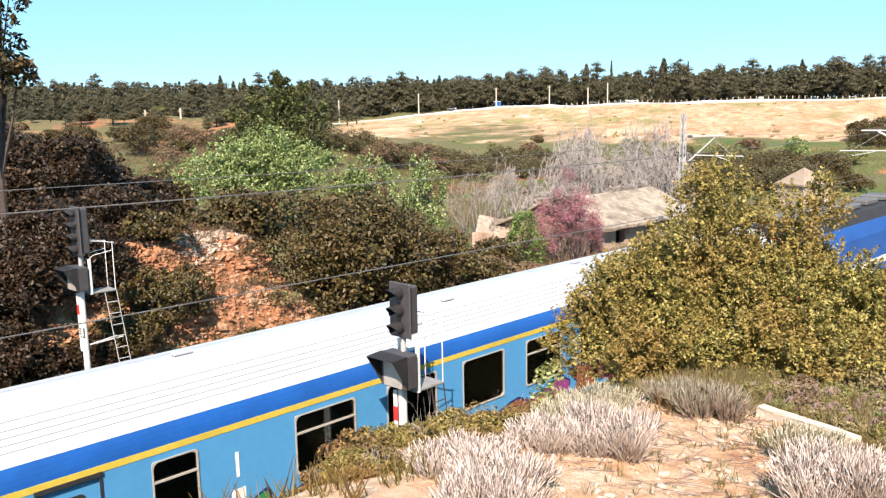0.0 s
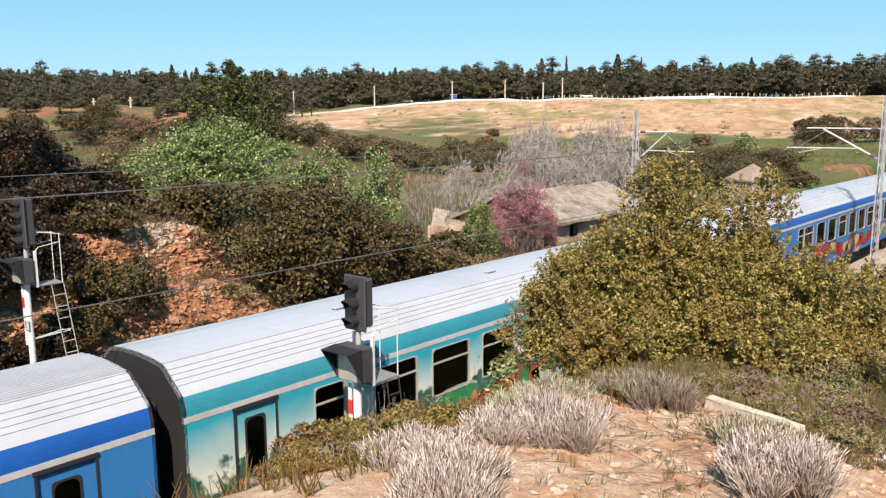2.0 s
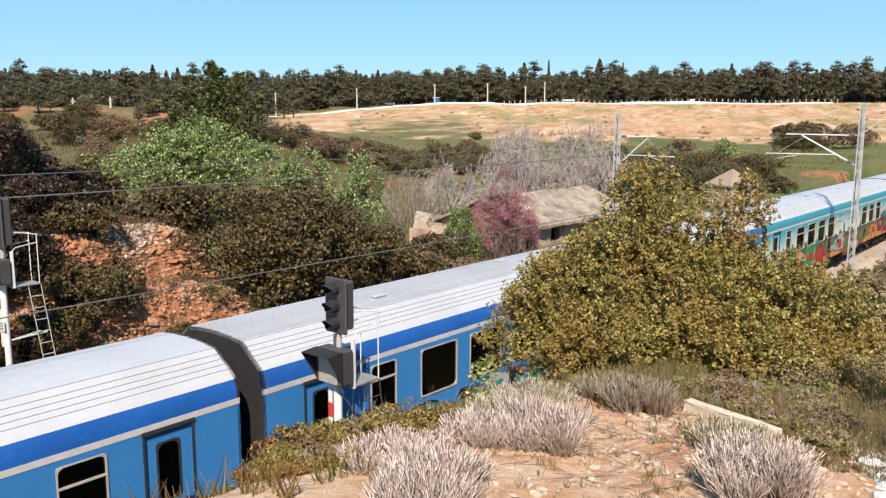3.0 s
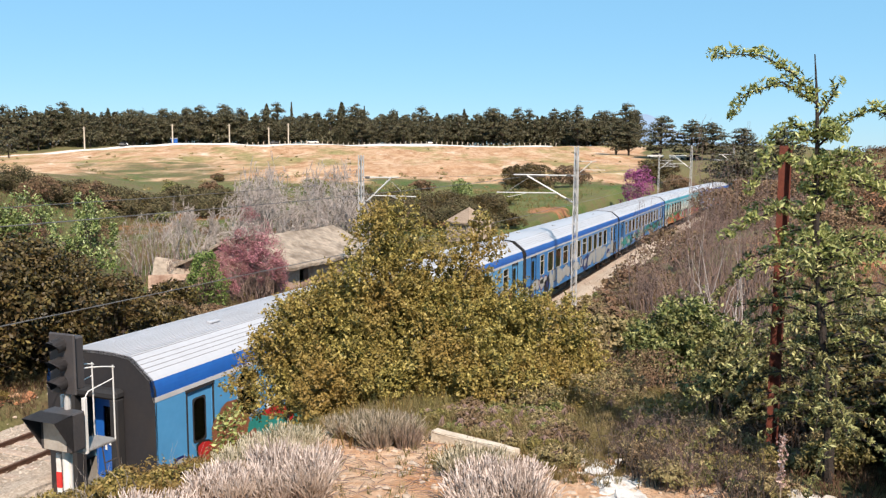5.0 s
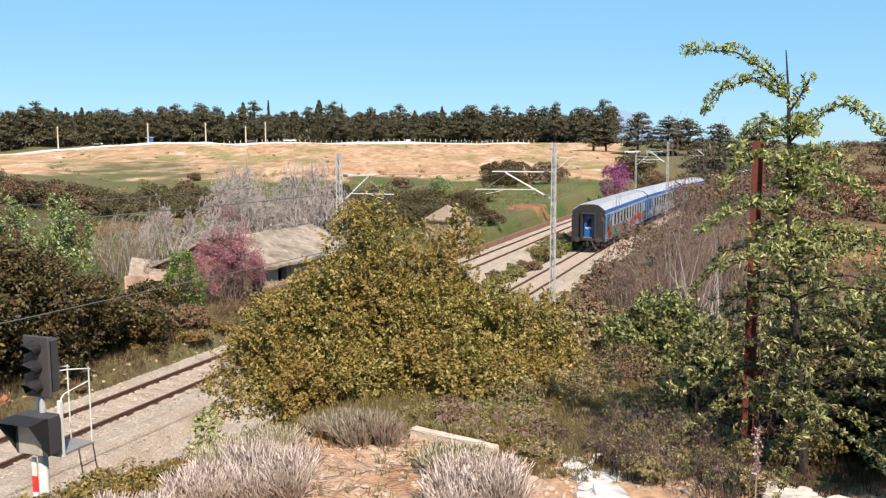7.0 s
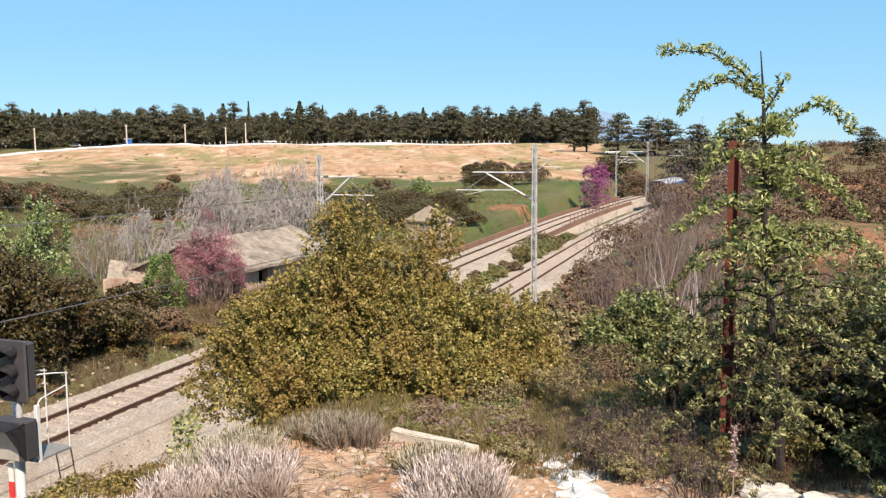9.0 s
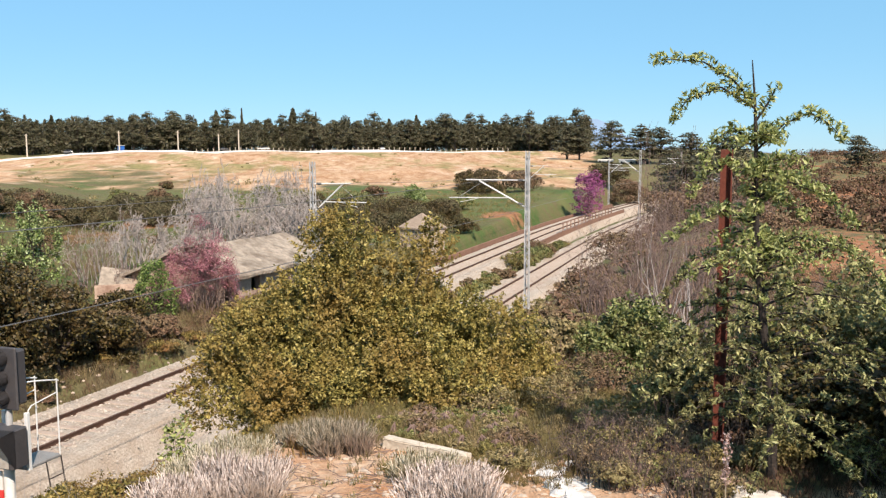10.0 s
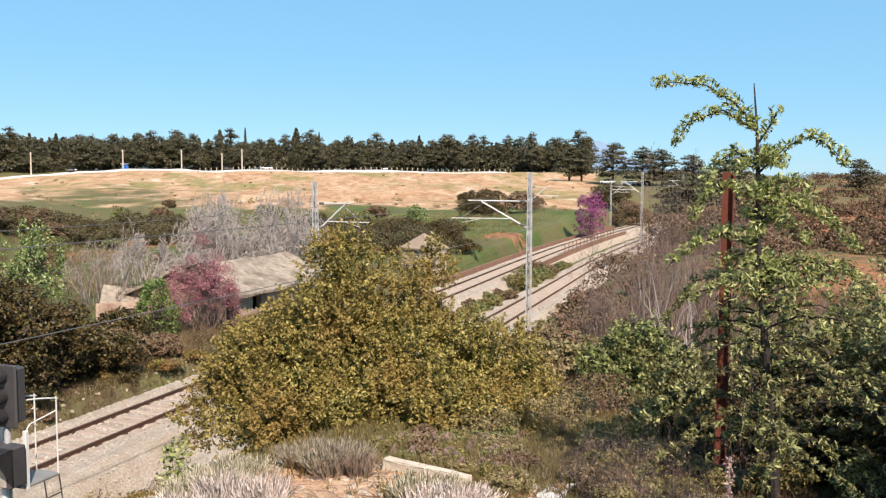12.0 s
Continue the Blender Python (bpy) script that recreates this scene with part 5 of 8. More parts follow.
def bank_top(rng, n):
    x, y = 13.6 + 0.7 * rng.normal(size=n), 24.5 + 0.3 * rng.normal(size=n)
    return np.stack([x, y, ground_z(x, y)], -1)


scatter_stones("bank_stones", 420, bank_top, (0.03, 0.13), STONE, "pale grey stones on top of the red bank", 6)
scatter_stones("bank_rocks", 620, bank_spots, (0.07, 0.20), RED_ROCK, "broken red rock faces of the cut bank", 9)
scatter_stones("bank_rubble", 4200, bank_spots, (0.02, 0.10), RED_ROCK, "red-brown rubble on the cut bank", 5)


def sleeper_shape(bm):
    add_box(bm, (0, 0, 0), (0.24, 2.5, 0.09), bevel=0.02)


sleepers(near_track, near_y, 0.0, 10.0, 170)
sleepers(far_track, far_track_y, 0.60, 3.0, 180)


# ---------------------------------------------------------------- plants
def unit(n, rng):
    v = rng.normal(size=(n, 3))
    return v / np.linalg.norm(v, axis=1)[:, None]


def leaf_mesh(name, centres, normals, size, mat, rng, slim=0.55, bend=0.25):
    """Many small pointed leaves, four corners each."""
    n = len(centres)
    a = np.cross(normals, unit(n, rng))
    a /= np.linalg.norm(a, axis=1)[:, None] + 1e-9
    b = np.cross(normals, a)
    s = (size * (0.6 + 0.8 * rng.random(n)))[:, None]
    v = np.stack([centres - a * s, centres + b * s * slim - normals * s * bend * 0.5, centres + a * s, centres - b * s * slim - normals * s * bend * 0.5], 1).reshape(-1, 3)
    me = bpy.data.meshes.new(name)
    me.vertices.add(4 * n)
    me.vertices.foreach_set("co", v.astype(np.float32).reshape(-1))
    me.loops.add(4 * n)
    me.loops.foreach_set("vertex_index", np.arange(4 * n, dtype=np.int32))
    me.polygons.add(n)
    me.polygons.foreach_set("loop_start", np.arange(0, 4 * n, 4, dtype=np.int32))
    me.update(calc_edges=True)
    me.materials.append(mat)
    return me


def crown_points(blobs, clumps, per, spread, rng, shell=0.35, tuft=0.0, core=0.26):
    """Leaf places in rounded tufts over ellipsoids (x, y, z, rx, ry, rz), with hollows between the tufts."""
    blobs = np.array(blobs, float)
    area = blobs[:, 3] * blobs[:, 5]
    cr = tuft or 0.30 * float(np.median(blobs[:, 3]))
    m = int(np.clip(1.8 * (blobs[:, 3] * blobs[:, 5]).sum() / cr ** 2, 14, 900))
    pick = rng.choice(len(blobs), m * 3, p=area / area.sum())
    u = unit(m * 3, rng)
    u[:, 2] = np.where(u[:, 2] < -0.35, -u[:, 2], u[:, 2])
    c = blobs[pick, :3] + u * blobs[pick, 3:] * (rng.uniform(0.78, 1.06, m * 3) + 0.16 * np.maximum(0, rng.normal(size=m * 3) - 1))[:, None]
    depth = np.min([np.linalg.norm((c - q[:3]) / q[3:], axis=1) for q in blobs], 0)
    keep = np.nonzero(depth > 0.70)[0][:m]
    c, u = c[keep], u[keep]
    own = cr * rng.uniform(0.55, 1.45, len(c))
    total = clumps * per
    inner = int(total * core)
    k = rng.choice(len(c), total - inner, p=own ** 2 / (own ** 2).sum())
    w = unit(total - inner, rng) + u[k] * 0.55 + np.array([0, 0, 0.25])
    w /= np.linalg.norm(w, axis=1)[:, None]
    p = c[k] + w * (own[k] * (0.45 + 0.62 * rng.random(len(k)) ** 0.7))[:, None] * np.array([1, 1, 0.8])
    n = w * 0.7 + unit(len(k), rng) * 0.75 + np.array([0, 0, 0.3])
    g = rng.choice(len(blobs), inner, p=area / area.sum())
    v = unit(inner, rng)
    p = np.concatenate([p, blobs[g, :3] + v * blobs[g, 3:] * rng.uniform(0.3, 0.85, inner)[:, None]])
    n = np.concatenate([n, v + unit(inner, rng)])
    return p, n / (np.linalg.norm(n, axis=1)[:, None] + 1e-9)


def limbs(bm, base, blobs, r, rng, tries=3):
    """A short trunk and limbs that reach into the crown."""
    base = Vector(base)
    fork = base + Vector((0, 0, max(0.15, 0.35 * (blobs[0][2] - base.z))))
    add_rod(bm, base - Vector((0, 0, 0.3)), fork, r, r * 0.8, 7)
    for x, y, z, rx, ry, rz in blobs:
        for _ in range(tries):
            u = unit(1, rng)[0]
            tip = Vector((x + u[0] * rx * 0.8, y + u[1] * ry * 0.8, z + u[2] * rz * 0.7))
            mid = fork.lerp(tip, 0.5) + Vector((rng.normal() * 0.1 * rx, rng.normal() * 0.1 * ry, 0.12 * rz))
            add_rod(bm, fork, mid, r * 0.5, r * 0.3, 5, False)
            add_rod(bm, mid, tip, r * 0.3, r * 0.08, 5, False)


def bush(name, x, y, blobs, leaves, size, mat, label, category="bush", group="", seed=1, trunk=0.06, per=14, spread=None, wood=BARK, sink=0.0, shell=0.45, slim=0.55, tuft=0.0, core=0.26):
    """A bush or broad tree at x, y; its blobs are relative to the foot."""
    rng = np.random.default_rng(seed)
    z = float(ground_z(x, y)) - sink
    t = empty(name, pose(x, y, z), label, category, group)
    bm = bmesh.new()
    limbs(bm, (0, 0, 0), blobs, trunk, rng)
    tagged(part("trunk", bm, wood, t), kind="stuff")
    mean = sum(b[3] for b in blobs) / len(blobs)
    p, n = crown_points(blobs, leaves // per, per, spread or mean * 0.10, rng, shell, tuft, core)
    crown = new("crown", leaf_mesh("crown", p, n, size, mat, rng, slim))
    crown.parent = t
    return t


def sprays(base, way, length, per, jitter, rng, low=0.12):
    """Leaf places and normals along straight shoots that start at base."""
    n = len(base)
    f = low + (1 - low) * rng.random((n, per))
    p = base[:, None] + way[:, None] * (length[:, None] * f)[..., None] + rng.normal(size=(n, per, 3)) * (jitter * (1.15 - 0.75 * f))[..., None]
    w = rng.normal(size=(n, per, 3)) * 0.8 + way[:, None] * 0.3 + np.array([0, 0, 0.45])
    return p.reshape(-1, 3), (w / np.linalg.norm(w, axis=-1)[..., None]).reshape(-1, 3)


def shoot_crown(blobs, shoots, per, length, jitter, rng, lift=0.5, core=0.2, flat=1.0, clump=0.0):
    """Leaves of a crown of many short leafy shoots that stand out of ellipsoids, and a sparse leafy core. clump: the size of the bunches in which the shoots stand, with hollows between."""
    blobs = np.array(blobs, float)
    area = (blobs[:, 3] * blobs[:, 5]) / (blobs[:, 3] * blobs[:, 5]).sum()

    def skin(n):
        k = rng.choice(len(blobs), n * 2, p=area)
        u = unit(n * 2, rng)
        u[:, 2] = np.where(u[:, 2] < -0.45, -u[:, 2], u[:, 2])
        c = blobs[k, :3] + u * blobs[k, 3:] * rng.uniform(0.70, 0.98, n * 2)[:, None]
        inside = np.min([np.linalg.norm((c - q[:3]) / q[3:], axis=1) for q in blobs], 0)
        keep = np.nonzero(inside > 0.62)[0][:n]
        return c[keep], u[keep]

    c, u = skin(shoots if not clump else max(shoots // 16, 10))
    if clump:
        k = rng.integers(0, len(c), shoots)
        own = clump * rng.uniform(0.55, 1.5, len(c))
        v = unit(shoots, rng)
        push = rng.uniform(-0.2, 0.75, len(c))
        c = c[k] + (v * np.array([1, 1, 0.75]) + u[k] * push[k][:, None]) * own[k][:, None]
        u = v * 0.75 + u[k] * 0.5
    way = u * np.array([0.8, 0.8, 0.8 * flat]) + rng.normal(size=c.shape) * 0.42 * np.array([1, 1, flat]) + np.array([0, 0, lift])
    way /= np.linalg.norm(way, axis=1)[:, None]
    p, n = sprays(c, way, length * rng.uniform(0.45, 1.35, len(c)), per, jitter, rng)
    m = int(len(p) * core)
    g, v = rng.choice(len(blobs), m, p=area), unit(m, rng)
    p = np.concatenate([p, blobs[g, :3] + v * blobs[g, 3:] * rng.uniform(0.25, 0.90, m)[:, None]])
    return p, np.concatenate([n, unit(m, rng)])


def shoot_bush(name, x, y, z, turn, blobs, shoots, per, length, jitter, size, mat, label, category, seed, trunk, group="", lift=0.5, core=0.2, slim=0.5, flat=1.0, wood=None, clump=0.0):
    """A bush or tree with a crown of leafy shoots; its blobs are relative to the foot."""
    rng = np.random.default_rng(seed)
    t = empty(name, pose(x, y, z, 0, 0, turn), label, category, group)
    bm = bmesh.new()
    limbs(bm, (0, 0, 0), blobs, trunk, rng)
    tagged(part("trunk", bm, wood or BARK, t), kind="stuff")
    p, n = shoot_crown(blobs, shoots, per, length, jitter, rng, lift, core, flat, clump)
    crown = new("crown", leaf_mesh("crown", p, n, size, mat, rng, slim))
    crown.parent = t
    return t


def sticks(name, a, b, r0, r1, mat):
    """Many thin three-sided rods from a to b."""
    n = len(a)
    d = b - a
    d = d / (np.linalg.norm(d, axis=1)[:, None] + 1e-9)
    u = np.cross(d, np.array([0.3, 0.5, 0.8]))
    u /= np.linalg.norm(u, axis=1)[:, None] + 1e-9
    w = np.cross(d, u)
    ang = np.array([0, 2.094, 4.189])
    off = u[:, None] * np.cos(ang)[None, :, None] + w[:, None] * np.sin(ang)[None, :, None]
    v = np.concatenate([a[:, None] + off * np.reshape(r0, (-1, 1, 1)), b[:, None] + off * np.reshape(r1, (-1, 1, 1))], 1)
    f = np.array([[0, 1, 4, 3], [1, 2, 5, 4], [2, 0, 3, 5]])
    faces = (f[None] + (np.arange(n) * 6)[:, None, None]).reshape(-1)
    me = bpy.data.meshes.new(name)
    me.vertices.add(6 * n)
    me.vertices.foreach_set("co", v.astype(np.float32).reshape(-1))
    me.loops.add(12 * n)
    me.loops.foreach_set("vertex_index", faces.astype(np.int32))
    me.polygons.add(3 * n)
    me.polygons.foreach_set("loop_start", np.arange(0, 12 * n, 4, dtype=np.int32))
    me.update(calc_edges=True)
    me.materials.append(mat)
    return me


def branching(rng, starts, ways, length, r, levels, kids, spread, lift=0.15, shrink=0.62, wiggle=0.18):
    """Segments of a branching plant, as arrays a, b, r0, r1."""
    A, B, R0, R1 = [], [], [], []
    p, d, ln, rad = starts, ways, np.full(len(starts), length) * rng.uniform(0.7, 1.2, len(starts)), np.full(len(starts), r)
    for lev in range(levels):
        for half in range(2):
            d = d + rng.normal(size=d.shape) * wiggle + np.array([0, 0, lift * 0.5])
            d /= np.linalg.norm(d, axis=1)[:, None]
            q = p + d * (ln / 2)[:, None]
            A.append(p), B.append(q), R0.append(rad), R1.append(rad * 0.8)
            p, rad = q, rad * 0.8
        k = kids
        p, d, ln, rad = np.repeat(p, k, 0), np.repeat(d, k, 0), np.repeat(ln, k) * shrink * rng.uniform(0.7, 1.25, len(p) * k), np.repeat(rad, k) * 0.7
        d = d + unit(len(d), rng) * spread
        d /= np.linalg.norm(d, axis=1)[:, None]
    return np.concatenate(A), np.concatenate(B), np.concatenate(R0), np.concatenate(R1)


def bare_thicket(name, x, y, half, top, mat, label, stems=40, seed=1, r=0.035, levels=4, kids=3, spread=0.75, category="bare shrub", group="", depth=0.8, leaf=None, leaves=0, size=0.05, thin=0.0, dome=0.32):
    """Leafless branching stems from a broad foot; a few leaves or flowers if asked."""
    rng = np.random.default_rng(seed)
    z = float(ground_z(x, y))
    t = empty(name, pose(x, y, z, 0, 0, math.degrees(math.atan2(y, x)) - 90), label, category, group)
    h = top - z
    s = np.stack([rng.uniform(-half * 0.75, half * 0.75, stems), rng.uniform(-half * depth, half * depth, stems) * 0.7, np.full(stems, -0.1)], -1)
    w = np.stack([s[:, 0] / half * 0.5, s[:, 1] / half * 0.4, np.full(stems, 1.0)], -1) + rng.normal(size=(stems, 3)) * 0.15
    w /= np.linalg.norm(w, axis=1)[:, None]
    span = sum(0.62 ** k for k in range(levels)) * 0.82
    a, b, r0, r1 = branching(rng, s, w, h / span, r, levels, kids, spread, 0.10, 0.62, 0.22)
    for ax, lim in ((0, half), (1, half * depth)):
        k = min(1.0, lim / max(np.percentile(np.abs(b[:, ax]), 96), 1e-6))
        a[:, ax] *= k
        b[:, ax] *= k
    b[:, 2] *= 1 - dome * np.clip(np.abs(b[:, 0]) / half, 0, 1.2) ** 2
    a[:, 2] *= 1 - dome * np.clip(np.abs(a[:, 0]) / half, 0, 1.2) ** 2
    thin = max(thin, 0.00014 * math.hypot(x, y))
    ob = new("branchwork", sticks("branchwork", a, b, np.maximum(r0, thin), np.maximum(r1, thin), mat))
    tagged(ob, kind="stuff")
    ob.parent = t
    if leaf:
        tips = b[-len(b) // 2:]
        pick = rng.choice(len(tips), leaves)
        p = tips[pick] + rng.normal(size=(leaves, 3)) * 0.06 * half
        ob = new("crown", leaf_mesh("crown", p, unit(leaves, rng), size, leaf, rng))
        ob.parent = t
    return t


def lobed(name, x, y, half, top, mat, label, leaves, size, seed, category="bush", group="", lobes=7, base=0.12, trunk=0.06, per=14, shell=0.5, depth=0.8, slim=0.55, spread=None, wood=BARK, tuft=0.0):
    """A bush of several lobes that fills half metres to either side of its foot and reaches up to the height top."""
    rng = np.random.default_rng(seed)
    z = float(ground_z(x, y))
    h = top - z
    blobs = []
    for i in range(lobes):
        a = rng.uniform(-1, 1)
        k = rng.uniform(0.34, 0.52)
        zc = h * rng.uniform(0.30, 0.80) * (1 - 0.35 * a * a)
        rz = min(h * k * 0.85, h - zc, zc + h * base)
        blobs.append((a * half * (1 - k), rng.uniform(-1, 1) * half * depth * (1 - k), max(zc, h * 0.25), half * k * 1.15, half * depth * k * 1.2, max(rz, h * 0.22)))
    blobs.append((0, 0, h * 0.45, half * 0.7, half * depth * 0.7, h * 0.5))
    t = bush(name, x, y, blobs, leaves, size, mat, label, category, group, seed, trunk, per, spread or half * 0.07, wood, shell=shell, slim=slim, tuft=tuft)
    t.matrix_basis = pose(x, y, z, 0, 0, math.degrees(math.atan2(y, x)) - 90)
    return t


def dry_shrub(x, y, half, top, mat, label, stems, seed, group="pale dry shrubs on the knoll", r=0.0058):
    """Several tufts of stiff upright pale twigs, dark between."""
    rng = np.random.default_rng(seed)
    z = float(ground_z(x, y))
    t = empty("dry_shrub", pose(x, y, z, 0, 0, math.degrees(math.atan2(y, x)) - 90), label, "dry shrub", group)
    h = top - z
    tufts = 7
    for k in range(tufts):
        a, q = k / tufts * 6.28 + rng.uniform(-0.4, 0.4), 0.62 * half * (0.25 if k == 0 else rng.uniform(0.6, 1.1))
        cx, cy = math.cos(a) * q, math.sin(a) * q * 0.8
        rise = h * (1.12 - 0.35 * (q / half) ** 2) * rng.uniform(0.78, 1.08)
        n = stems // 8
        ang, rad = rng.uniform(0, 6.28, n), np.sqrt(rng.random(n))
        s = np.stack([cx + np.cos(ang) * rad * 0.07, cy + np.sin(ang) * rad * 0.07, np.full(n, -0.03)], -1)
        w = np.stack([np.cos(ang) * rad * 0.62 + cx / half * 0.45, np.sin(ang) * rad * 0.62 + cy / half * 0.35, np.ones(n)], -1) + rng.normal(size=(n, 3)) * 0.10
        w /= np.linalg.norm(w, axis=1)[:, None]
        A, B, r0, r1 = branching(rng, s, w, rise * 0.60, r, 2, 3, 0.34, 0.22, 0.66, 0.12)
        ob = new("twig_tuft", sticks("twig_tuft", A, B, np.maximum(r0, 0.0034), np.maximum(r1, 0.0022), mat))
        ob.parent = t
    return t


L_REDWEED = leafy("reddish_weeds", (0.10, 0.055, 0.022), (0.24, 0.14, 0.055), (0.42, 0.28, 0.11), (0.20, 0.19, 0.05), 0.4, 0.3)

L_BELT = leafy("valley_scrub_leaves", (0.050, 0.047, 0.022), (0.112, 0.110, 0.050), (0.20, 0.192, 0.098), (0.125, 0.10, 0.055), 0.3, 0.1, 0.8)

L_TUFT = leafy("dry_tufts", (0.14, 0.115, 0.05), (0.31, 0.26, 0.13), (0.52, 0.44, 0.25), (0.24, 0.23, 0.09), 0.4, 0.2, 0.8)

# ---- the knoll's own plants, nearest first
for i, (x, y, half, top, n, mat) in enumerate((
        (3.30, 2.80, 0.46, 5.98, 1500, L_GREY), (3.55, 3.30, 0.40, 5.86, 1100, L_GREY), (2.95, 2.55, 0.34, 6.05, 800, L_GREY), (4.75, 2.95, 0.44, 5.82, 1300, L_GREY), (5.05, 3.45, 0.40, 5.70, 1000, L_GREENGREY), (4.35, 3.25, 0.34, 5.78, 800, L_GREY), (5.75, 3.75, 0.40, 5.55, 800, L_GREENGREY),
        (6.25, 2.95, 0.34, 5.63, 700, L_SAGE), (6.45, 3.35, 0.36, 5.55, 600, L_SAGE), (4.75, 1.45, 0.40, 5.88, 1100, L_GREY), (5.35, 1.62, 0.34, 5.74, 800, L_GREY), (5.6, 1.95, 0.26, 5.70, 500, L_GREENGREY))):
    dry_shrub(x, y, half, top, mat, "pale grey leafless dry shrub on red soil" if mat is L_GREY else "grey-green dry shrub on red soil", n, 100 + i)

OAK = [(0, 0, 0.92, 1.45, 1.3, 0.88), (-1.1, 0, 0.85, 1.0, 1.0, 0.8), (-1.72, 0, 0.45, 0.6, 0.6, 0.55), (-1.70, 0, 0.92, 0.45, 0.6, 0.45), (-0.72, 0, 1.55, 0.60, 0.7, 0.60), (-0.56, 0, 2.20, 0.33, 0.3, 0.46), (-1.15, 0, 1.25, 0.45, 0.6, 0.40),
           (0.1, 0, 1.42, 0.60, 0.8, 0.38), (0.46, 0, 2.02, 0.24, 0.3, 0.50), (0.75, 0, 1.25, 0.60, 0.8, 0.48), (1.35, 0, 0.98, 0.58, 0.8, 0.46), (1.75, 0, 0.55, 0.48, 0.6, 0.55), (0.1, -0.95, 0.40, 1.5, 0.7, 0.60), (0.95, -0.75, 0.35, 0.9, 0.6, 0.5), (-1.0, -0.65, 0.35, 0.9, 0.6, 0.5), (0.3, -1.35, 0.62, 1.2, 0.5, 0.45), (-0.9, -1.15, 0.62, 0.7, 0.5, 0.45), (1.15, -1.05, 0.55, 0.6, 0.5, 0.42)]
shoot_bush("kermes_oak", 9.75, 4.05, 4.42, 22.5 - 90, OAK, 7600, 30, 0.22, 0.028, 0.021, L_OAK, "broad yellow-green kermes oak bush on the slope", "bush", 7, 0.09, lift=0.62, core=0.34, slim=0.55, clump=0.17)
shoot_bush("green_shrub", 13.0, 1.0, float(ground_z(13.0, 1.0)), 0, [(0, 0.1, 0.40, 0.5, 0.65, 0.42), (0.1, 0.32, 0.72, 0.38, 0.36, 0.36), (0, 0.0, 0.92, 0.28, 0.28, 0.30), (0, -0.45, 0.45, 0.38, 0.34, 0.36), (-0.2, 0.68, 0.40, 0.34, 0.30, 0.34), (-0.2, 0.1, 0.35, 0.45, 0.45, 0.34)],
           560, 22, 0.30, 0.05, 0.032, L_SHRUB, "dense mid-green shrub among dry brush", "bush", 12, 0.035, lift=0.7, core=0.15, slim=0.6)
lobed("green_seedling", 6.1, 4.55, 0.15, 5.60, L_LIME, "slender bright green seedling at the slope's edge", 500, 0.022, 13, "plant", lobes=4, trunk=0.01)
for i, (x, y, half, top) in enumerate(((4.1, 5.2, 0.42, 5.22), (4.7, 5.4, 0.45, 5.05), (5.3, 5.5, 0.5, 5.0), (5.9, 5.5, 0.45, 4.9), (6.5, 5.6, 0.5, 4.82), (7.1, 5.6, 0.42, 4.72), (4.4, 4.9, 0.4, 5.2), (5.3, 5.0, 0.4, 5.12), (6.2, 5.2, 0.45, 4.95), (3.6, 4.5, 0.30, 5.50), (4.6, 4.3, 0.5, 5.4), (5.6, 4.6, 0.5, 5.2), (6.8, 4.9, 0.5, 4.95), (7.3, 5.3, 0.4, 4.8), (3.9, 4.6, 0.5, 5.45), (4.9, 4.0, 0.45, 5.42), (6.0, 4.2, 0.45, 5.2), (5.0, 5.9, 0.5, 4.75), (6.0, 6.1, 0.5, 4.55), (7.2, 6.2, 0.5, 4.3), (3.05, 3.8, 0.20, 5.92), (3.35, 4.05, 0.28, 5.84), (3.8, 4.0, 0.36, 5.82), (4.25, 3.95, 0.36, 5.74), (4.7, 3.85, 0.30, 5.64))):
    lobed("slope_weeds", x, y, half * 1.2, top - 0.12, L_WEED if i % 3 else L_REDWEED, "yellow-green and reddish weeds along the slope's edge", 5200, 0.017, 140 + i, "weeds", "weeds along the slope's edge", lobes=6, trunk=0.012, slim=0.42)
    if i % 2 == 0:
        bare_thicket("dead_bush", x + 0.1, y - 0.1, half * 0.8, top + 0.0, TWIG, "thin dry dead bush among the weeds", 14, 160 + i, 0.006, 3, 2, 0.5, "dry stalks", "weeds along the slope's edge")

SOW = random.Random(29)
for i in range(60):
    x, y = SOW.uniform(45, 150), SOW.uniform(-40, 1)
    w = SOW.uniform(0.9, 2.4)
    lobed("scrub_bush", x, y - float(turn_off(x)) * (y > -8), w, float(ground_z(x, y)) + w * SOW.uniform(0.5, 0.85), (L_BRUSH, L_BRUSH, L_RUSSET, L_DEAD)[i % 4], "low brown scrub bush on the hillside beyond the knoll", 1100, 0.03 + 0.0009 * x, 700 + i, "bush", "scrub on the brown hillside", wood=TWIG_BROWN, lobes=5)

# ---- brush to the far side of the knoll and along the line
bare_thicket("bare_brush", 21.0, 1.5, 1.5, 7.1, TWIG_BROWN, "tall leafless brown brush with thin stems", 34, 21, 0.022, 5, 2, 0.6)
bare_thicket("bare_brush", 16.4, 0.7, 0.9, 6.3, TWIG, "a few tall pale bare stems in the brush", 11, 25, 0.026, 4, 2, 0.5)
bare_thicket("bare_brush", 23.5, 3.0, 1.4, 5.9, TWIG_BROWN, "leafless grey-brown brush beside the slope", 30, 22, 0.02, 5, 2, 0.65)
bare_thicket("bare_brush", 17.5, 0.2, 1.1, 6.4, TWIG_BROWN, "leafless brown brush under the thorn tree", 26, 23, 0.018, 5, 2, 0.6)
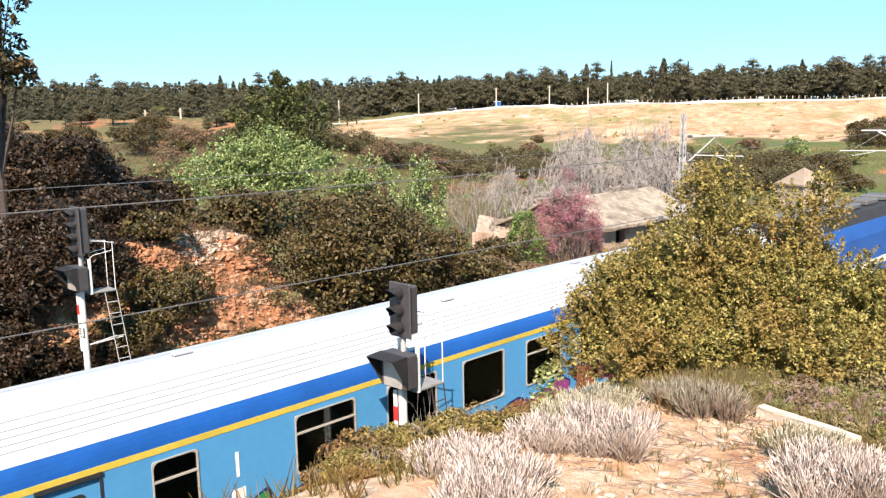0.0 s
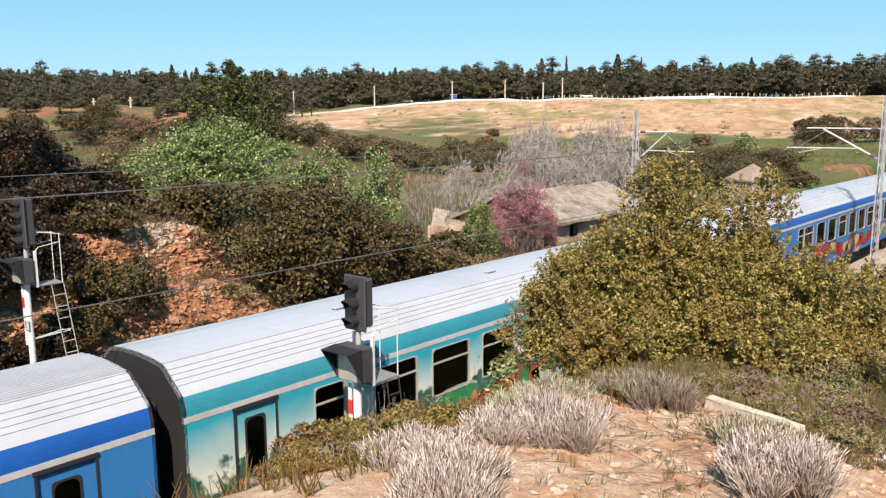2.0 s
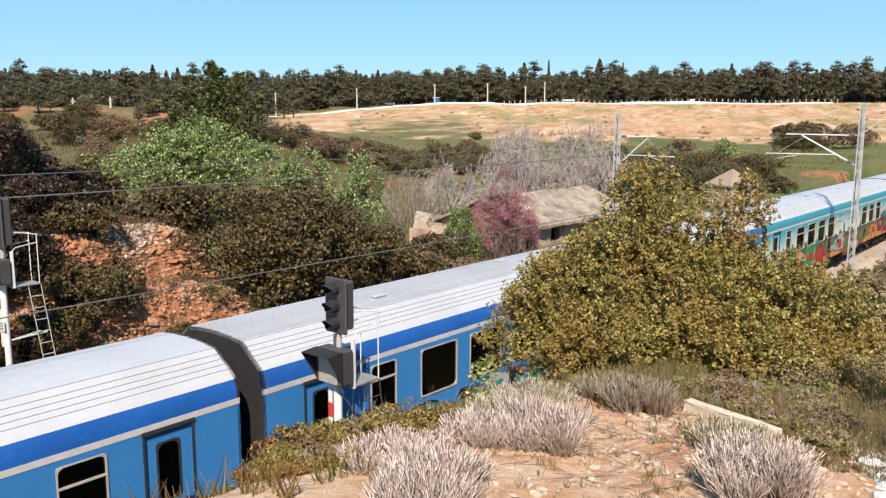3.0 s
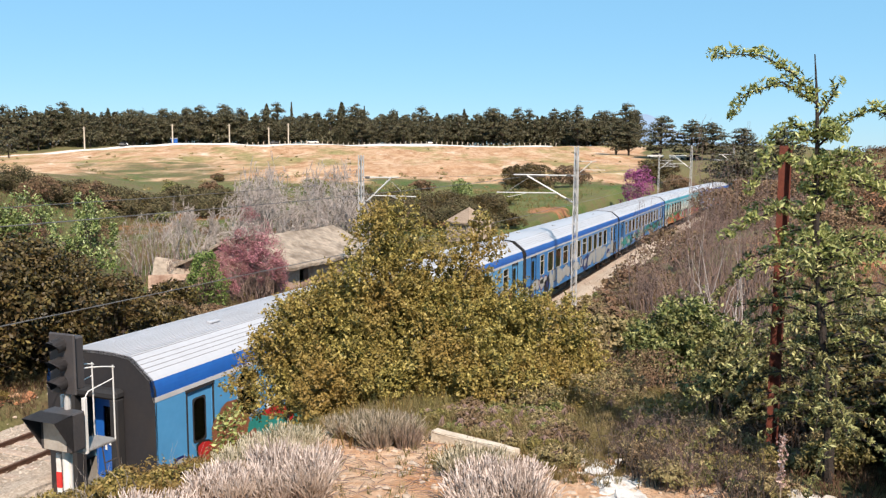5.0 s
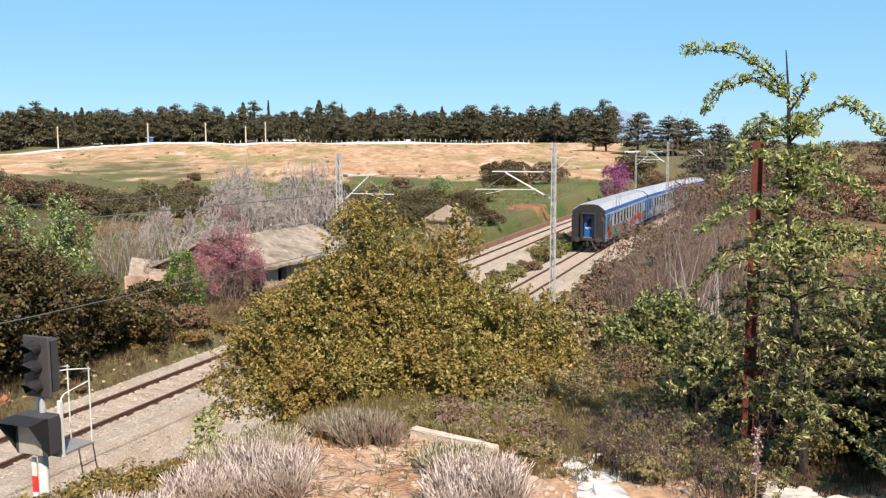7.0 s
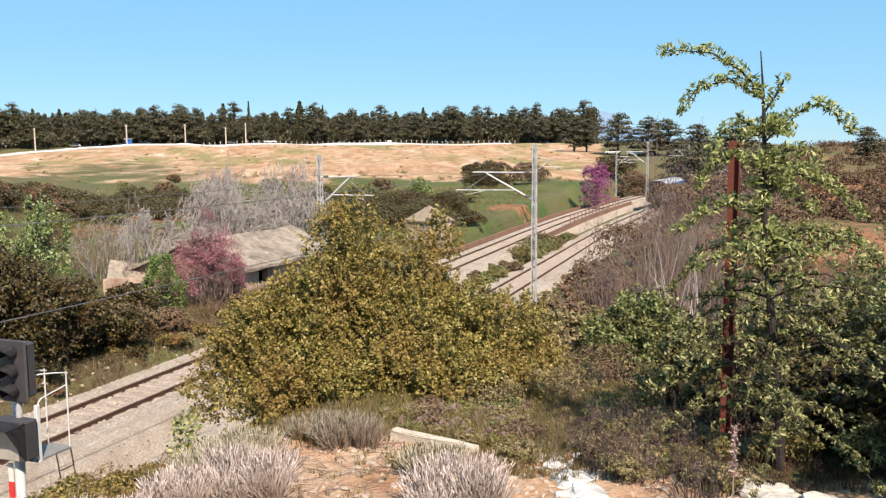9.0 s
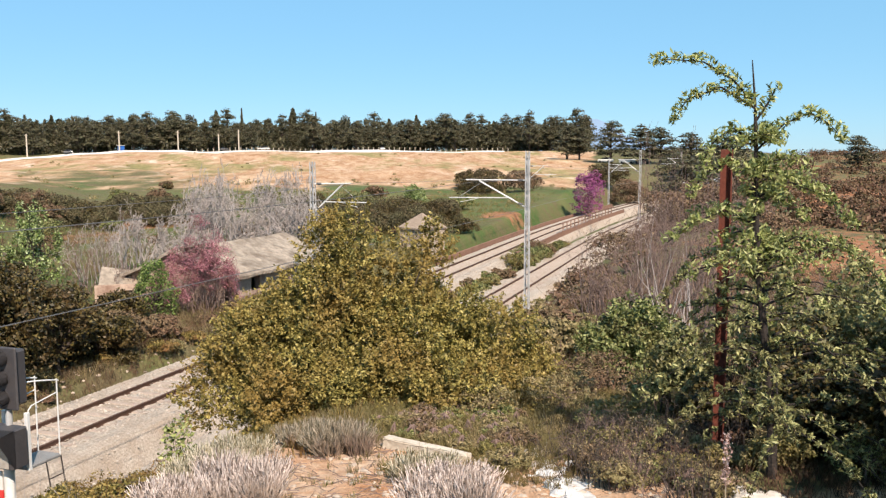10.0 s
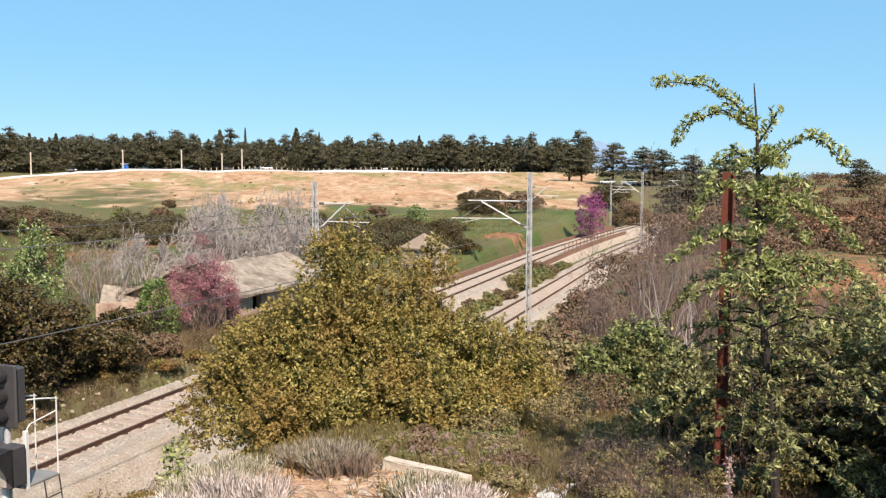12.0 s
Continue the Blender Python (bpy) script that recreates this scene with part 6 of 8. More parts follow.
bare_thicket("bare_brush", 27.0, 0.5, 2.0, 7.2, TWIG_BROWN, "tall leafless brown brush with thin stems", 40, 24, 0.024, 5, 2, 0.6)
RNG = np.random.default_rng(77)
for i, (x, y, half, h, mat) in enumerate(((26, 5.2, 1.2, 1.3, L_BRUSH), (30, 6.4, 1.4, 1.3, L_TUFT), (34, 7.4, 1.2, 1.1, L_BRUSH), (29, 3.2, 1.6, 2.2, L_BRUSH), (35, 5.0, 1.8, 2.0, L_BRUSH), (42, 6.6, 1.8, 1.8, L_BRUSH), (33, 1.0, 2.0, 3.0, L_BRUSH), (44, 2.5, 2.6, 3.4, L_BRUSH),
                                          (52, 5.5, 2.2, 2.6, L_BRUSH), (62, 4.5, 2.8, 3.2, L_BRUSH), (40, -2.0, 2.5, 3.2, L_BRUSH), (55, 0.0, 3.0, 3.6, L_BRUSH), (75, 4.0, 3.0, 3.6, L_BRUSH), (70, -2.0, 3.2, 3.6, L_BRUSH), (20, 5.6, 0.9, 0.9, L_TUFT), (22.5, 4.2, 1.0, 1.2, L_TUFT),
                                          (18.0, 3.6, 1.0, 1.1, L_BRUSH), (15.5, 2.8, 0.9, 1.0, L_TUFT), (16.0, -1.5, 1.2, 1.8, L_BRUSH), (24, -2.2, 1.8, 2.4, L_BRUSH), (90, 2.0, 3.2, 3.6, L_BRUSH), (100, -4.0, 4.0, 4.2, L_BRUSH))):
    if mat is L_BRUSH and h >= 1.8 and x < 72 and (x < 34 or i % 2):
        bare_thicket("bare_brush", x, y, half, float(ground_z(x, y)) + h * 0.85, TWIG_BROWN, "leafless purple-brown brush on the slope by the line", 34, 220 + i, 0.024, 5, 2, 1.05, group="scrub along the near side of the line", dome=0.5)
        continue
    lobed("scrub_bush", x, y, half, float(ground_z(x, y)) + h, mat, "low brown scrub bush on the slope by the line" if mat is L_BRUSH else "grey-green scrub bush on the slope by the line", 3200, 0.032 + 0.0011 * x, 200 + i, "bush", "scrub along the near side of the line", wood=TWIG_BROWN)
SOW = random.Random(63)
LOW = [(8.3, 0.9, 0.5, 0.32), (9.2, 1.6, 0.55, 0.38), (8.6, 2.3, 0.4, 0.35), (9.6, 0.4, 0.6, 0.55), (10.6, 1.4, 0.7, 0.6), (11.0, -0.2, 0.8, 0.9), (8.0, -0.9, 0.5, 0.6), (9.2, -1.4, 0.8, 1.0), (6.5, -1.15, 0.35, 0.4), (12.0, 2.8, 0.7, 0.6)]
while len(LOW) < 74:
    x, y = SOW.uniform(5.7, 11.5), SOW.uniform(-1.8, 2.6)
    if abs(y - (0.52 + 0.36 * (x - 5.09))) > 0.28 and not (y > 1.7 and x < 7.2) and not (x < 6.4 and y < -0.1):
        w = SOW.uniform(0.12, 0.34)
        LOW.append((x, y, w, w * SOW.uniform(0.6, 1.1)))
while len(LOW) < 112:
    x = SOW.uniform(5.5, 7.6)
    y = float(np.interp(x, TRACK_X, TRACK_Y)) - SOW.uniform(0.34, 1.15)
    w = SOW.uniform(0.10, 0.24)
    LOW.append((x, y, w, w * SOW.uniform(0.6, 1.0)))
while len(LOW) < 178:
    x, y = SOW.uniform(6.65, 9.0), SOW.uniform(1.45, 3.0)
    if abs(y - float(np.interp(x, TRACK_X, TRACK_Y))) > 0.22:
        w = SOW.uniform(0.09, 0.20)
        LOW.append((x, y, w, w * SOW.uniform(0.45, 0.9)))
for i, (x, y, half, h) in enumerate(LOW):
    k = (L_DEAD, L_TUFT, L_SHRUB, L_GRASS, L_TUFT, L_DEAD)[i % 6] if y < 0.7 else (L_GRASS, L_TUFT, L_TUFT, L_SHRUB, L_BRUSH)[i % 5]
    lobed("low_brush", x, y, half, float(ground_z(x, y)) + h, k, {"dead_bramble": "low dark brown dead bramble on the slope", "dry_tufts": "low dry tufts of brush on the slope", "brown_brush": "low brown brush on the slope", "hedge_green_leaves": "small green shrub on the slope", "short_green_grass": "low olive-green tuft on the slope"}[k.name],
          int(600 + 3600 * half), 0.012 + 0.0006 * x, 240 + i, "brush", "low brush on the slope", trunk=0.01, slim=0.38, wood=TWIG_BROWN, lobes=5)
for i in range(46):
    x, y = SOW.uniform(6.3, 10.5), SOW.uniform(-1.8, 0.9)
    if i > 15:
        x = SOW.uniform(5.45, 7.4)
        y = float(np.interp(x, TRACK_X, TRACK_Y)) - SOW.uniform(0.28, 1.05)
    bare_thicket("dead_brush", x, y, SOW.uniform(0.2, 0.45), float(ground_z(x, y)) + SOW.uniform(0.25, 0.6), BARK if i % 3 else TWIG_BROWN, "tangle of dark dead twigs on the slope", 16, 280 + i, 0.006, 4, 2, 0.9, "dead brush", "dead brush on the slope")


def thorn_tree():
    """A young thorny tree: one dark stem, arching shoots set with tufts of narrow lime leaves."""
    rng = np.random.default_rng(5)
    foot = Vector((6.52, -0.52, float(ground_z(6.52, -0.52))))
    t = empty("thorn_tree", Matrix.Translation(foot), "young thorny tree with arching shoots of lime-green leaves", "tree")
    P = lambda y, z, x=6.52: np.array([x - foot.x, y - foot.y, z - foot.z])
    bm = bmesh.new()
    stem = [P(-0.52, foot.z - 0.2), P(-0.50, 5.9), P(-0.42, 6.6), P(-0.34, 7.33), P(-0.32, 7.92), P(-0.30, 8.29), P(-0.27, 8.61)]
    for i, (a, b) in enumerate(zip(stem[:-1], stem[1:])):
        add_rod(bm, a, b, 0.042 * (1 - i / 6.6), 0.042 * (1 - (i + 1) / 6.6), 8, False)
    part("stem", bm, BARK_DARK, t)
    shoots = [[P(-0.30, 8.29), P(-0.13, 8.48), P(0.07, 8.61), P(0.31, 8.64), P(0.45, 8.62)], [P(-0.30, 8.26), P(-0.06, 8.42), P(0.18, 8.34), P(0.24, 8.24), P(0.29, 8.14)],
              [P(-0.30, 8.15), P(-0.38, 8.28), P(-0.43, 8.38)], [P(-0.32, 7.95), P(-0.5, 8.14), P(-0.67, 8.22), P(-0.80, 8.14), P(-0.92, 8.0)],
              [P(-0.32, 8.0), P(-0.15, 8.12), P(-0.02, 8.02), P(0.06, 7.86)], [P(-0.33, 7.75), P(-0.12, 7.86), P(0.05, 7.78), P(0.14, 7.6)], [P(-0.33, 7.6), P(-0.55, 7.72), P(-0.8, 7.62), P(-1.0, 7.4)],
              [P(-0.34, 7.4), P(-0.1, 7.5), P(0.12, 7.4), P(0.3, 7.25)], [P(-0.36, 7.2), P(-0.62, 7.32), P(-0.95, 7.25), P(-1.2, 7.0)], [P(-0.38, 7.0), P(-0.12, 7.12), P(0.15, 7.02), P(0.34, 6.8)]]
    top_shoots = len(shoots)
    for k in range(88):
        z = 5.9 + 1.5 * rng.random() ** 1.2 if k < 58 else rng.uniform(6.9, 8.1)
        a = rng.uniform(0, 6.28)
        ln = rng.uniform(0.35, 1.2) * (1.25 - 0.3 * (z - 5.9)) * (0.6 if math.sin(a) > 0.1 else 1.0) * (0.45 if k >= 58 else 1.0)
        c = np.array([math.cos(a), math.sin(a) * 1.2, 0])
        p = P(-0.36 - 0.06 * (7.5 - z), z)
        line, rise = [p], rng.uniform(0.15, 0.5)
        for j in range(4):
            c = c + rng.normal(size=3) * 0.28
            c[2] = 0
            p = p + c / (np.linalg.norm(c) + 1e-6) * ln * 0.3 + np.array([0, 0, ln * 0.3 * rise])
            rise -= rng.uniform(0.15, 0.5)
            line.append(p)
        shoots.append(line)
    pts, nor, kind = [], [], []
    for i, line in enumerate(shoots):
        bm = bmesh.new()
        for j, (a, b) in enumerate(zip(line[:-1], line[1:])):
            add_rod(bm, a, b, 0.010 * (1 - 0.2 * j), 0.010 * (1 - 0.2 * (j + 1)), 5, False)
            n = int(np.linalg.norm(b - a) / (0.042 if i < top_shoots or i >= top_shoots + 58 else 0.075))
            for q in range(max(n, 1)):
                p = a + (b - a) * (q + rng.random()) / max(n, 1)
                m = rng.integers(20, 34)
                d = unit(m, rng) * 0.7 + (b - a) / (np.linalg.norm(b - a) + 1e-6) * 0.3 + np.array([0, 0, 0.35])
                pts.append(p + d * rng.uniform(0.025, 0.05) * (1.7 if 7.0 < p[2] + foot.z < 8.12 else 1.4 if p[2] + foot.z > 8.12 else 1.0)), nor.append(unit(m, rng)), kind.append(np.full(m, p[2] > 7.0 - foot.z + 0.2 * rng.normal()))
        part("shoot", bm, BARK_DARK, t)
    pts, nor, kind = np.concatenate(pts), np.concatenate(nor), np.concatenate(kind)
    for name, pick, mat in (("young_leaf_tuft", kind, L_LIME), ("leaf_tuft", ~kind, L_THORN)):
        leaves = new(name, leaf_mesh(name, pts[pick], nor[pick], 0.025 if mat is L_LIME else 0.022, mat, rng, 0.30))
        leaves.parent = t
        tagged(leaves, kind="stuff")
    return t


thorn_tree()
# The last three are added unseen past the right edge, to shade this corner.
for i, (x, y, half, top) in enumerate(((7.0, -1.05, 0.45, 6.15), (6.6, -1.5, 0.5, 6.3), (7.7, -0.75, 0.5, 6.05), (6.9, -1.9, 0.6, 6.5), (8.3, -0.1, 0.5, 5.7), (8.4, -1.25, 0.8, 6.3), (9.6, -1.9, 1.0, 6.6), (7.6, -1.9, 0.7, 6.5), (10.2, -0.7, 0.7, 5.9), (6.0, -2.05, 0.75, 7.5), (6.9, -2.45, 0.8, 7.6), (5.3, -1.95, 0.6, 7.2))):
    lobed("dark_bush", x, y, half, top, L_DARK, "dark evergreen bush at the thorn tree, some added out of view to shade it", 5000, 0.026, 320 + i, "bush", "dark bushes under the thorn tree")
for i, (x, y, half, top) in enumerate(((8.6, -1.5, 0.8, 6.7), (9.5, -0.6, 0.7, 6.45), (7.6, -1.6, 0.6, 6.8), (10.5, -1.8, 1.0, 6.4), (8.9, 0.2, 0.45, 5.9))):
    bare_thicket("leafy_brush", x, y, half, top, BARK_DARK, "open brush with dull green leaves behind the thorn tree", 18, 300 + i, 0.014, 5, 2, 0.6, "bush", "brush behind the thorn tree", leaf=L_THORN, leaves=4800, size=0.026)


def asphodel(x, y, h, seed):
    rng = np.random.default_rng(seed)
    z = float(ground_z(x, y))
    t = empty("asphodel", pose(x, y, z), "pale pink flower spike above the white rock", "flower")
    bm = bmesh.new()
    add_rod(bm, (0, 0, -0.02), (0.01, 0, h), 0.006, 0.003, 6)
    part("stalk", bm, L_SAGE, t)
    p = np.stack([rng.normal(size=260) * 0.014, rng.normal(size=260) * 0.014, rng.uniform(h * 0.35, h, 260)], -1)
    f = new("flower_spike", leaf_mesh("flower_spike", p, unit(260, rng), 0.010, BLOSSOM, rng, 0.6))
    f.parent = t


BLOSSOM = leafy("pale_pink_blossom", (0.55, 0.36, 0.33), (0.70, 0.52, 0.48), (0.80, 0.70, 0.66), None, 0, 0.3)
asphodel(5.55, -0.17, 0.55, 1)

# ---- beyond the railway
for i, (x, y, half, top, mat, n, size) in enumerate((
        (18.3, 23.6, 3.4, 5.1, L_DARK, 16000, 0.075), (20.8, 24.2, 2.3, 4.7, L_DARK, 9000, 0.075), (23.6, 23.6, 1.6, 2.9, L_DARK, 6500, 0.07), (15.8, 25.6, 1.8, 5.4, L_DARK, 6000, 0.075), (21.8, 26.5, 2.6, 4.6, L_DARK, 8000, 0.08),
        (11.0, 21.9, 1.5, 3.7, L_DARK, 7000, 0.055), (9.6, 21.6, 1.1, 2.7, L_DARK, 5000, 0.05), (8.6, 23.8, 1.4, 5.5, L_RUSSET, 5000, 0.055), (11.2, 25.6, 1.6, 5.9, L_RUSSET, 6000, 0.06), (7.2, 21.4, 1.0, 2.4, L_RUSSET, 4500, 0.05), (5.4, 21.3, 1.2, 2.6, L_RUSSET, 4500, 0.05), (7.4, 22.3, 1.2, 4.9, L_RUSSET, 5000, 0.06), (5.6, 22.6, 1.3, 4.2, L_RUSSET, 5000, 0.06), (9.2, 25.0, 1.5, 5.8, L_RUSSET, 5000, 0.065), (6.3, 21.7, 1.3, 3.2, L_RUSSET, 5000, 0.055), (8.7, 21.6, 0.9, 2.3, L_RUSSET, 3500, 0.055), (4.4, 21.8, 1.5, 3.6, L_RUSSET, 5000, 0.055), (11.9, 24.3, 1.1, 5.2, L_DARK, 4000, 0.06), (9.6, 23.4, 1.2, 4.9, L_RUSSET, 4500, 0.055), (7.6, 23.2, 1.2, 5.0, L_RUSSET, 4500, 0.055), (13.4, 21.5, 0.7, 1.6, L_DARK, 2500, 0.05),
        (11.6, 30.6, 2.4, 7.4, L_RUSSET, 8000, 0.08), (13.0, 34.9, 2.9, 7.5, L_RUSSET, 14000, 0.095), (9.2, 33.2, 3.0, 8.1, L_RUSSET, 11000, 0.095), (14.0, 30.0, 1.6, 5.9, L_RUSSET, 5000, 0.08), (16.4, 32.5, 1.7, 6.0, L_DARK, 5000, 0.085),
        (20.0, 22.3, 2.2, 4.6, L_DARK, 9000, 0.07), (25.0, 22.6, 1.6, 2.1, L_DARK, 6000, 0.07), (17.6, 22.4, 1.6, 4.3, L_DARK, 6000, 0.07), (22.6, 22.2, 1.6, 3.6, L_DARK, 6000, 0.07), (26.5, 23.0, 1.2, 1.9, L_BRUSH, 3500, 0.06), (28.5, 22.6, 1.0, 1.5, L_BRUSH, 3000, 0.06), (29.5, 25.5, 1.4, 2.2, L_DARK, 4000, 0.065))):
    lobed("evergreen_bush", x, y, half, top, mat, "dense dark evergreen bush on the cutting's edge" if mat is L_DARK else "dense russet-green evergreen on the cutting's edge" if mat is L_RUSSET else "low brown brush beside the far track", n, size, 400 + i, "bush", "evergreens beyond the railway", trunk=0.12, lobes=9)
shoot_bush("flowering_tree", 24.8, 38.6, 2.0, 0, [(0, 0, 3.0, 2.2, 2.2, 1.0), (-1.6, 1.2, 3.5, 1.4, 1.3, 0.75), (-0.2, 0.2, 4.3, 1.3, 1.2, 0.6), (1.4, -0.9, 4.0, 1.5, 1.3, 0.8), (2.3, -1.7, 2.9, 1.3, 1.2, 0.75), (-2.5, 1.9, 2.3, 1.3, 1.2, 0.65), (0.9, -0.6, 4.9, 0.7, 0.7, 0.35), (-0.9, -0.7, 2.2, 1.4, 1.2, 0.65), (2.8, -2.0, 3.7, 0.7, 0.7, 0.4)],
           1700, 17, 0.62, 0.08, 0.068, L_FRESH, "fresh light green tree flecked with white blossom", "tree", 430, 0.14, "fresh green trees", lift=0.12, core=0.04, slim=0.6, flat=0.35, clump=0.62)
for i, (x, y, half, top, n) in enumerate(((33.0, 33.6, 1.2, 5.7, 3600), (28.6, 34.0, 2.0, 5.2, 5000), (30.4, 31.6, 1.5, 4.6, 3600))):
    bare_thicket("flowering_tree", x, y, half, top, BARK, "small fresh green tree flecked with white blossom", 7, 431 + i, 0.05, 5, 3, 0.65, "tree", "fresh green trees", leaf=L_FRESH, leaves=n, size=0.07, dome=0.4)
def plume_tree(x, y, leaders, shoots, mat, label, seed):
    """A conifer of several upright leaders, each set with rising feathery sprays. leaders: (dx, dy, top, reach)."""
    rng = np.random.default_rng(seed)
    z = float(ground_z(x, y))
    t = empty("juniper", pose(x, y, z), label, "tree")
    P, N = [], []
    bm = bmesh.new()
    for dx, dy, top, reach in leaders:
        h = top - z
        add_rod(bm, (dx * 0.3, dy * 0.3, -0.4), (dx, dy, h * 0.96), 0.16, 0.03, 6)
        m = int(shoots * h * reach)
        f = rng.random(m) ** 1.25
        a = rng.uniform(0, 6.28, m)
        r = reach * (1 - f) ** 0.8 * (0.65 + 0.35 * np.sin(3 * a + 7 * f))
        axis_at = np.stack([dx * (0.3 + 0.7 * f), dy * (0.3 + 0.7 * f), h * (0.06 + 0.90 * f)], -1)
        c = axis_at + np.stack([np.cos(a) * r * 0.45, np.sin(a) * r * 0.45, r * 0], -1)
        way = np.stack([np.cos(a), np.sin(a), 0.75 + 0.9 * f], -1) + rng.normal(size=(m, 3)) * 0.2
        way /= np.linalg.norm(way, axis=1)[:, None]
        p, n = sprays(c, way, 0.35 + r * 0.75, 14, 0.09, rng)
        P.append(p), N.append(n)
    tagged(part("trunk", bm, BARK_DARK, t), kind="stuff")
    ob = new("crown", leaf_mesh("crown", np.concatenate(P), np.concatenate(N), 0.12, mat, rng, 0.45))
    ob.parent = t
    return t


plume_tree(41.0, 59.2, ((0, 0, 12.6, 3.4), (-1.7, 1.3, 11.2, 3.0), (1.9, -1.5, 11.6, 3.2), (0.8, -0.5, 12.2, 2.4), (-3.2, 2.3, 9.6, 2.8), (3.3, -2.5, 10.0, 3.0), (-0.6, -0.8, 10.5, 3.0)), 13, L_JUNIPER, "tall ragged dark green juniper with pointed tips", 480)
lobed("young_conifer", 31.4, 24.9, 1.0, 3.45, L_CONIFER, "slim bright green young conifer by the ruin", 4500, 0.05, 440, "tree", lobes=8, depth=1.0, tuft=0.22)
bare_thicket("judas_tree", 34.4, 24.7, 2.0, 3.75, TWIG_BROWN, "Judas tree in faded pink blossom by the ruin", 26, 441, 0.04, 6, 2, 0.8, "tree", leaf=L_PINK, leaves=24000, size=0.034, dome=0.42)
bare_thicket("bare_brush", 34.1, 24.1, 1.5, 2.3, TWIG_BROWN, "tangled leafless brown stems under the Judas tree", 30, 443, 0.03, 5, 2, 0.9)
lobed("judas_tree", 113.8, 17.2, 2.3, 6.8, L_MAGENTA, "Judas tree in bright magenta blossom beside the line", 5000, 0.11, 442, "tree", lobes=9, shell=0.8, wood=TWIG_BROWN, trunk=0.1)
for i, (x, y, half, top) in enumerate(((52.0, 30.2, 3.8, 6.6), (46.6, 32.0, 3.6, 5.9), (49.4, 33.8, 3.4, 6.3), (55.8, 31.2, 3.0, 5.8), (53.8, 35.1, 3.0, 5.7), (43.6, 35.2, 2.6, 4.5), (58.6, 34.2, 2.6, 4.8), (47.6, 29.6, 2.4, 4.3), (51.5, 27.6, 2.2, 4.2), (44.0, 31.5, 2.2, 3.9))):
    bare_thicket("bare_fig", x, y, half, top, TWIG, "thicket of leafless silver-grey branches", 15, 450 + i, 0.10, 5, 3, 0.85, "bare tree", "bare thicket behind the ruin", thin=0.016, dome=0.5)
for i, (x, y, half, top) in enumerate(((38.6, 34.8, 2.0, 4.2), (36.4, 33.0, 1.8, 3.4), (41.0, 34.4, 2.0, 4.4), (35.6, 30.0, 1.4, 2.6), (40.0, 30.6, 1.6, 3.0), (34.0, 27.6, 1.0, 1.9))):
    bare_thicket("bare_brush", x, y, half, top, TWIG_BROWN if i % 2 else TWIG, "thin leafless pinkish-brown brush behind the ruin", 26, 460 + i, 0.03, 5, 2, 0.75, thin=0.007)
for i, (x, y, half, top) in enumerate(((42.0, 23.4, 1.4, 1.9), (44.5, 23.2, 1.2, 2.1), (37.5, 23.0, 1.0, 1.2))):
    bare_thicket("bare_brush", x, y, half, top, TWIG_BROWN, "leafless brown brush against the ruin's wall", 20, 470 + i, 0.02, 5, 2, 0.7)

# bushes of the valley: place, half width, height
VALLEY = [(65.3, 30.4, 1.8, 1.9, L_BRUSH), (70.7, 25.6, 1.8, 1.8, L_BRUSH), (67.0, 24.6, 1.2, 1.5, L_SHRUB), (94.6, 36.0, 1.5, 3.2, L_FRESH), (82.2, 38.6, 2.4, 2.8, L_SHRUB), (78.5, 38.0, 2.2, 2.6, L_DARK), (79.0, 30.6, 2.2, 2.3, L_DARK), (84.0, 32.0, 1.8, 2.2, L_SHRUB), (75.4, 34.5, 1.8, 1.9, L_BRUSH),
          (131, 36.2, 3.6, 3.6, L_DARK), (126, 36.8, 3.2, 3.0, L_DARK), (130, 30.6, 3.2, 3.3, L_BRUSH), (136, 41, 3.0, 2.8, L_DARK), (55.4, 62.0, 2.2, 2.5, L_BRUSH), (58.6, 63.6, 1.9, 2.2, L_DARK), (66.0, 67.0, 2.2, 2.7, L_BRUSH), (70.0, 67.4, 1.8, 2.4, L_SHRUB), (64.0, 58.6, 1.9, 2.4, L_DARK), (61.0, 59.8, 1.5, 1.9, L_BRUSH),
          (80.3, 68.2, 1.7, 2.8, L_SHRUB), (122, 93.6, 1.3, 1.1, L_BRUSH), (115, 88, 1.0, 0.9, L_DARK), (52, 52, 1.6, 1.7, L_SHRUB), (47, 47, 1.5, 1.6, L_BRUSH), (43, 50, 1.6, 1.9, L_BRUSH), (38, 46, 1.8, 2.0, L_SHRUB), (95, 30, 1.6, 1.9, L_SHRUB), (149, 15.5, 4.4, 5.0, L_BRUSH), (155, 20, 4.0, 4.6, L_DARK),
          (17, 44, 1.8, 2.0, L_BRUSH), (20, 47, 1.7, 1.8, L_SHRUB), (31, 60, 2.4, 2.6, L_BRUSH), (36, 74, 2.6, 2.8, L_DARK), (25, 66, 2.4, 2.8, L_DARK), (18, 60, 2.6, 3.0, L_BRUSH), (45, 82, 2.6, 2.4, L_BRUSH), (62, 86, 2.4, 2.0, L_BRUSH), (90, 70, 2.0, 2.0, L_BRUSH), (100, 60, 2.0, 1.9, L_SHRUB),
          (110, 48, 1.8, 1.8, L_BRUSH), (40, 100, 3.2, 3.0, L_DARK), (55, 110, 3.2, 3.2, L_DARK), (30, 95, 3.4, 3.2, L_BRUSH), (50, 75, 2.2, 2.2, L_DARK), (28, 52, 1.8, 1.8, L_BRUSH), (34, 54, 1.6, 1.7, L_SHRUB)]
BELT = random.Random(52)
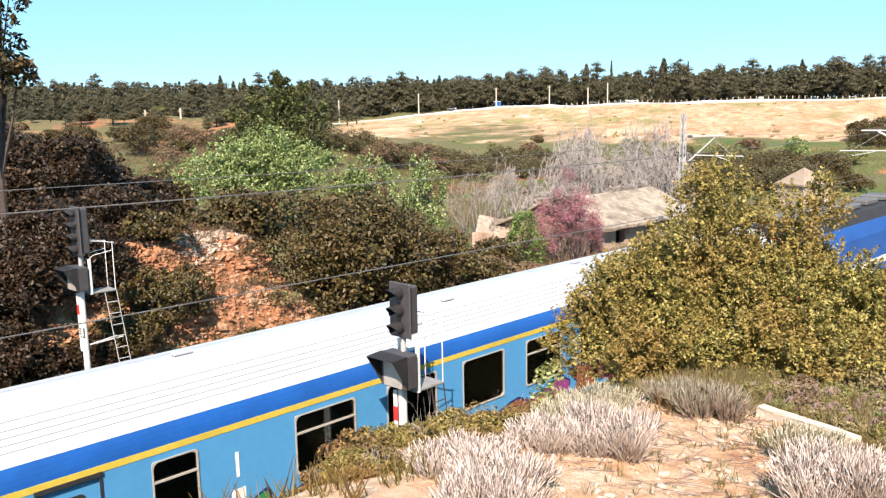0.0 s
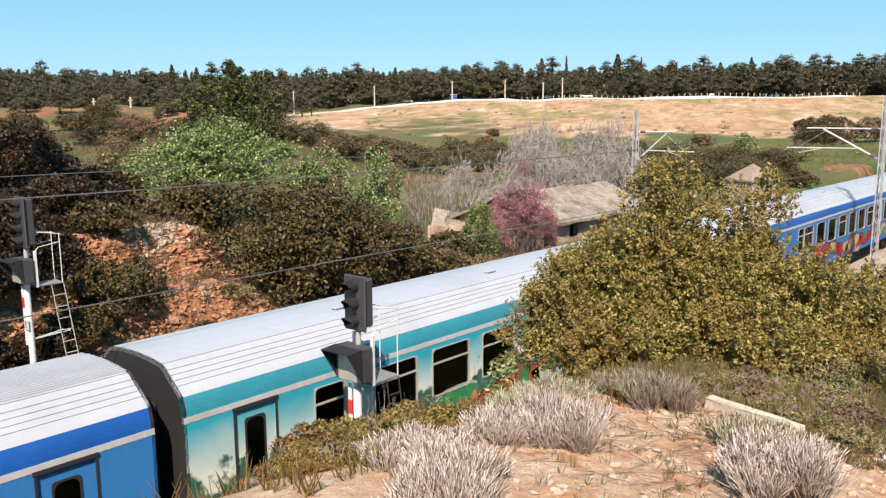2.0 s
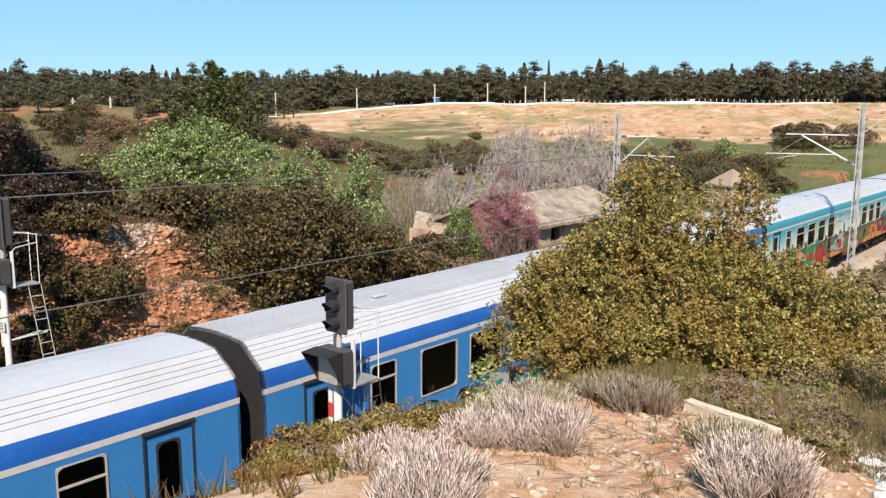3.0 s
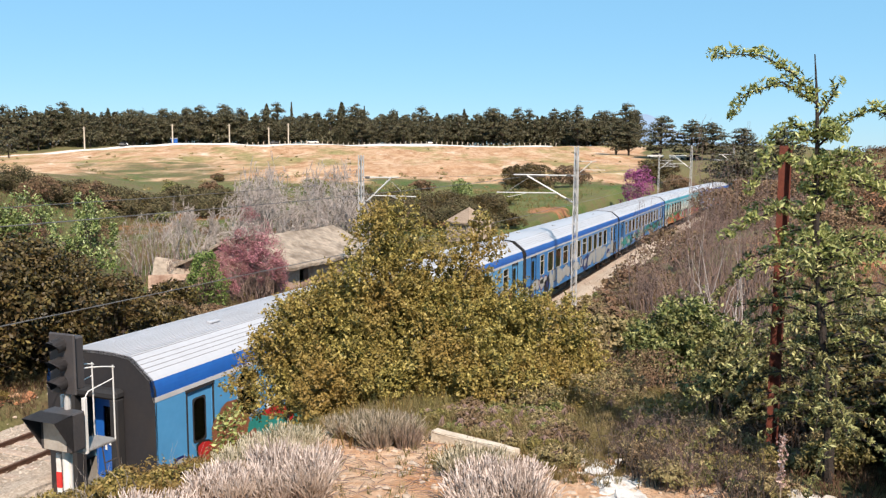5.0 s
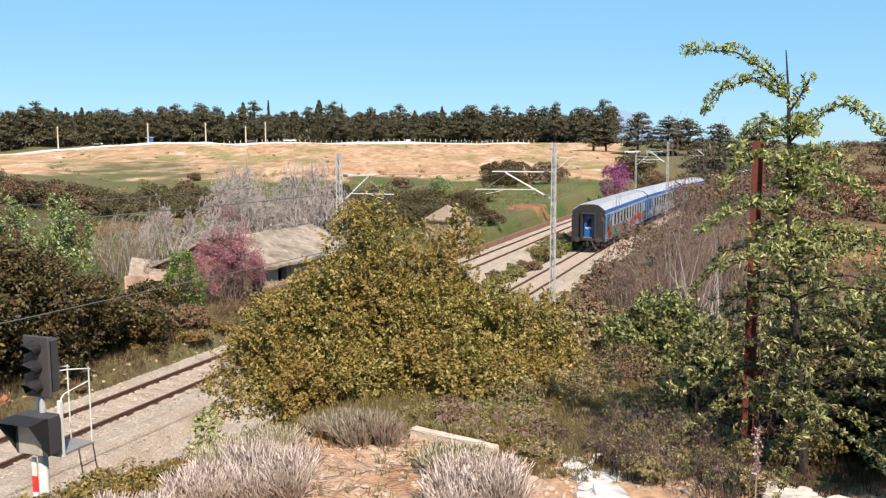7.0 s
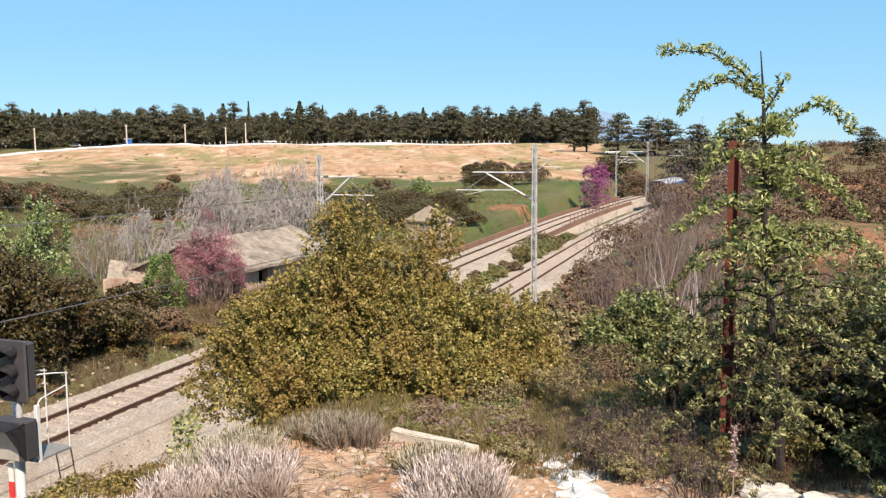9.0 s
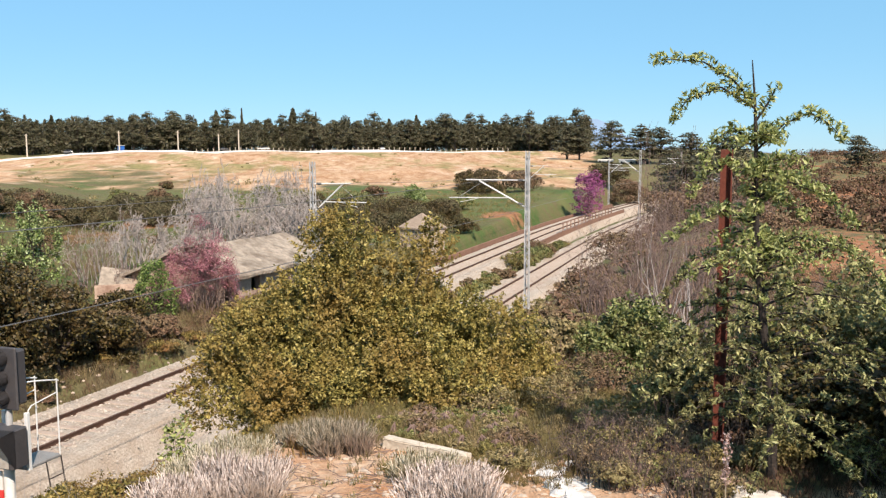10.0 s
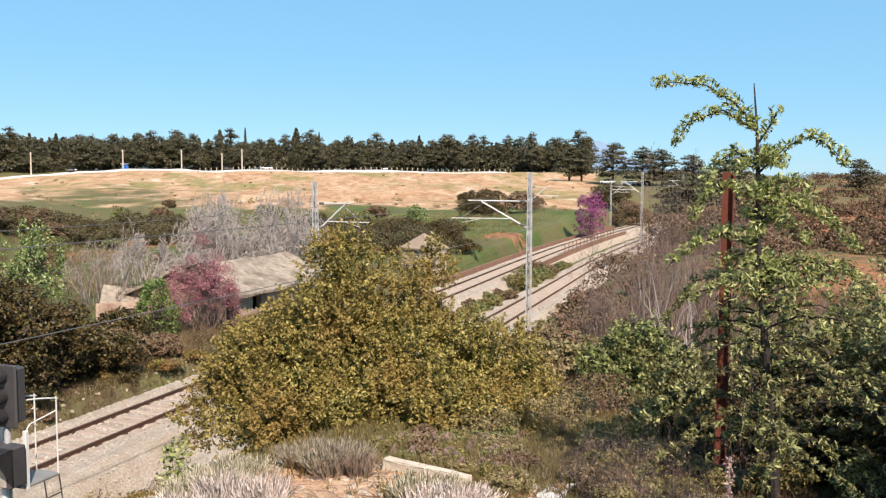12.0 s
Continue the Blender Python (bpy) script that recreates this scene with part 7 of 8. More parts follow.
for k in range(30):
    a, d = radians(36.5 + 17.5 * k / 29 + BELT.uniform(-0.4, 0.4)), BELT.uniform(84, 104)
    w = BELT.uniform(1.8, 3.4)
    VALLEY.append((d * math.cos(a), d * math.sin(a), w, w * BELT.uniform(0.62, 0.9), L_BELT))
for k in range(44):
    a, d = radians(55 + 17 * BELT.random()), BELT.choice((BELT.uniform(60, 112), BELT.uniform(112, 185)))
    w = BELT.uniform(0.8, 2.4)
    VALLEY.append((d * math.cos(a), d * math.sin(a), w, w * BELT.uniform(0.7, 1.1), BELT.choice((L_BELT, L_BELT, L_DARK, L_SHRUB))))
for k in range(22):
    a, d = radians(17.5 + 11.5 * k / 21 + BELT.uniform(-0.5, 0.5)), BELT.uniform(74, 92)
    w = BELT.uniform(1.5, 2.8)
    VALLEY.append((d * math.cos(a), d * math.sin(a), w, w * BELT.uniform(0.75, 1.05), L_BELT if k % 4 else L_DARK))
SOW = random.Random(31)
while len(VALLEY) < 206:
    d, a = SOW.uniform(44, 112), radians(SOW.uniform(13, 60))
    x, y = d * math.cos(a), d * math.sin(a)
    if y > float(far_track_y(x)) + 7 and not (40 < x < 60 and 28 < y < 39):
        w = SOW.uniform(0.4, 1.4)
        VALLEY.append((x, y, w, w * SOW.uniform(0.6, 1.1), SOW.choice((L_BRUSH, L_BRUSH, L_DARK, L_SHRUB, L_SHRUB))))
for i, (x, y, half, h, mat) in enumerate(VALLEY):
    d = math.hypot(x, y)
    lobed("valley_bush", x, y, half, float(ground_z(x, y)) + h, mat, {"valley_scrub_leaves": "dense dark brown-green bush in the valley", "brown_brush": "brown-green scrub bush in the valley", "dark_evergreen_leaves": "dark evergreen bush in the valley", "hedge_green_leaves": "mid-green bush in the valley",
          "fresh_green_leaves": "pale flowering bush in the green valley"}[mat.name], int(800 + 1500 * half), 0.0008 * d + 0.01, 500 + i, "bush", "bushes of the valley", lobes=6, trunk=0.06)

# ---- pines
def needles(rng, n, kind):
    """Limb ends, and places and normals of the needle tufts, of a tree 10 m tall: flat-bottomed clumps on a bare stem, or ragged whorls closing to a tip."""
    if kind == "round":
        m = int(rng.integers(15, 22))
        f = np.linspace(0.20, 0.95, m) + rng.normal(size=m) * 0.02
        env = 3.4 * (1 - f) ** 0.55 * np.clip((f - 0.05) / 0.22, 0.3, 1)
        a, q = rng.uniform(0, 6.28) + 2.4 * np.arange(m), np.sqrt(rng.uniform(0.25, 1.0, m))
        c = np.stack([np.cos(a) * env * q * 0.8, np.sin(a) * env * q * 0.8, 9.4 * f], -1)
        size = rng.uniform(0.95, 1.75, m) * (1.22 - 0.55 * f)
        k = rng.choice(m, n, p=size ** 2 / (size ** 2).sum())
        u = unit(n, rng)
        u[:, 2] = np.where(u[:, 2] < -0.2, -0.25 * u[:, 2], u[:, 2])
        p = c[k] + u * (size[k] * rng.uniform(0.35, 1.08, n))[:, None] * np.array([1.0, 1.0, 0.95])
        w = u * 0.6 + unit(n, rng) * 0.7 + np.array([0, 0, 0.4])
        return c, p, w / np.linalg.norm(w, axis=1)[:, None]
    rows = {"cypress": 26, "spire": 11}[kind]
    f = rng.random(n) ** 1.3
    row = np.minimum((f * rows).astype(int), rows - 1)
    ph, reach = rng.uniform(0, 6.28, (2, rows)), rng.uniform(0.72, 1.15, rows)
    a = rng.uniform(0, 6.28, n)
    bough = 0.66 + 0.34 * np.sin(3 * a + ph[0][row]) * np.sin(2 * a + ph[1][row])
    env = {"cypress": 0.9 * (1 - f ** 2) + 0.06, "spire": 2.5 * (1 - f) ** 0.7 + 0.10}[kind]
    r = env * bough * reach[row] * np.sqrt(rng.uniform(0.05, 1.0, n))
    z = 0.6 + 9.3 * ((row + 0.5) / rows * 0.22 + f * 0.78) + rng.normal(size=n) * 0.24 * (1.15 - f) - 0.06 * r
    p = np.stack([np.cos(a) * r, np.sin(a) * r, z], -1)
    w = unit(n, rng) * 0.8 + np.array([0, 0, 0.6])
    return p[:: max(n // 14, 1)], p, w / np.linalg.norm(w, axis=1)[:, None]


def conifer(kind, seed, n=3800, needle=0.22):
    """A template tree 10 m tall, standing at the origin."""
    rng = np.random.default_rng(seed)
    t = empty("pine_tree", Matrix(), "dark green pine at the field's far edge", "tree", "pine wood beyond the field")
    if kind == "cypress":
        t["label"], t["group"] = "slim dark cypress above the pine wood", ""
    c, p, w = needles(rng, n, kind)
    bm = bmesh.new()
    add_rod(bm, (0, 0, -1.5), (0, 0, 9.4), 0.24, 0.05, 6)
    for q in c:
        add_rod(bm, (0, 0, max(q[2] - 1.4, 0.5)), q, 0.09, 0.03, 4, False)
    part("trunk", bm, BARK, t)
    ob = new("crown", leaf_mesh("crown", p, w, needle, L_PINE, rng, 0.42))
    ob.parent = t
    return t


def tree_at(template, x, y, scale, wide, turn, z=None):
    g = float(ground_z(x, y)) if z is None else z
    return copy_thing(template, pose(x, y, g, 0, 0, turn) @ Matrix.Diagonal((scale * wide, scale * wide, scale, 1)))


def pine_wood():
    kinds = [conifer("round", 1), conifer("round", 2), conifer("round", 3), conifer("spire", 4), conifer("round", 5), conifer("round", 6), conifer("round", 9)]
    rng = random.Random(12)
    spots = []
    for near, far, low, high, gap0, gap1 in ((312, 324, 0.85, 1.2, 0.55, 1.0), (325, 334, 0.95, 1.3, 0.6, 1.05)):
        phi = 8.9
        while phi < 76:
            s = rng.uniform(low, high)
            spots.append((phi, rng.uniform(near, far), s))
            phi += rng.uniform(gap0, gap1)
    phi = 50.0
    while phi < 77:
        spots.append((phi, rng.uniform(225, 300), rng.uniform(0.6, 0.95)))
        if phi > 57:
            spots.append((phi + 0.3, rng.uniform(165, 215), rng.uniform(0.45, 0.75)))
            spots.append((phi + 0.7, rng.uniform(128, 165), rng.uniform(0.2, 0.42)))
        phi += rng.uniform(0.6, 1.1)
    for phi, d, s in spots:
        x, y = d * math.cos(radians(phi)), d * math.sin(radians(phi))
        tree_at(rng.choice(kinds), x, y, s * rng.uniform(1.02, 1.36), rng.uniform(0.95, 1.3), rng.uniform(0, 360))
    # the wood's depth behind its edge, one tree beside another
    gen = np.random.default_rng(71)
    P, N = [], []
    for k in range(300):
        a = radians(9 + 68 * k / 300)
        d = rng.uniform(336, 352)
        _, p, w = needles(gen, 460, rng.choice(("round", "round", "spire")))
        x, y = d * math.cos(a), d * math.sin(a)
        P.append(p * np.array([1.25, 1.25, rng.uniform(1.05, 1.40)]) + np.array([x, y, float(ground_z(x, y))]))
        N.append(w)
    ob = new("pine_wood", leaf_mesh("pine_wood", np.concatenate(P), np.concatenate(N), 0.62, L_PINE, gen, 0.45))
    tagged(ob, "dense dark green pine wood behind the field", "wood", kind="stuff")
    # single trees nearer by
    for x, y, top, wide, k in ((228.2, 29.0, 20.9, 1.0, 0), (223, 20.5, 19.0, 1.35, 1), (226, 15.5, 18.4, 1.3, 4), (236.5, 42.5, 20.3, 1.1, 2), (237, 39.0, 19.6, 1.1, 0), (142, 5.5, 9.6, 1.2, 4), (146, -2, 9.4, 1.2, 0), (160, 8.5, 10.6, 1.2, 1),
                               (170, 3, 11.0, 1.2, 4), (180, -25.5, 14.0, 1.3, 4), (240, -2, 18.0, 1.2, 1), (235, 8, 17.6, 1.2, 0)):
        g = float(ground_z(x, y))
        s = max((top - g) / 9.9, 0.3)
        tree_at(kinds[k], x, y, s, wide * 1.35, rng.uniform(0, 360), g)
    tall = conifer("cypress", 8)
    for x, y, top in ((269.8, 172.0, 29.7), (283.6, 148.0, 28.6)):
        g = float(ground_z(x, y))
        tree_at(tall, x, y, (top - g) / 9.9, 0.75, rng.uniform(0, 360), g)
    for t in [*kinds, tall]:
        # the templates stand in the wood as well
        phi, d = rng.uniform(55, 74), rng.uniform(300, 330)
        x, y = d * math.cos(radians(phi)), d * math.sin(radians(phi))
        t.matrix_basis = pose(x, y, float(ground_z(x, y)), 0, 0, 0)


pine_wood()
bush("bank_tree", 7.8, 24.75, [(0, 0, 6.4, 1.0, 1.0, 1.6), (0.3, 0.1, 5.0, 0.8, 0.8, 0.7), (0.1, 0, 8.0, 0.9, 0.9, 0.9)], 3600, 0.09, L_DARK, "tall dark-leaved tree on the red bank", "tree", seed=91, trunk=0.12, per=12, spread=0.12)


# ---- the field's far edge
def field_road():
    phis = np.linspace(55, 14.5, 90)
    v, f = [], []
    for i, a in enumerate(np.radians(phis)):
        for d, lift in ((294.0, 0.05), (297.0, 0.28), (301.0, 0.42)):
            x, y = d * math.cos(a), d * math.sin(a)
            w = 1.0 if np.degrees(a) < 37 else 0.3
            v.append((x, y, float(ground_z(x, y)) + lift * w))
    for i in range(len(phis) - 1):
        for k in range(2):
            f.append([3 * i + k, 3 * i + k + 1, 3 * i + k + 4, 3 * i + k + 3])
    return tagged(raw("field_road", v, f, ASPHALT), "pale dirt road along the top of the field", "road", kind="structure")


field_road()


def utility_pole(x, y, top, thick=0.14):
    z = float(ground_z(x, y))
    p = empty("utility_pole", pose(x, y, z), "pale wooden utility pole beside the dirt road", "pole", "utility poles along the road")
    bm = bmesh.new()
    add_rod(bm, (0, 0, -0.5), (0, 0, top - z), thick * 1.25, thick, 8)
    part("shaft", bm, CONCRETE, p)
    bm = bmesh.new()
    add_box(bm, (0, 0, top - z - 0.5), (0.12, 1.4, 0.12))
    part("crossarm", bm, CONCRETE, p)


for x, y, top in ((209.6, 214.6, 18.6), (228.8, 194.1, 20.0), (240.6, 179.1, 20.4), (248.5, 168.0, 19.4), (252.3, 162.3, 20.9), (188.1, 233.7, 16.7)):
    utility_pole(x, y, top, 0.20)
utility_pole(71.3, 132.0, 11.2, 0.16)
utility_pole(58.0, 118.0, 10.6, 0.14)


def fence_row():
    f = empty("field_fence", Matrix(), "row of low pale posts below the wood", "fence")
    for k in range(60):
        a = radians(35.5 - 0.36 * k)
        x, y = 308 * math.cos(a), 308 * math.sin(a)
        z = float(ground_z(x, y))
        shared("post", lambda bm: add_box(bm, (0, 0, 0.5), (0.22, 0.22, 1.6)), CONCRETE, f, pose(x, y, z))


fence_row()


def kiosk(x, y, turn):
    z = float(ground_z(x, y))
    k = empty("roadside_kiosk", pose(x, y, z, 0, 0, turn) @ Matrix.Diagonal((0.8, 0.8, 0.7, 1)), "small blue and white roadside kiosk", "kiosk")
    bm = bmesh.new()
    wall_sheet(bm, -2, 2, 0, 2.6, [(-1.2, 0.2, 1.0, 1.9)], -1.4, 0.1)
    part("front", bm, BAND_BLUE, k)
    bm = bmesh.new()
    add_box(bm, (0, 0.2, 1.3), (3.9, 2.6, 2.55))
    part("body", bm, BAND_BLUE, k)
    bm = bmesh.new()
    add_box(bm, (0, 0, 2.72), (4.5, 3.4, 0.18), bevel=0.03)
    part("roof", bm, WHITE_PAINT, k)


def far_car(x, y, turn, mat, label):
    z = float(ground_z(x, y)) + 0.1
    c = empty("parked_car", pose(x, y, z, 0, 0, turn), label, "car", "cars parked by the wood")
    bm = bmesh.new()
    add_box(bm, (0, 0, 0.62), (4.2, 1.7, 0.62), bevel=0.16)
    part("body", bm, mat, c)
    bm = bmesh.new()
    add_box(bm, (-0.2, 0, 1.15), (2.3, 1.5, 0.56), bevel=0.2)
    part("cabin", bm, LENS, c)
    for dx in (-1.3, 1.3):
        for s in (-0.8, 0.8):
            shared("wheel|car", lambda bm: add_rod(bm, (0, -0.1, 0), (0, 0.1, 0), 0.32, n=12), RUBBER, c, pose(dx, s, 0.32))


kiosk(233.5, 197.5, 220)
for x, y, turn, mat, lab in ((255, 170, 10, SEAM, "dark car parked by the dirt road"), (262, 158, 100, WHITE_PAINT, "white car parked by the wood"), (218, 206, 30, SEAM, "dark car parked by the dirt road"), (222, 209, 50, WHITE_PAINT, "white car parked by the wood"),
                             (224, 24, 80, WHITE_PAINT, "white car under the trees"), (225, 20, 80, SEAM, "dark car under the trees"), (283, 120, 20, WHITE_PAINT, "white car parked by the wood"), (226, 30, 70, WHITE_PAINT, "white car under the trees")):
    far_car(x, y, turn, mat, lab)


# ---- grass and stalks that nobody could count
def grass_tufts(name, n, where, height, mat, label, seed, blades=7):
    rng = np.random.default_rng(seed)
    p = where(rng, n)
    c = np.repeat(p, blades, 0)
    w = unit(n * blades, rng) * np.array([0.55, 0.55, 0]) + np.array([0, 0, 1.0])
    w /= np.linalg.norm(w, axis=1)[:, None]
    ln = np.repeat(rng.uniform(0.5, 1.2, n), blades) * height * rng.uniform(0.6, 1.2, n * blades)
    a = c + rng.normal(size=c.shape) * np.array([0.05, 0.05, 0]) * (height / 0.25)
    b = a + w * ln[:, None]
    ob = new(name, sticks(name, a - w * 0.02, b, np.full(len(a), 0.007 * height / 0.25), np.full(len(a), 0.0015), mat))
    return tagged(ob, label, "grass", kind="stuff")


def fallen_twigs(n, seed):
    """Dry twigs lying on the bare soil of the knoll."""
    rng = np.random.default_rng(seed)
    x, y = rng.uniform(4.2, 6.6, n), rng.uniform(1.5, 3.3, n)
    a = rng.uniform(0, 6.28, n)
    ln = rng.uniform(0.06, 0.30, n)
    p = np.stack([x, y, ground_z(x, y) + 0.012], -1)
    ex, ey = x + np.cos(a) * ln, y + np.sin(a) * ln
    q = np.stack([ex, ey, ground_z(ex, ey) + rng.uniform(0.008, 0.05, n)], -1)
    ob = new("fallen_twigs", sticks("fallen_twigs", p, q, np.full(n, 0.0038), np.full(n, 0.0015), TWIG_BROWN))
    return tagged(ob, "dry brown twigs lying on the red soil", "twigs", kind="stuff")


def in_box(x0, x1, y0, y1):
    def where(rng, n):
        x, y = rng.uniform(x0, x1, n), rng.uniform(y0, y1, n)
        z = ground_z(x, y)
        return np.stack([x, y, z], -1)
    return where


grass_tufts("dry_grass", 380, in_box(3.0, 7.0, 1.2, 4.2), 0.08, L_GRASS, "thin short grass on the knoll", 601)
fallen_twigs(260, 33)
grass_tufts("short_grass", 2600, in_box(5.6, 12.0, 0.9, 2.4), 0.075, L_GRASS, "short olive-green grass beside the white track", 611, 9)
grass_tufts("rough_grass", 3000, in_box(6.6, 10.5, 1.2, 4.9), 0.13, L_TUFT, "rough dry grass round the oak", 613, 9)
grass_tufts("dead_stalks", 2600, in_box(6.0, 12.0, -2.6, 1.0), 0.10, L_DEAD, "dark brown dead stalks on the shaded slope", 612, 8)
grass_tufts("dry_grass", 1200, in_box(2.0, 13.0, 3.2, 8.6), 0.2, L_WEED, "rough yellow-green grass on the slope", 602)
grass_tufts("dry_grass", 3600, in_box(10.0, 45.0, -6.0, 9.0), 0.45, L_BRUSH, "rough brown grass beside the line", 603)
grass_tufts("dry_grass", 4200, in_box(16.0, 62.0, 21.2, 34.0), 0.40, L_TUFT, "rough grass beyond the far track", 604)
grass_tufts("dry_grass", 4200, in_box(40.0, 125.0, 24.0, 75.0), 0.5, L_GRASS, "rough valley grass", 605, 6)
grass_tufts("dry_grass", 3200, in_box(10.0, 60.0, 36.0, 95.0), 0.7, L_BRUSH, "rough brown grass on the valley's side", 606, 6)
grass_tufts("verge_grass", 3000, in_box(12.0, 40.0, 20.4, 25.0), 0.32, L_BRUSH, "rough brown growth along the far track", 614)
grass_tufts("bank_weeds", 700, in_box(4.0, 19.0, 21.0, 27.0), 0.4, L_BRUSH, "weeds on the red bank", 607)
grass_tufts("track_weeds", 420, lambda rng, n: np.stack([*(lambda x, y: (x, y, np.maximum(ground_z(x, y), -0.5)))(rng.uniform(6, 70, n), 14.9 + rng.normal(size=n) * 0.35)], -1), 0.3, L_BRUSH, "dry weeds between the tracks", 608)


# ---- rusty parapets of the far bridge
def parapet(line, x0, x1, lift, label, posts):
    g = empty("bridge_parapet", Matrix(), label, "parapet", "rusty parapets of the railway bridge")
    xs = np.linspace(x0, x1, 24)
    p = np.array([(-0.08, -0.5), (0.08, -0.5), (0.08, 0.32), (-0.08, 0.32)])
    v, i = swept(lambda x: np.column_stack([np.full(4, x), float(line(x)) + p[:, 0], lift + float(climb(x)) + p[:, 1]]), 4, xs)
    j = np.roll(i, -1, 1)
    raw("girder", v, np.stack([i[:-1], i[1:], j[1:], j[:-1]], -1).reshape(-1, 4), RUST_PALE, g)
    for k in range(posts):
        x = x0 + (x1 - x0) * (0.35 + 0.5 * k / max(posts - 1, 1))
        shared("post|rail", lambda bm: add_box(bm, (0, 0, 0.75), (0.09, 0.09, 0.95)), RUST_PALE, g, pose(x, float(line(x)), lift + float(climb(x))))
    if posts:
        q = np.array([(-0.05, 1.15), (0.05, 1.15), (0.05, 1.25), (-0.05, 1.25)])
        xs = np.linspace(x0 + 0.33 * (x1 - x0), x0 + 0.87 * (x1 - x0), 12)
        v, i = swept(lambda x: np.column_stack([np.full(4, x), float(line(x)) + q[:, 0], lift + float(climb(x)) + q[:, 1]]), 4, xs)
        j = np.roll(i, -1, 1)
        raw("handrail", v, np.stack([i[:-1], i[1:], j[1:], j[:-1]], -1).reshape(-1, 4), RUST_PALE, g)


RUST_PALE = surface("faded_rust", (0.22, 0.11, 0.07), (0.32, 0.18, 0.12), (0.15, 0.08, 0.055), 0.9, 0.1, 6, 0.8, 0.2)
parapet(lambda x: far_track_y(x) - 2.1, 66, 128, 0.35, "rusty low girder and railing between the tracks", 15)
parapet(lambda x: far_track_y(x) + 2.3, 58, 140, 0.45, "rusty low girder beyond the far track", 0)


def undergrowth():
    """The wood's dense lower storey, seen from far off."""
    rng = np.random.default_rng(44)
    n = 42000
    a = np.radians(rng.uniform(9.0, 77, n))
    d = rng.uniform(318, 345, n)
    x, y = d * np.cos(a), d * np.sin(a)
    clump = 0.5 + 0.5 * np.sin(a * 190) * np.sin(a * 77 + d * 0.2)
    z = ground_z(x, y) + rng.random(n) ** 0.8 * (3.0 + 2.8 * clump)
    nrm = unit(n, rng) * 0.8 + np.array([-0.4, -0.4, 0.5])
    ob = new("wood_undergrowth", leaf_mesh("wood_undergrowth", np.stack([x, y, z], -1), nrm / np.linalg.norm(nrm, axis=1)[:, None], 0.42, L_PINE, rng, 0.6))
    tagged(ob, "dense dark undergrowth of the pine wood", "undergrowth", kind="stuff")


undergrowth()


def field_scrub():
    """Small dark bushes and tussocks dotted over the field and along its foot."""
    rng = np.random.default_rng(45)
    pts, nor = [], []
    for k in range(150):
        a = math.radians(rng.uniform(9, 54))
        d = rng.choice((rng.uniform(110, 165), rng.uniform(110, 165), rng.uniform(160, 285)))
        w = rng.uniform(0.25, 0.9) if d < 165 else rng.uniform(0.2, 0.5)
        x, y = d * math.cos(a), d * math.sin(a)
        n = int(30 + 60 * w)
        u = unit(n, rng) * rng.random(n)[:, None] ** 0.5 * np.array([w * 1.3, w * 1.3, w * 0.7])
        pts.append(u + np.array([x, y, float(ground_z(x, y)) + w * 0.35]))
        nor.append(unit(n, rng) * 0.8 + np.array([-0.3, -0.3, 0.5]))
    p, n = np.concatenate(pts), np.concatenate(nor)
    ob = new("field_scrub", leaf_mesh("field_scrub", p, n / np.linalg.norm(n, axis=1)[:, None], 0.13, L_TUFT, rng, 0.6))
    tagged(ob, "small dark bushes dotted over the field", "scrub", kind="stuff")


field_scrub()


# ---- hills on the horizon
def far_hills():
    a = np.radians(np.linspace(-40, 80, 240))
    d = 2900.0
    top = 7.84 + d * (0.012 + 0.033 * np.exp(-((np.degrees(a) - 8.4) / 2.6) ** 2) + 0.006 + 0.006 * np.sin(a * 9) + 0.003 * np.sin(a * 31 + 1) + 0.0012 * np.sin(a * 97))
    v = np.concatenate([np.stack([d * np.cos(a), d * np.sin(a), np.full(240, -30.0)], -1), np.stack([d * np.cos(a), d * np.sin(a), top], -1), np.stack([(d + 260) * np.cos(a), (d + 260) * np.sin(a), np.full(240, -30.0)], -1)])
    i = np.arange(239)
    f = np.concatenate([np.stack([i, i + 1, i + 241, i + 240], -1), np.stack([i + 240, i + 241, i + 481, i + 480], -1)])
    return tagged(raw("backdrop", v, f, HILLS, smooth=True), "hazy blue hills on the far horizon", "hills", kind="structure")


# The haze of distance is put into the hills' blue base colour.
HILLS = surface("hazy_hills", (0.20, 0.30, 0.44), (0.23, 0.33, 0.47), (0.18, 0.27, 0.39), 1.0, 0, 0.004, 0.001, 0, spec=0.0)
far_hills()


# ---- small growth beside the rails and on the brown hillside
SOW = random.Random(84)
for i in range(46):
    x = SOW.uniform(46, 82)
    y = 0.5 * float(near_y(x) + far_track_y(x)) + SOW.gauss(0.05, 0.35)
    w = SOW.uniform(0.5, 1.35) * (1.25 if 60 < x < 74 else 0.8)
    m = SOW.choice((L_SHRUB, L_SHRUB, L_GRASS, L_BRUSH))
    lobed("strip_bush", x, y, w, float(climb(x)) - 0.45 + w * SOW.uniform(0.7, 1.0), m, {"hedge_green_leaves": "green bush between the two tracks", "short_green_grass": "olive-green growth between the two tracks", "brown_brush": "brown bush between the two tracks"}[m.name],
          int(700 + 1100 * w), 0.07, 900 + i, "bush", "bushes between the tracks", trunk=0.012, lobes=5, wood=TWIG_BROWN)
SOW = random.Random(83)
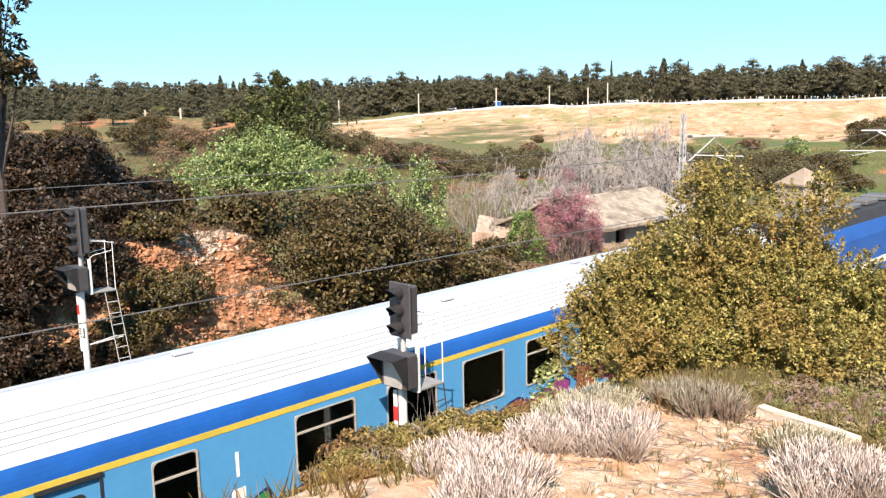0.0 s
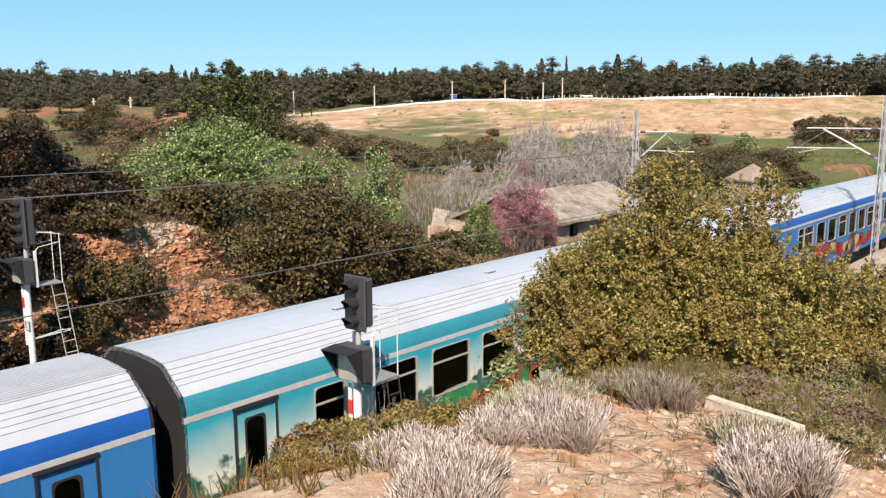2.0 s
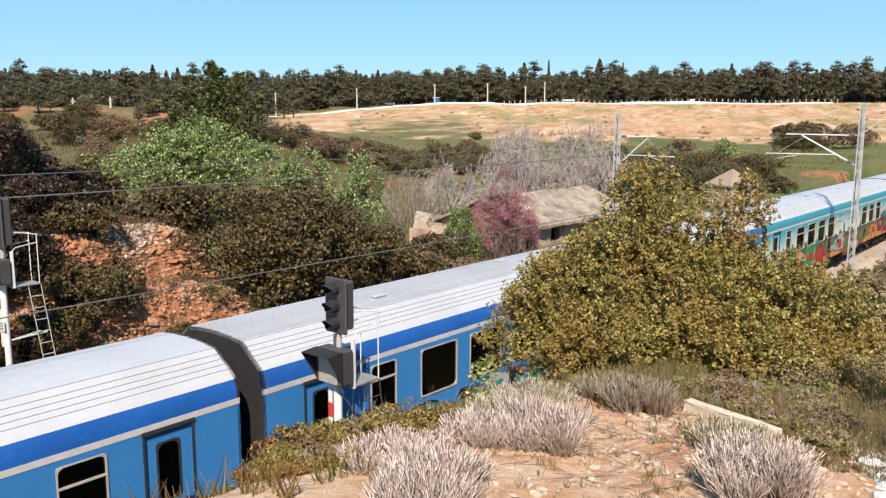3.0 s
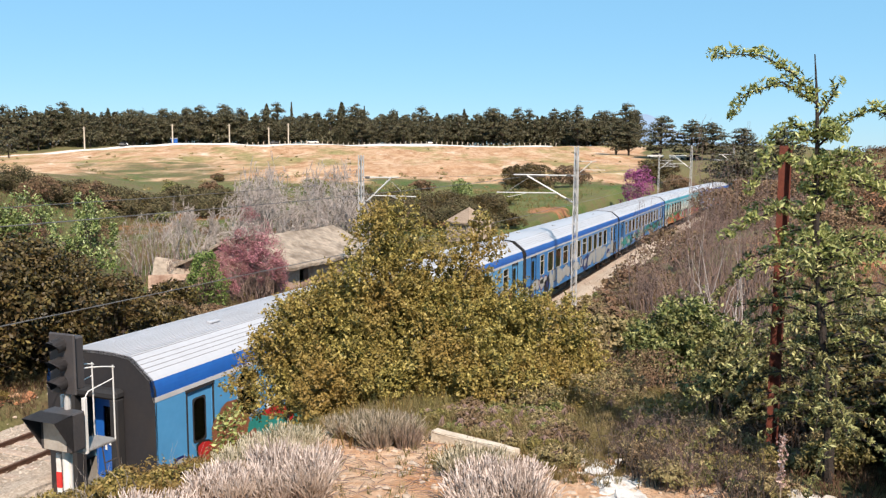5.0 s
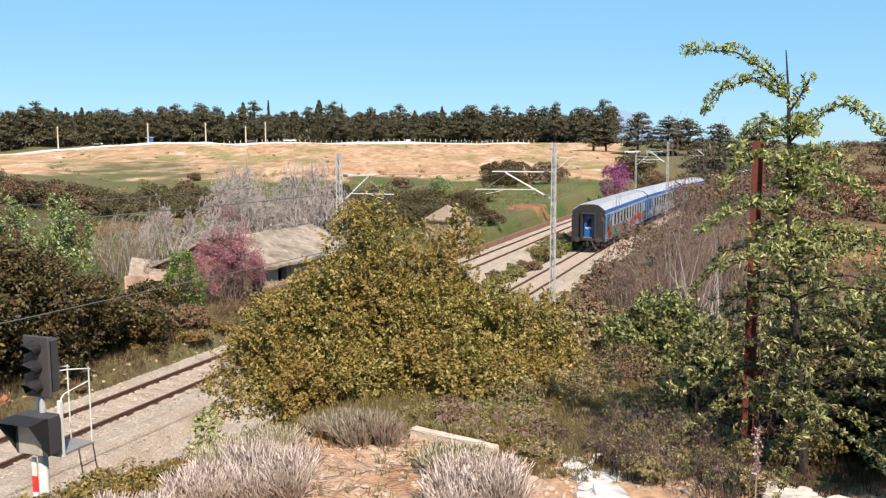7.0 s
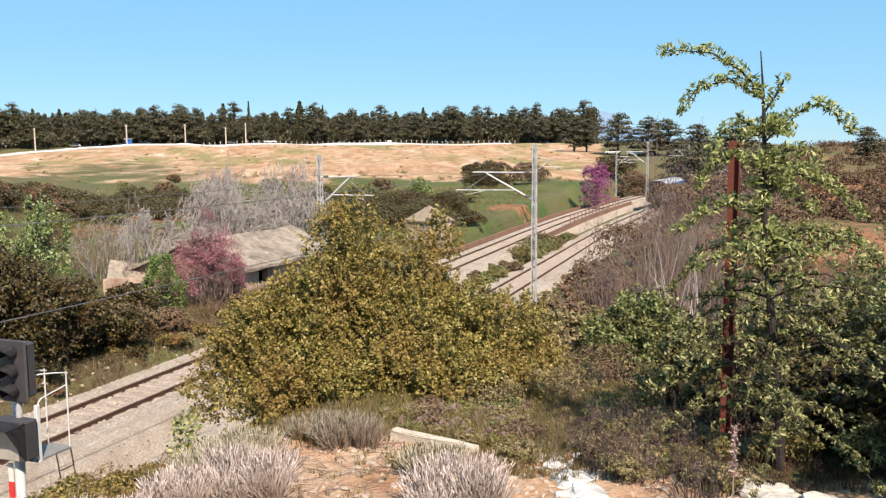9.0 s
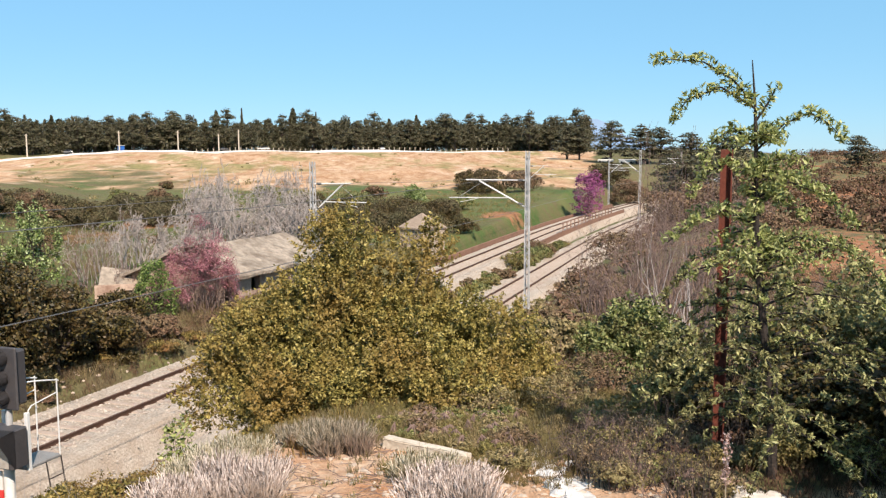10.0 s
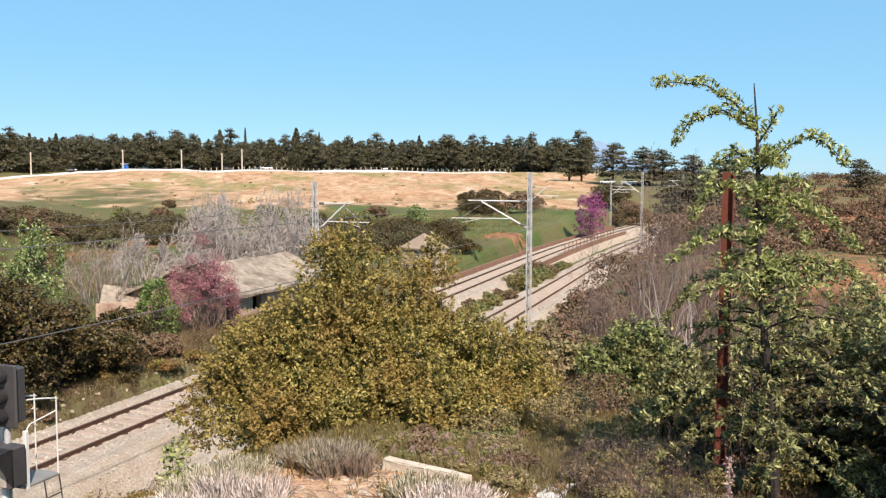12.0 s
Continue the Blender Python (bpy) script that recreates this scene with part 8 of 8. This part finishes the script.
for i in range(64):
    k = i % 4
    x = SOW.uniform(24, 62) if k < 2 else SOW.uniform(14, 36)
    y = (14.95 + 0.006 * x + SOW.gauss(0, 0.25)) if k == 0 else SOW.uniform(8.9, 10.1) if k == 1 else SOW.uniform(20.9, 23.2)
    w = SOW.uniform(0.22, 0.5) if k == 0 else SOW.uniform(0.3, 0.75)
    m = SOW.choice((L_SHRUB, L_BRUSH, L_TUFT)) if k < 2 else SOW.choice((L_TUFT, L_BRUSH, L_DARK, L_WEED))
    z = float(ground_z(x, y))
    lobed("trackside_bush", x, y, w, z + w * SOW.uniform(0.7, 1.15), m, {"hedge_green_leaves": "small green bush beside the rails", "brown_brush": "small brown bush beside the rails", "dry_tufts": "dry tuft of brush beside the rails", "dark_evergreen_leaves": "small dark bush beside the rails",
          "yellow_green_weeds": "yellow-green weeds beside the rails"}[m.name], int(500 + 1200 * w), 0.018 + 0.0008 * x, 800 + i, "bush", "small bushes beside the rails", trunk=0.012, lobes=5, wood=TWIG_BROWN)


def hill_scrub():
    """Brown scrub that covers the hillside beyond the near cutting."""
    rng = np.random.default_rng(47)
    pts, nor = [], []
    for k in range(1700):
        a = math.radians(rng.uniform(-20, 7.5))
        d = rng.uniform(70, 330)
        w = rng.uniform(0.4, 1.5)
        x, y = d * math.cos(a), d * math.sin(a)
        if y + float(turn_off(x)) > 8.0:
            continue
        n = int(26 + 40 * w)
        u = unit(n, rng) * rng.random(n)[:, None] ** 0.4 * np.array([w * 1.4, w * 1.4, w * 0.9])
        pts.append(u + np.array([x, y, float(ground_z(x, y)) + w * 0.4]))
        nor.append(unit(n, rng) * 0.8 + np.array([-0.3, -0.3, 0.5]))
    p, n = np.concatenate(pts), np.concatenate(nor)
    ob = new("hill_scrub", leaf_mesh("hill_scrub", p, n / np.linalg.norm(n, axis=1)[:, None], 0.2, L_DEAD, rng, 0.6))
    tagged(ob, "dense brown scrub over the far hillside", "scrub", kind="stuff")


hill_scrub()


def verge_spots(rng, n):
    x, y = rng.uniform(14, 36, n), rng.uniform(20.6, 23.6, n)
    return np.stack([x, y, ground_z(x, y)], -1)


scatter_stones("verge_stones", 380, verge_spots, (0.02, 0.09), STONE, "pale stones on the verge beyond the far track", 8)


# ---------------------------------------------------------------- what moves
def on_line(front, length):
    """The pose of a vehicle on the near track whose front end is at that x."""
    a, b = Vector((front, near_y(front), climb(front))), Vector((front - length, near_y(front - length), climb(front - length)))
    d = a - b
    return pose(a.x, a.y, a.z, 0, -math.degrees(math.atan2(d.z, d.xy.length)), math.degrees(math.atan2(d.y, d.x)))


def motions():
    times = [0.0, 1 / 30, 0.5, 1, 1.5, 2, 2.5, 3, 3.5, 4, 4.5, 5, 5.5, 6, 6.5, 7, 7.5, 8, 8.5, 9, 9.5, 10, 10.5, 11, 11.5, 12 - 1 / 30, 12.0]
    for thing, offset, length in TRAIN:
        walk(thing, [(t, on_line(GAP_AT + SPEED * (t - 2.5) + offset, length)) for t in times])


motions()
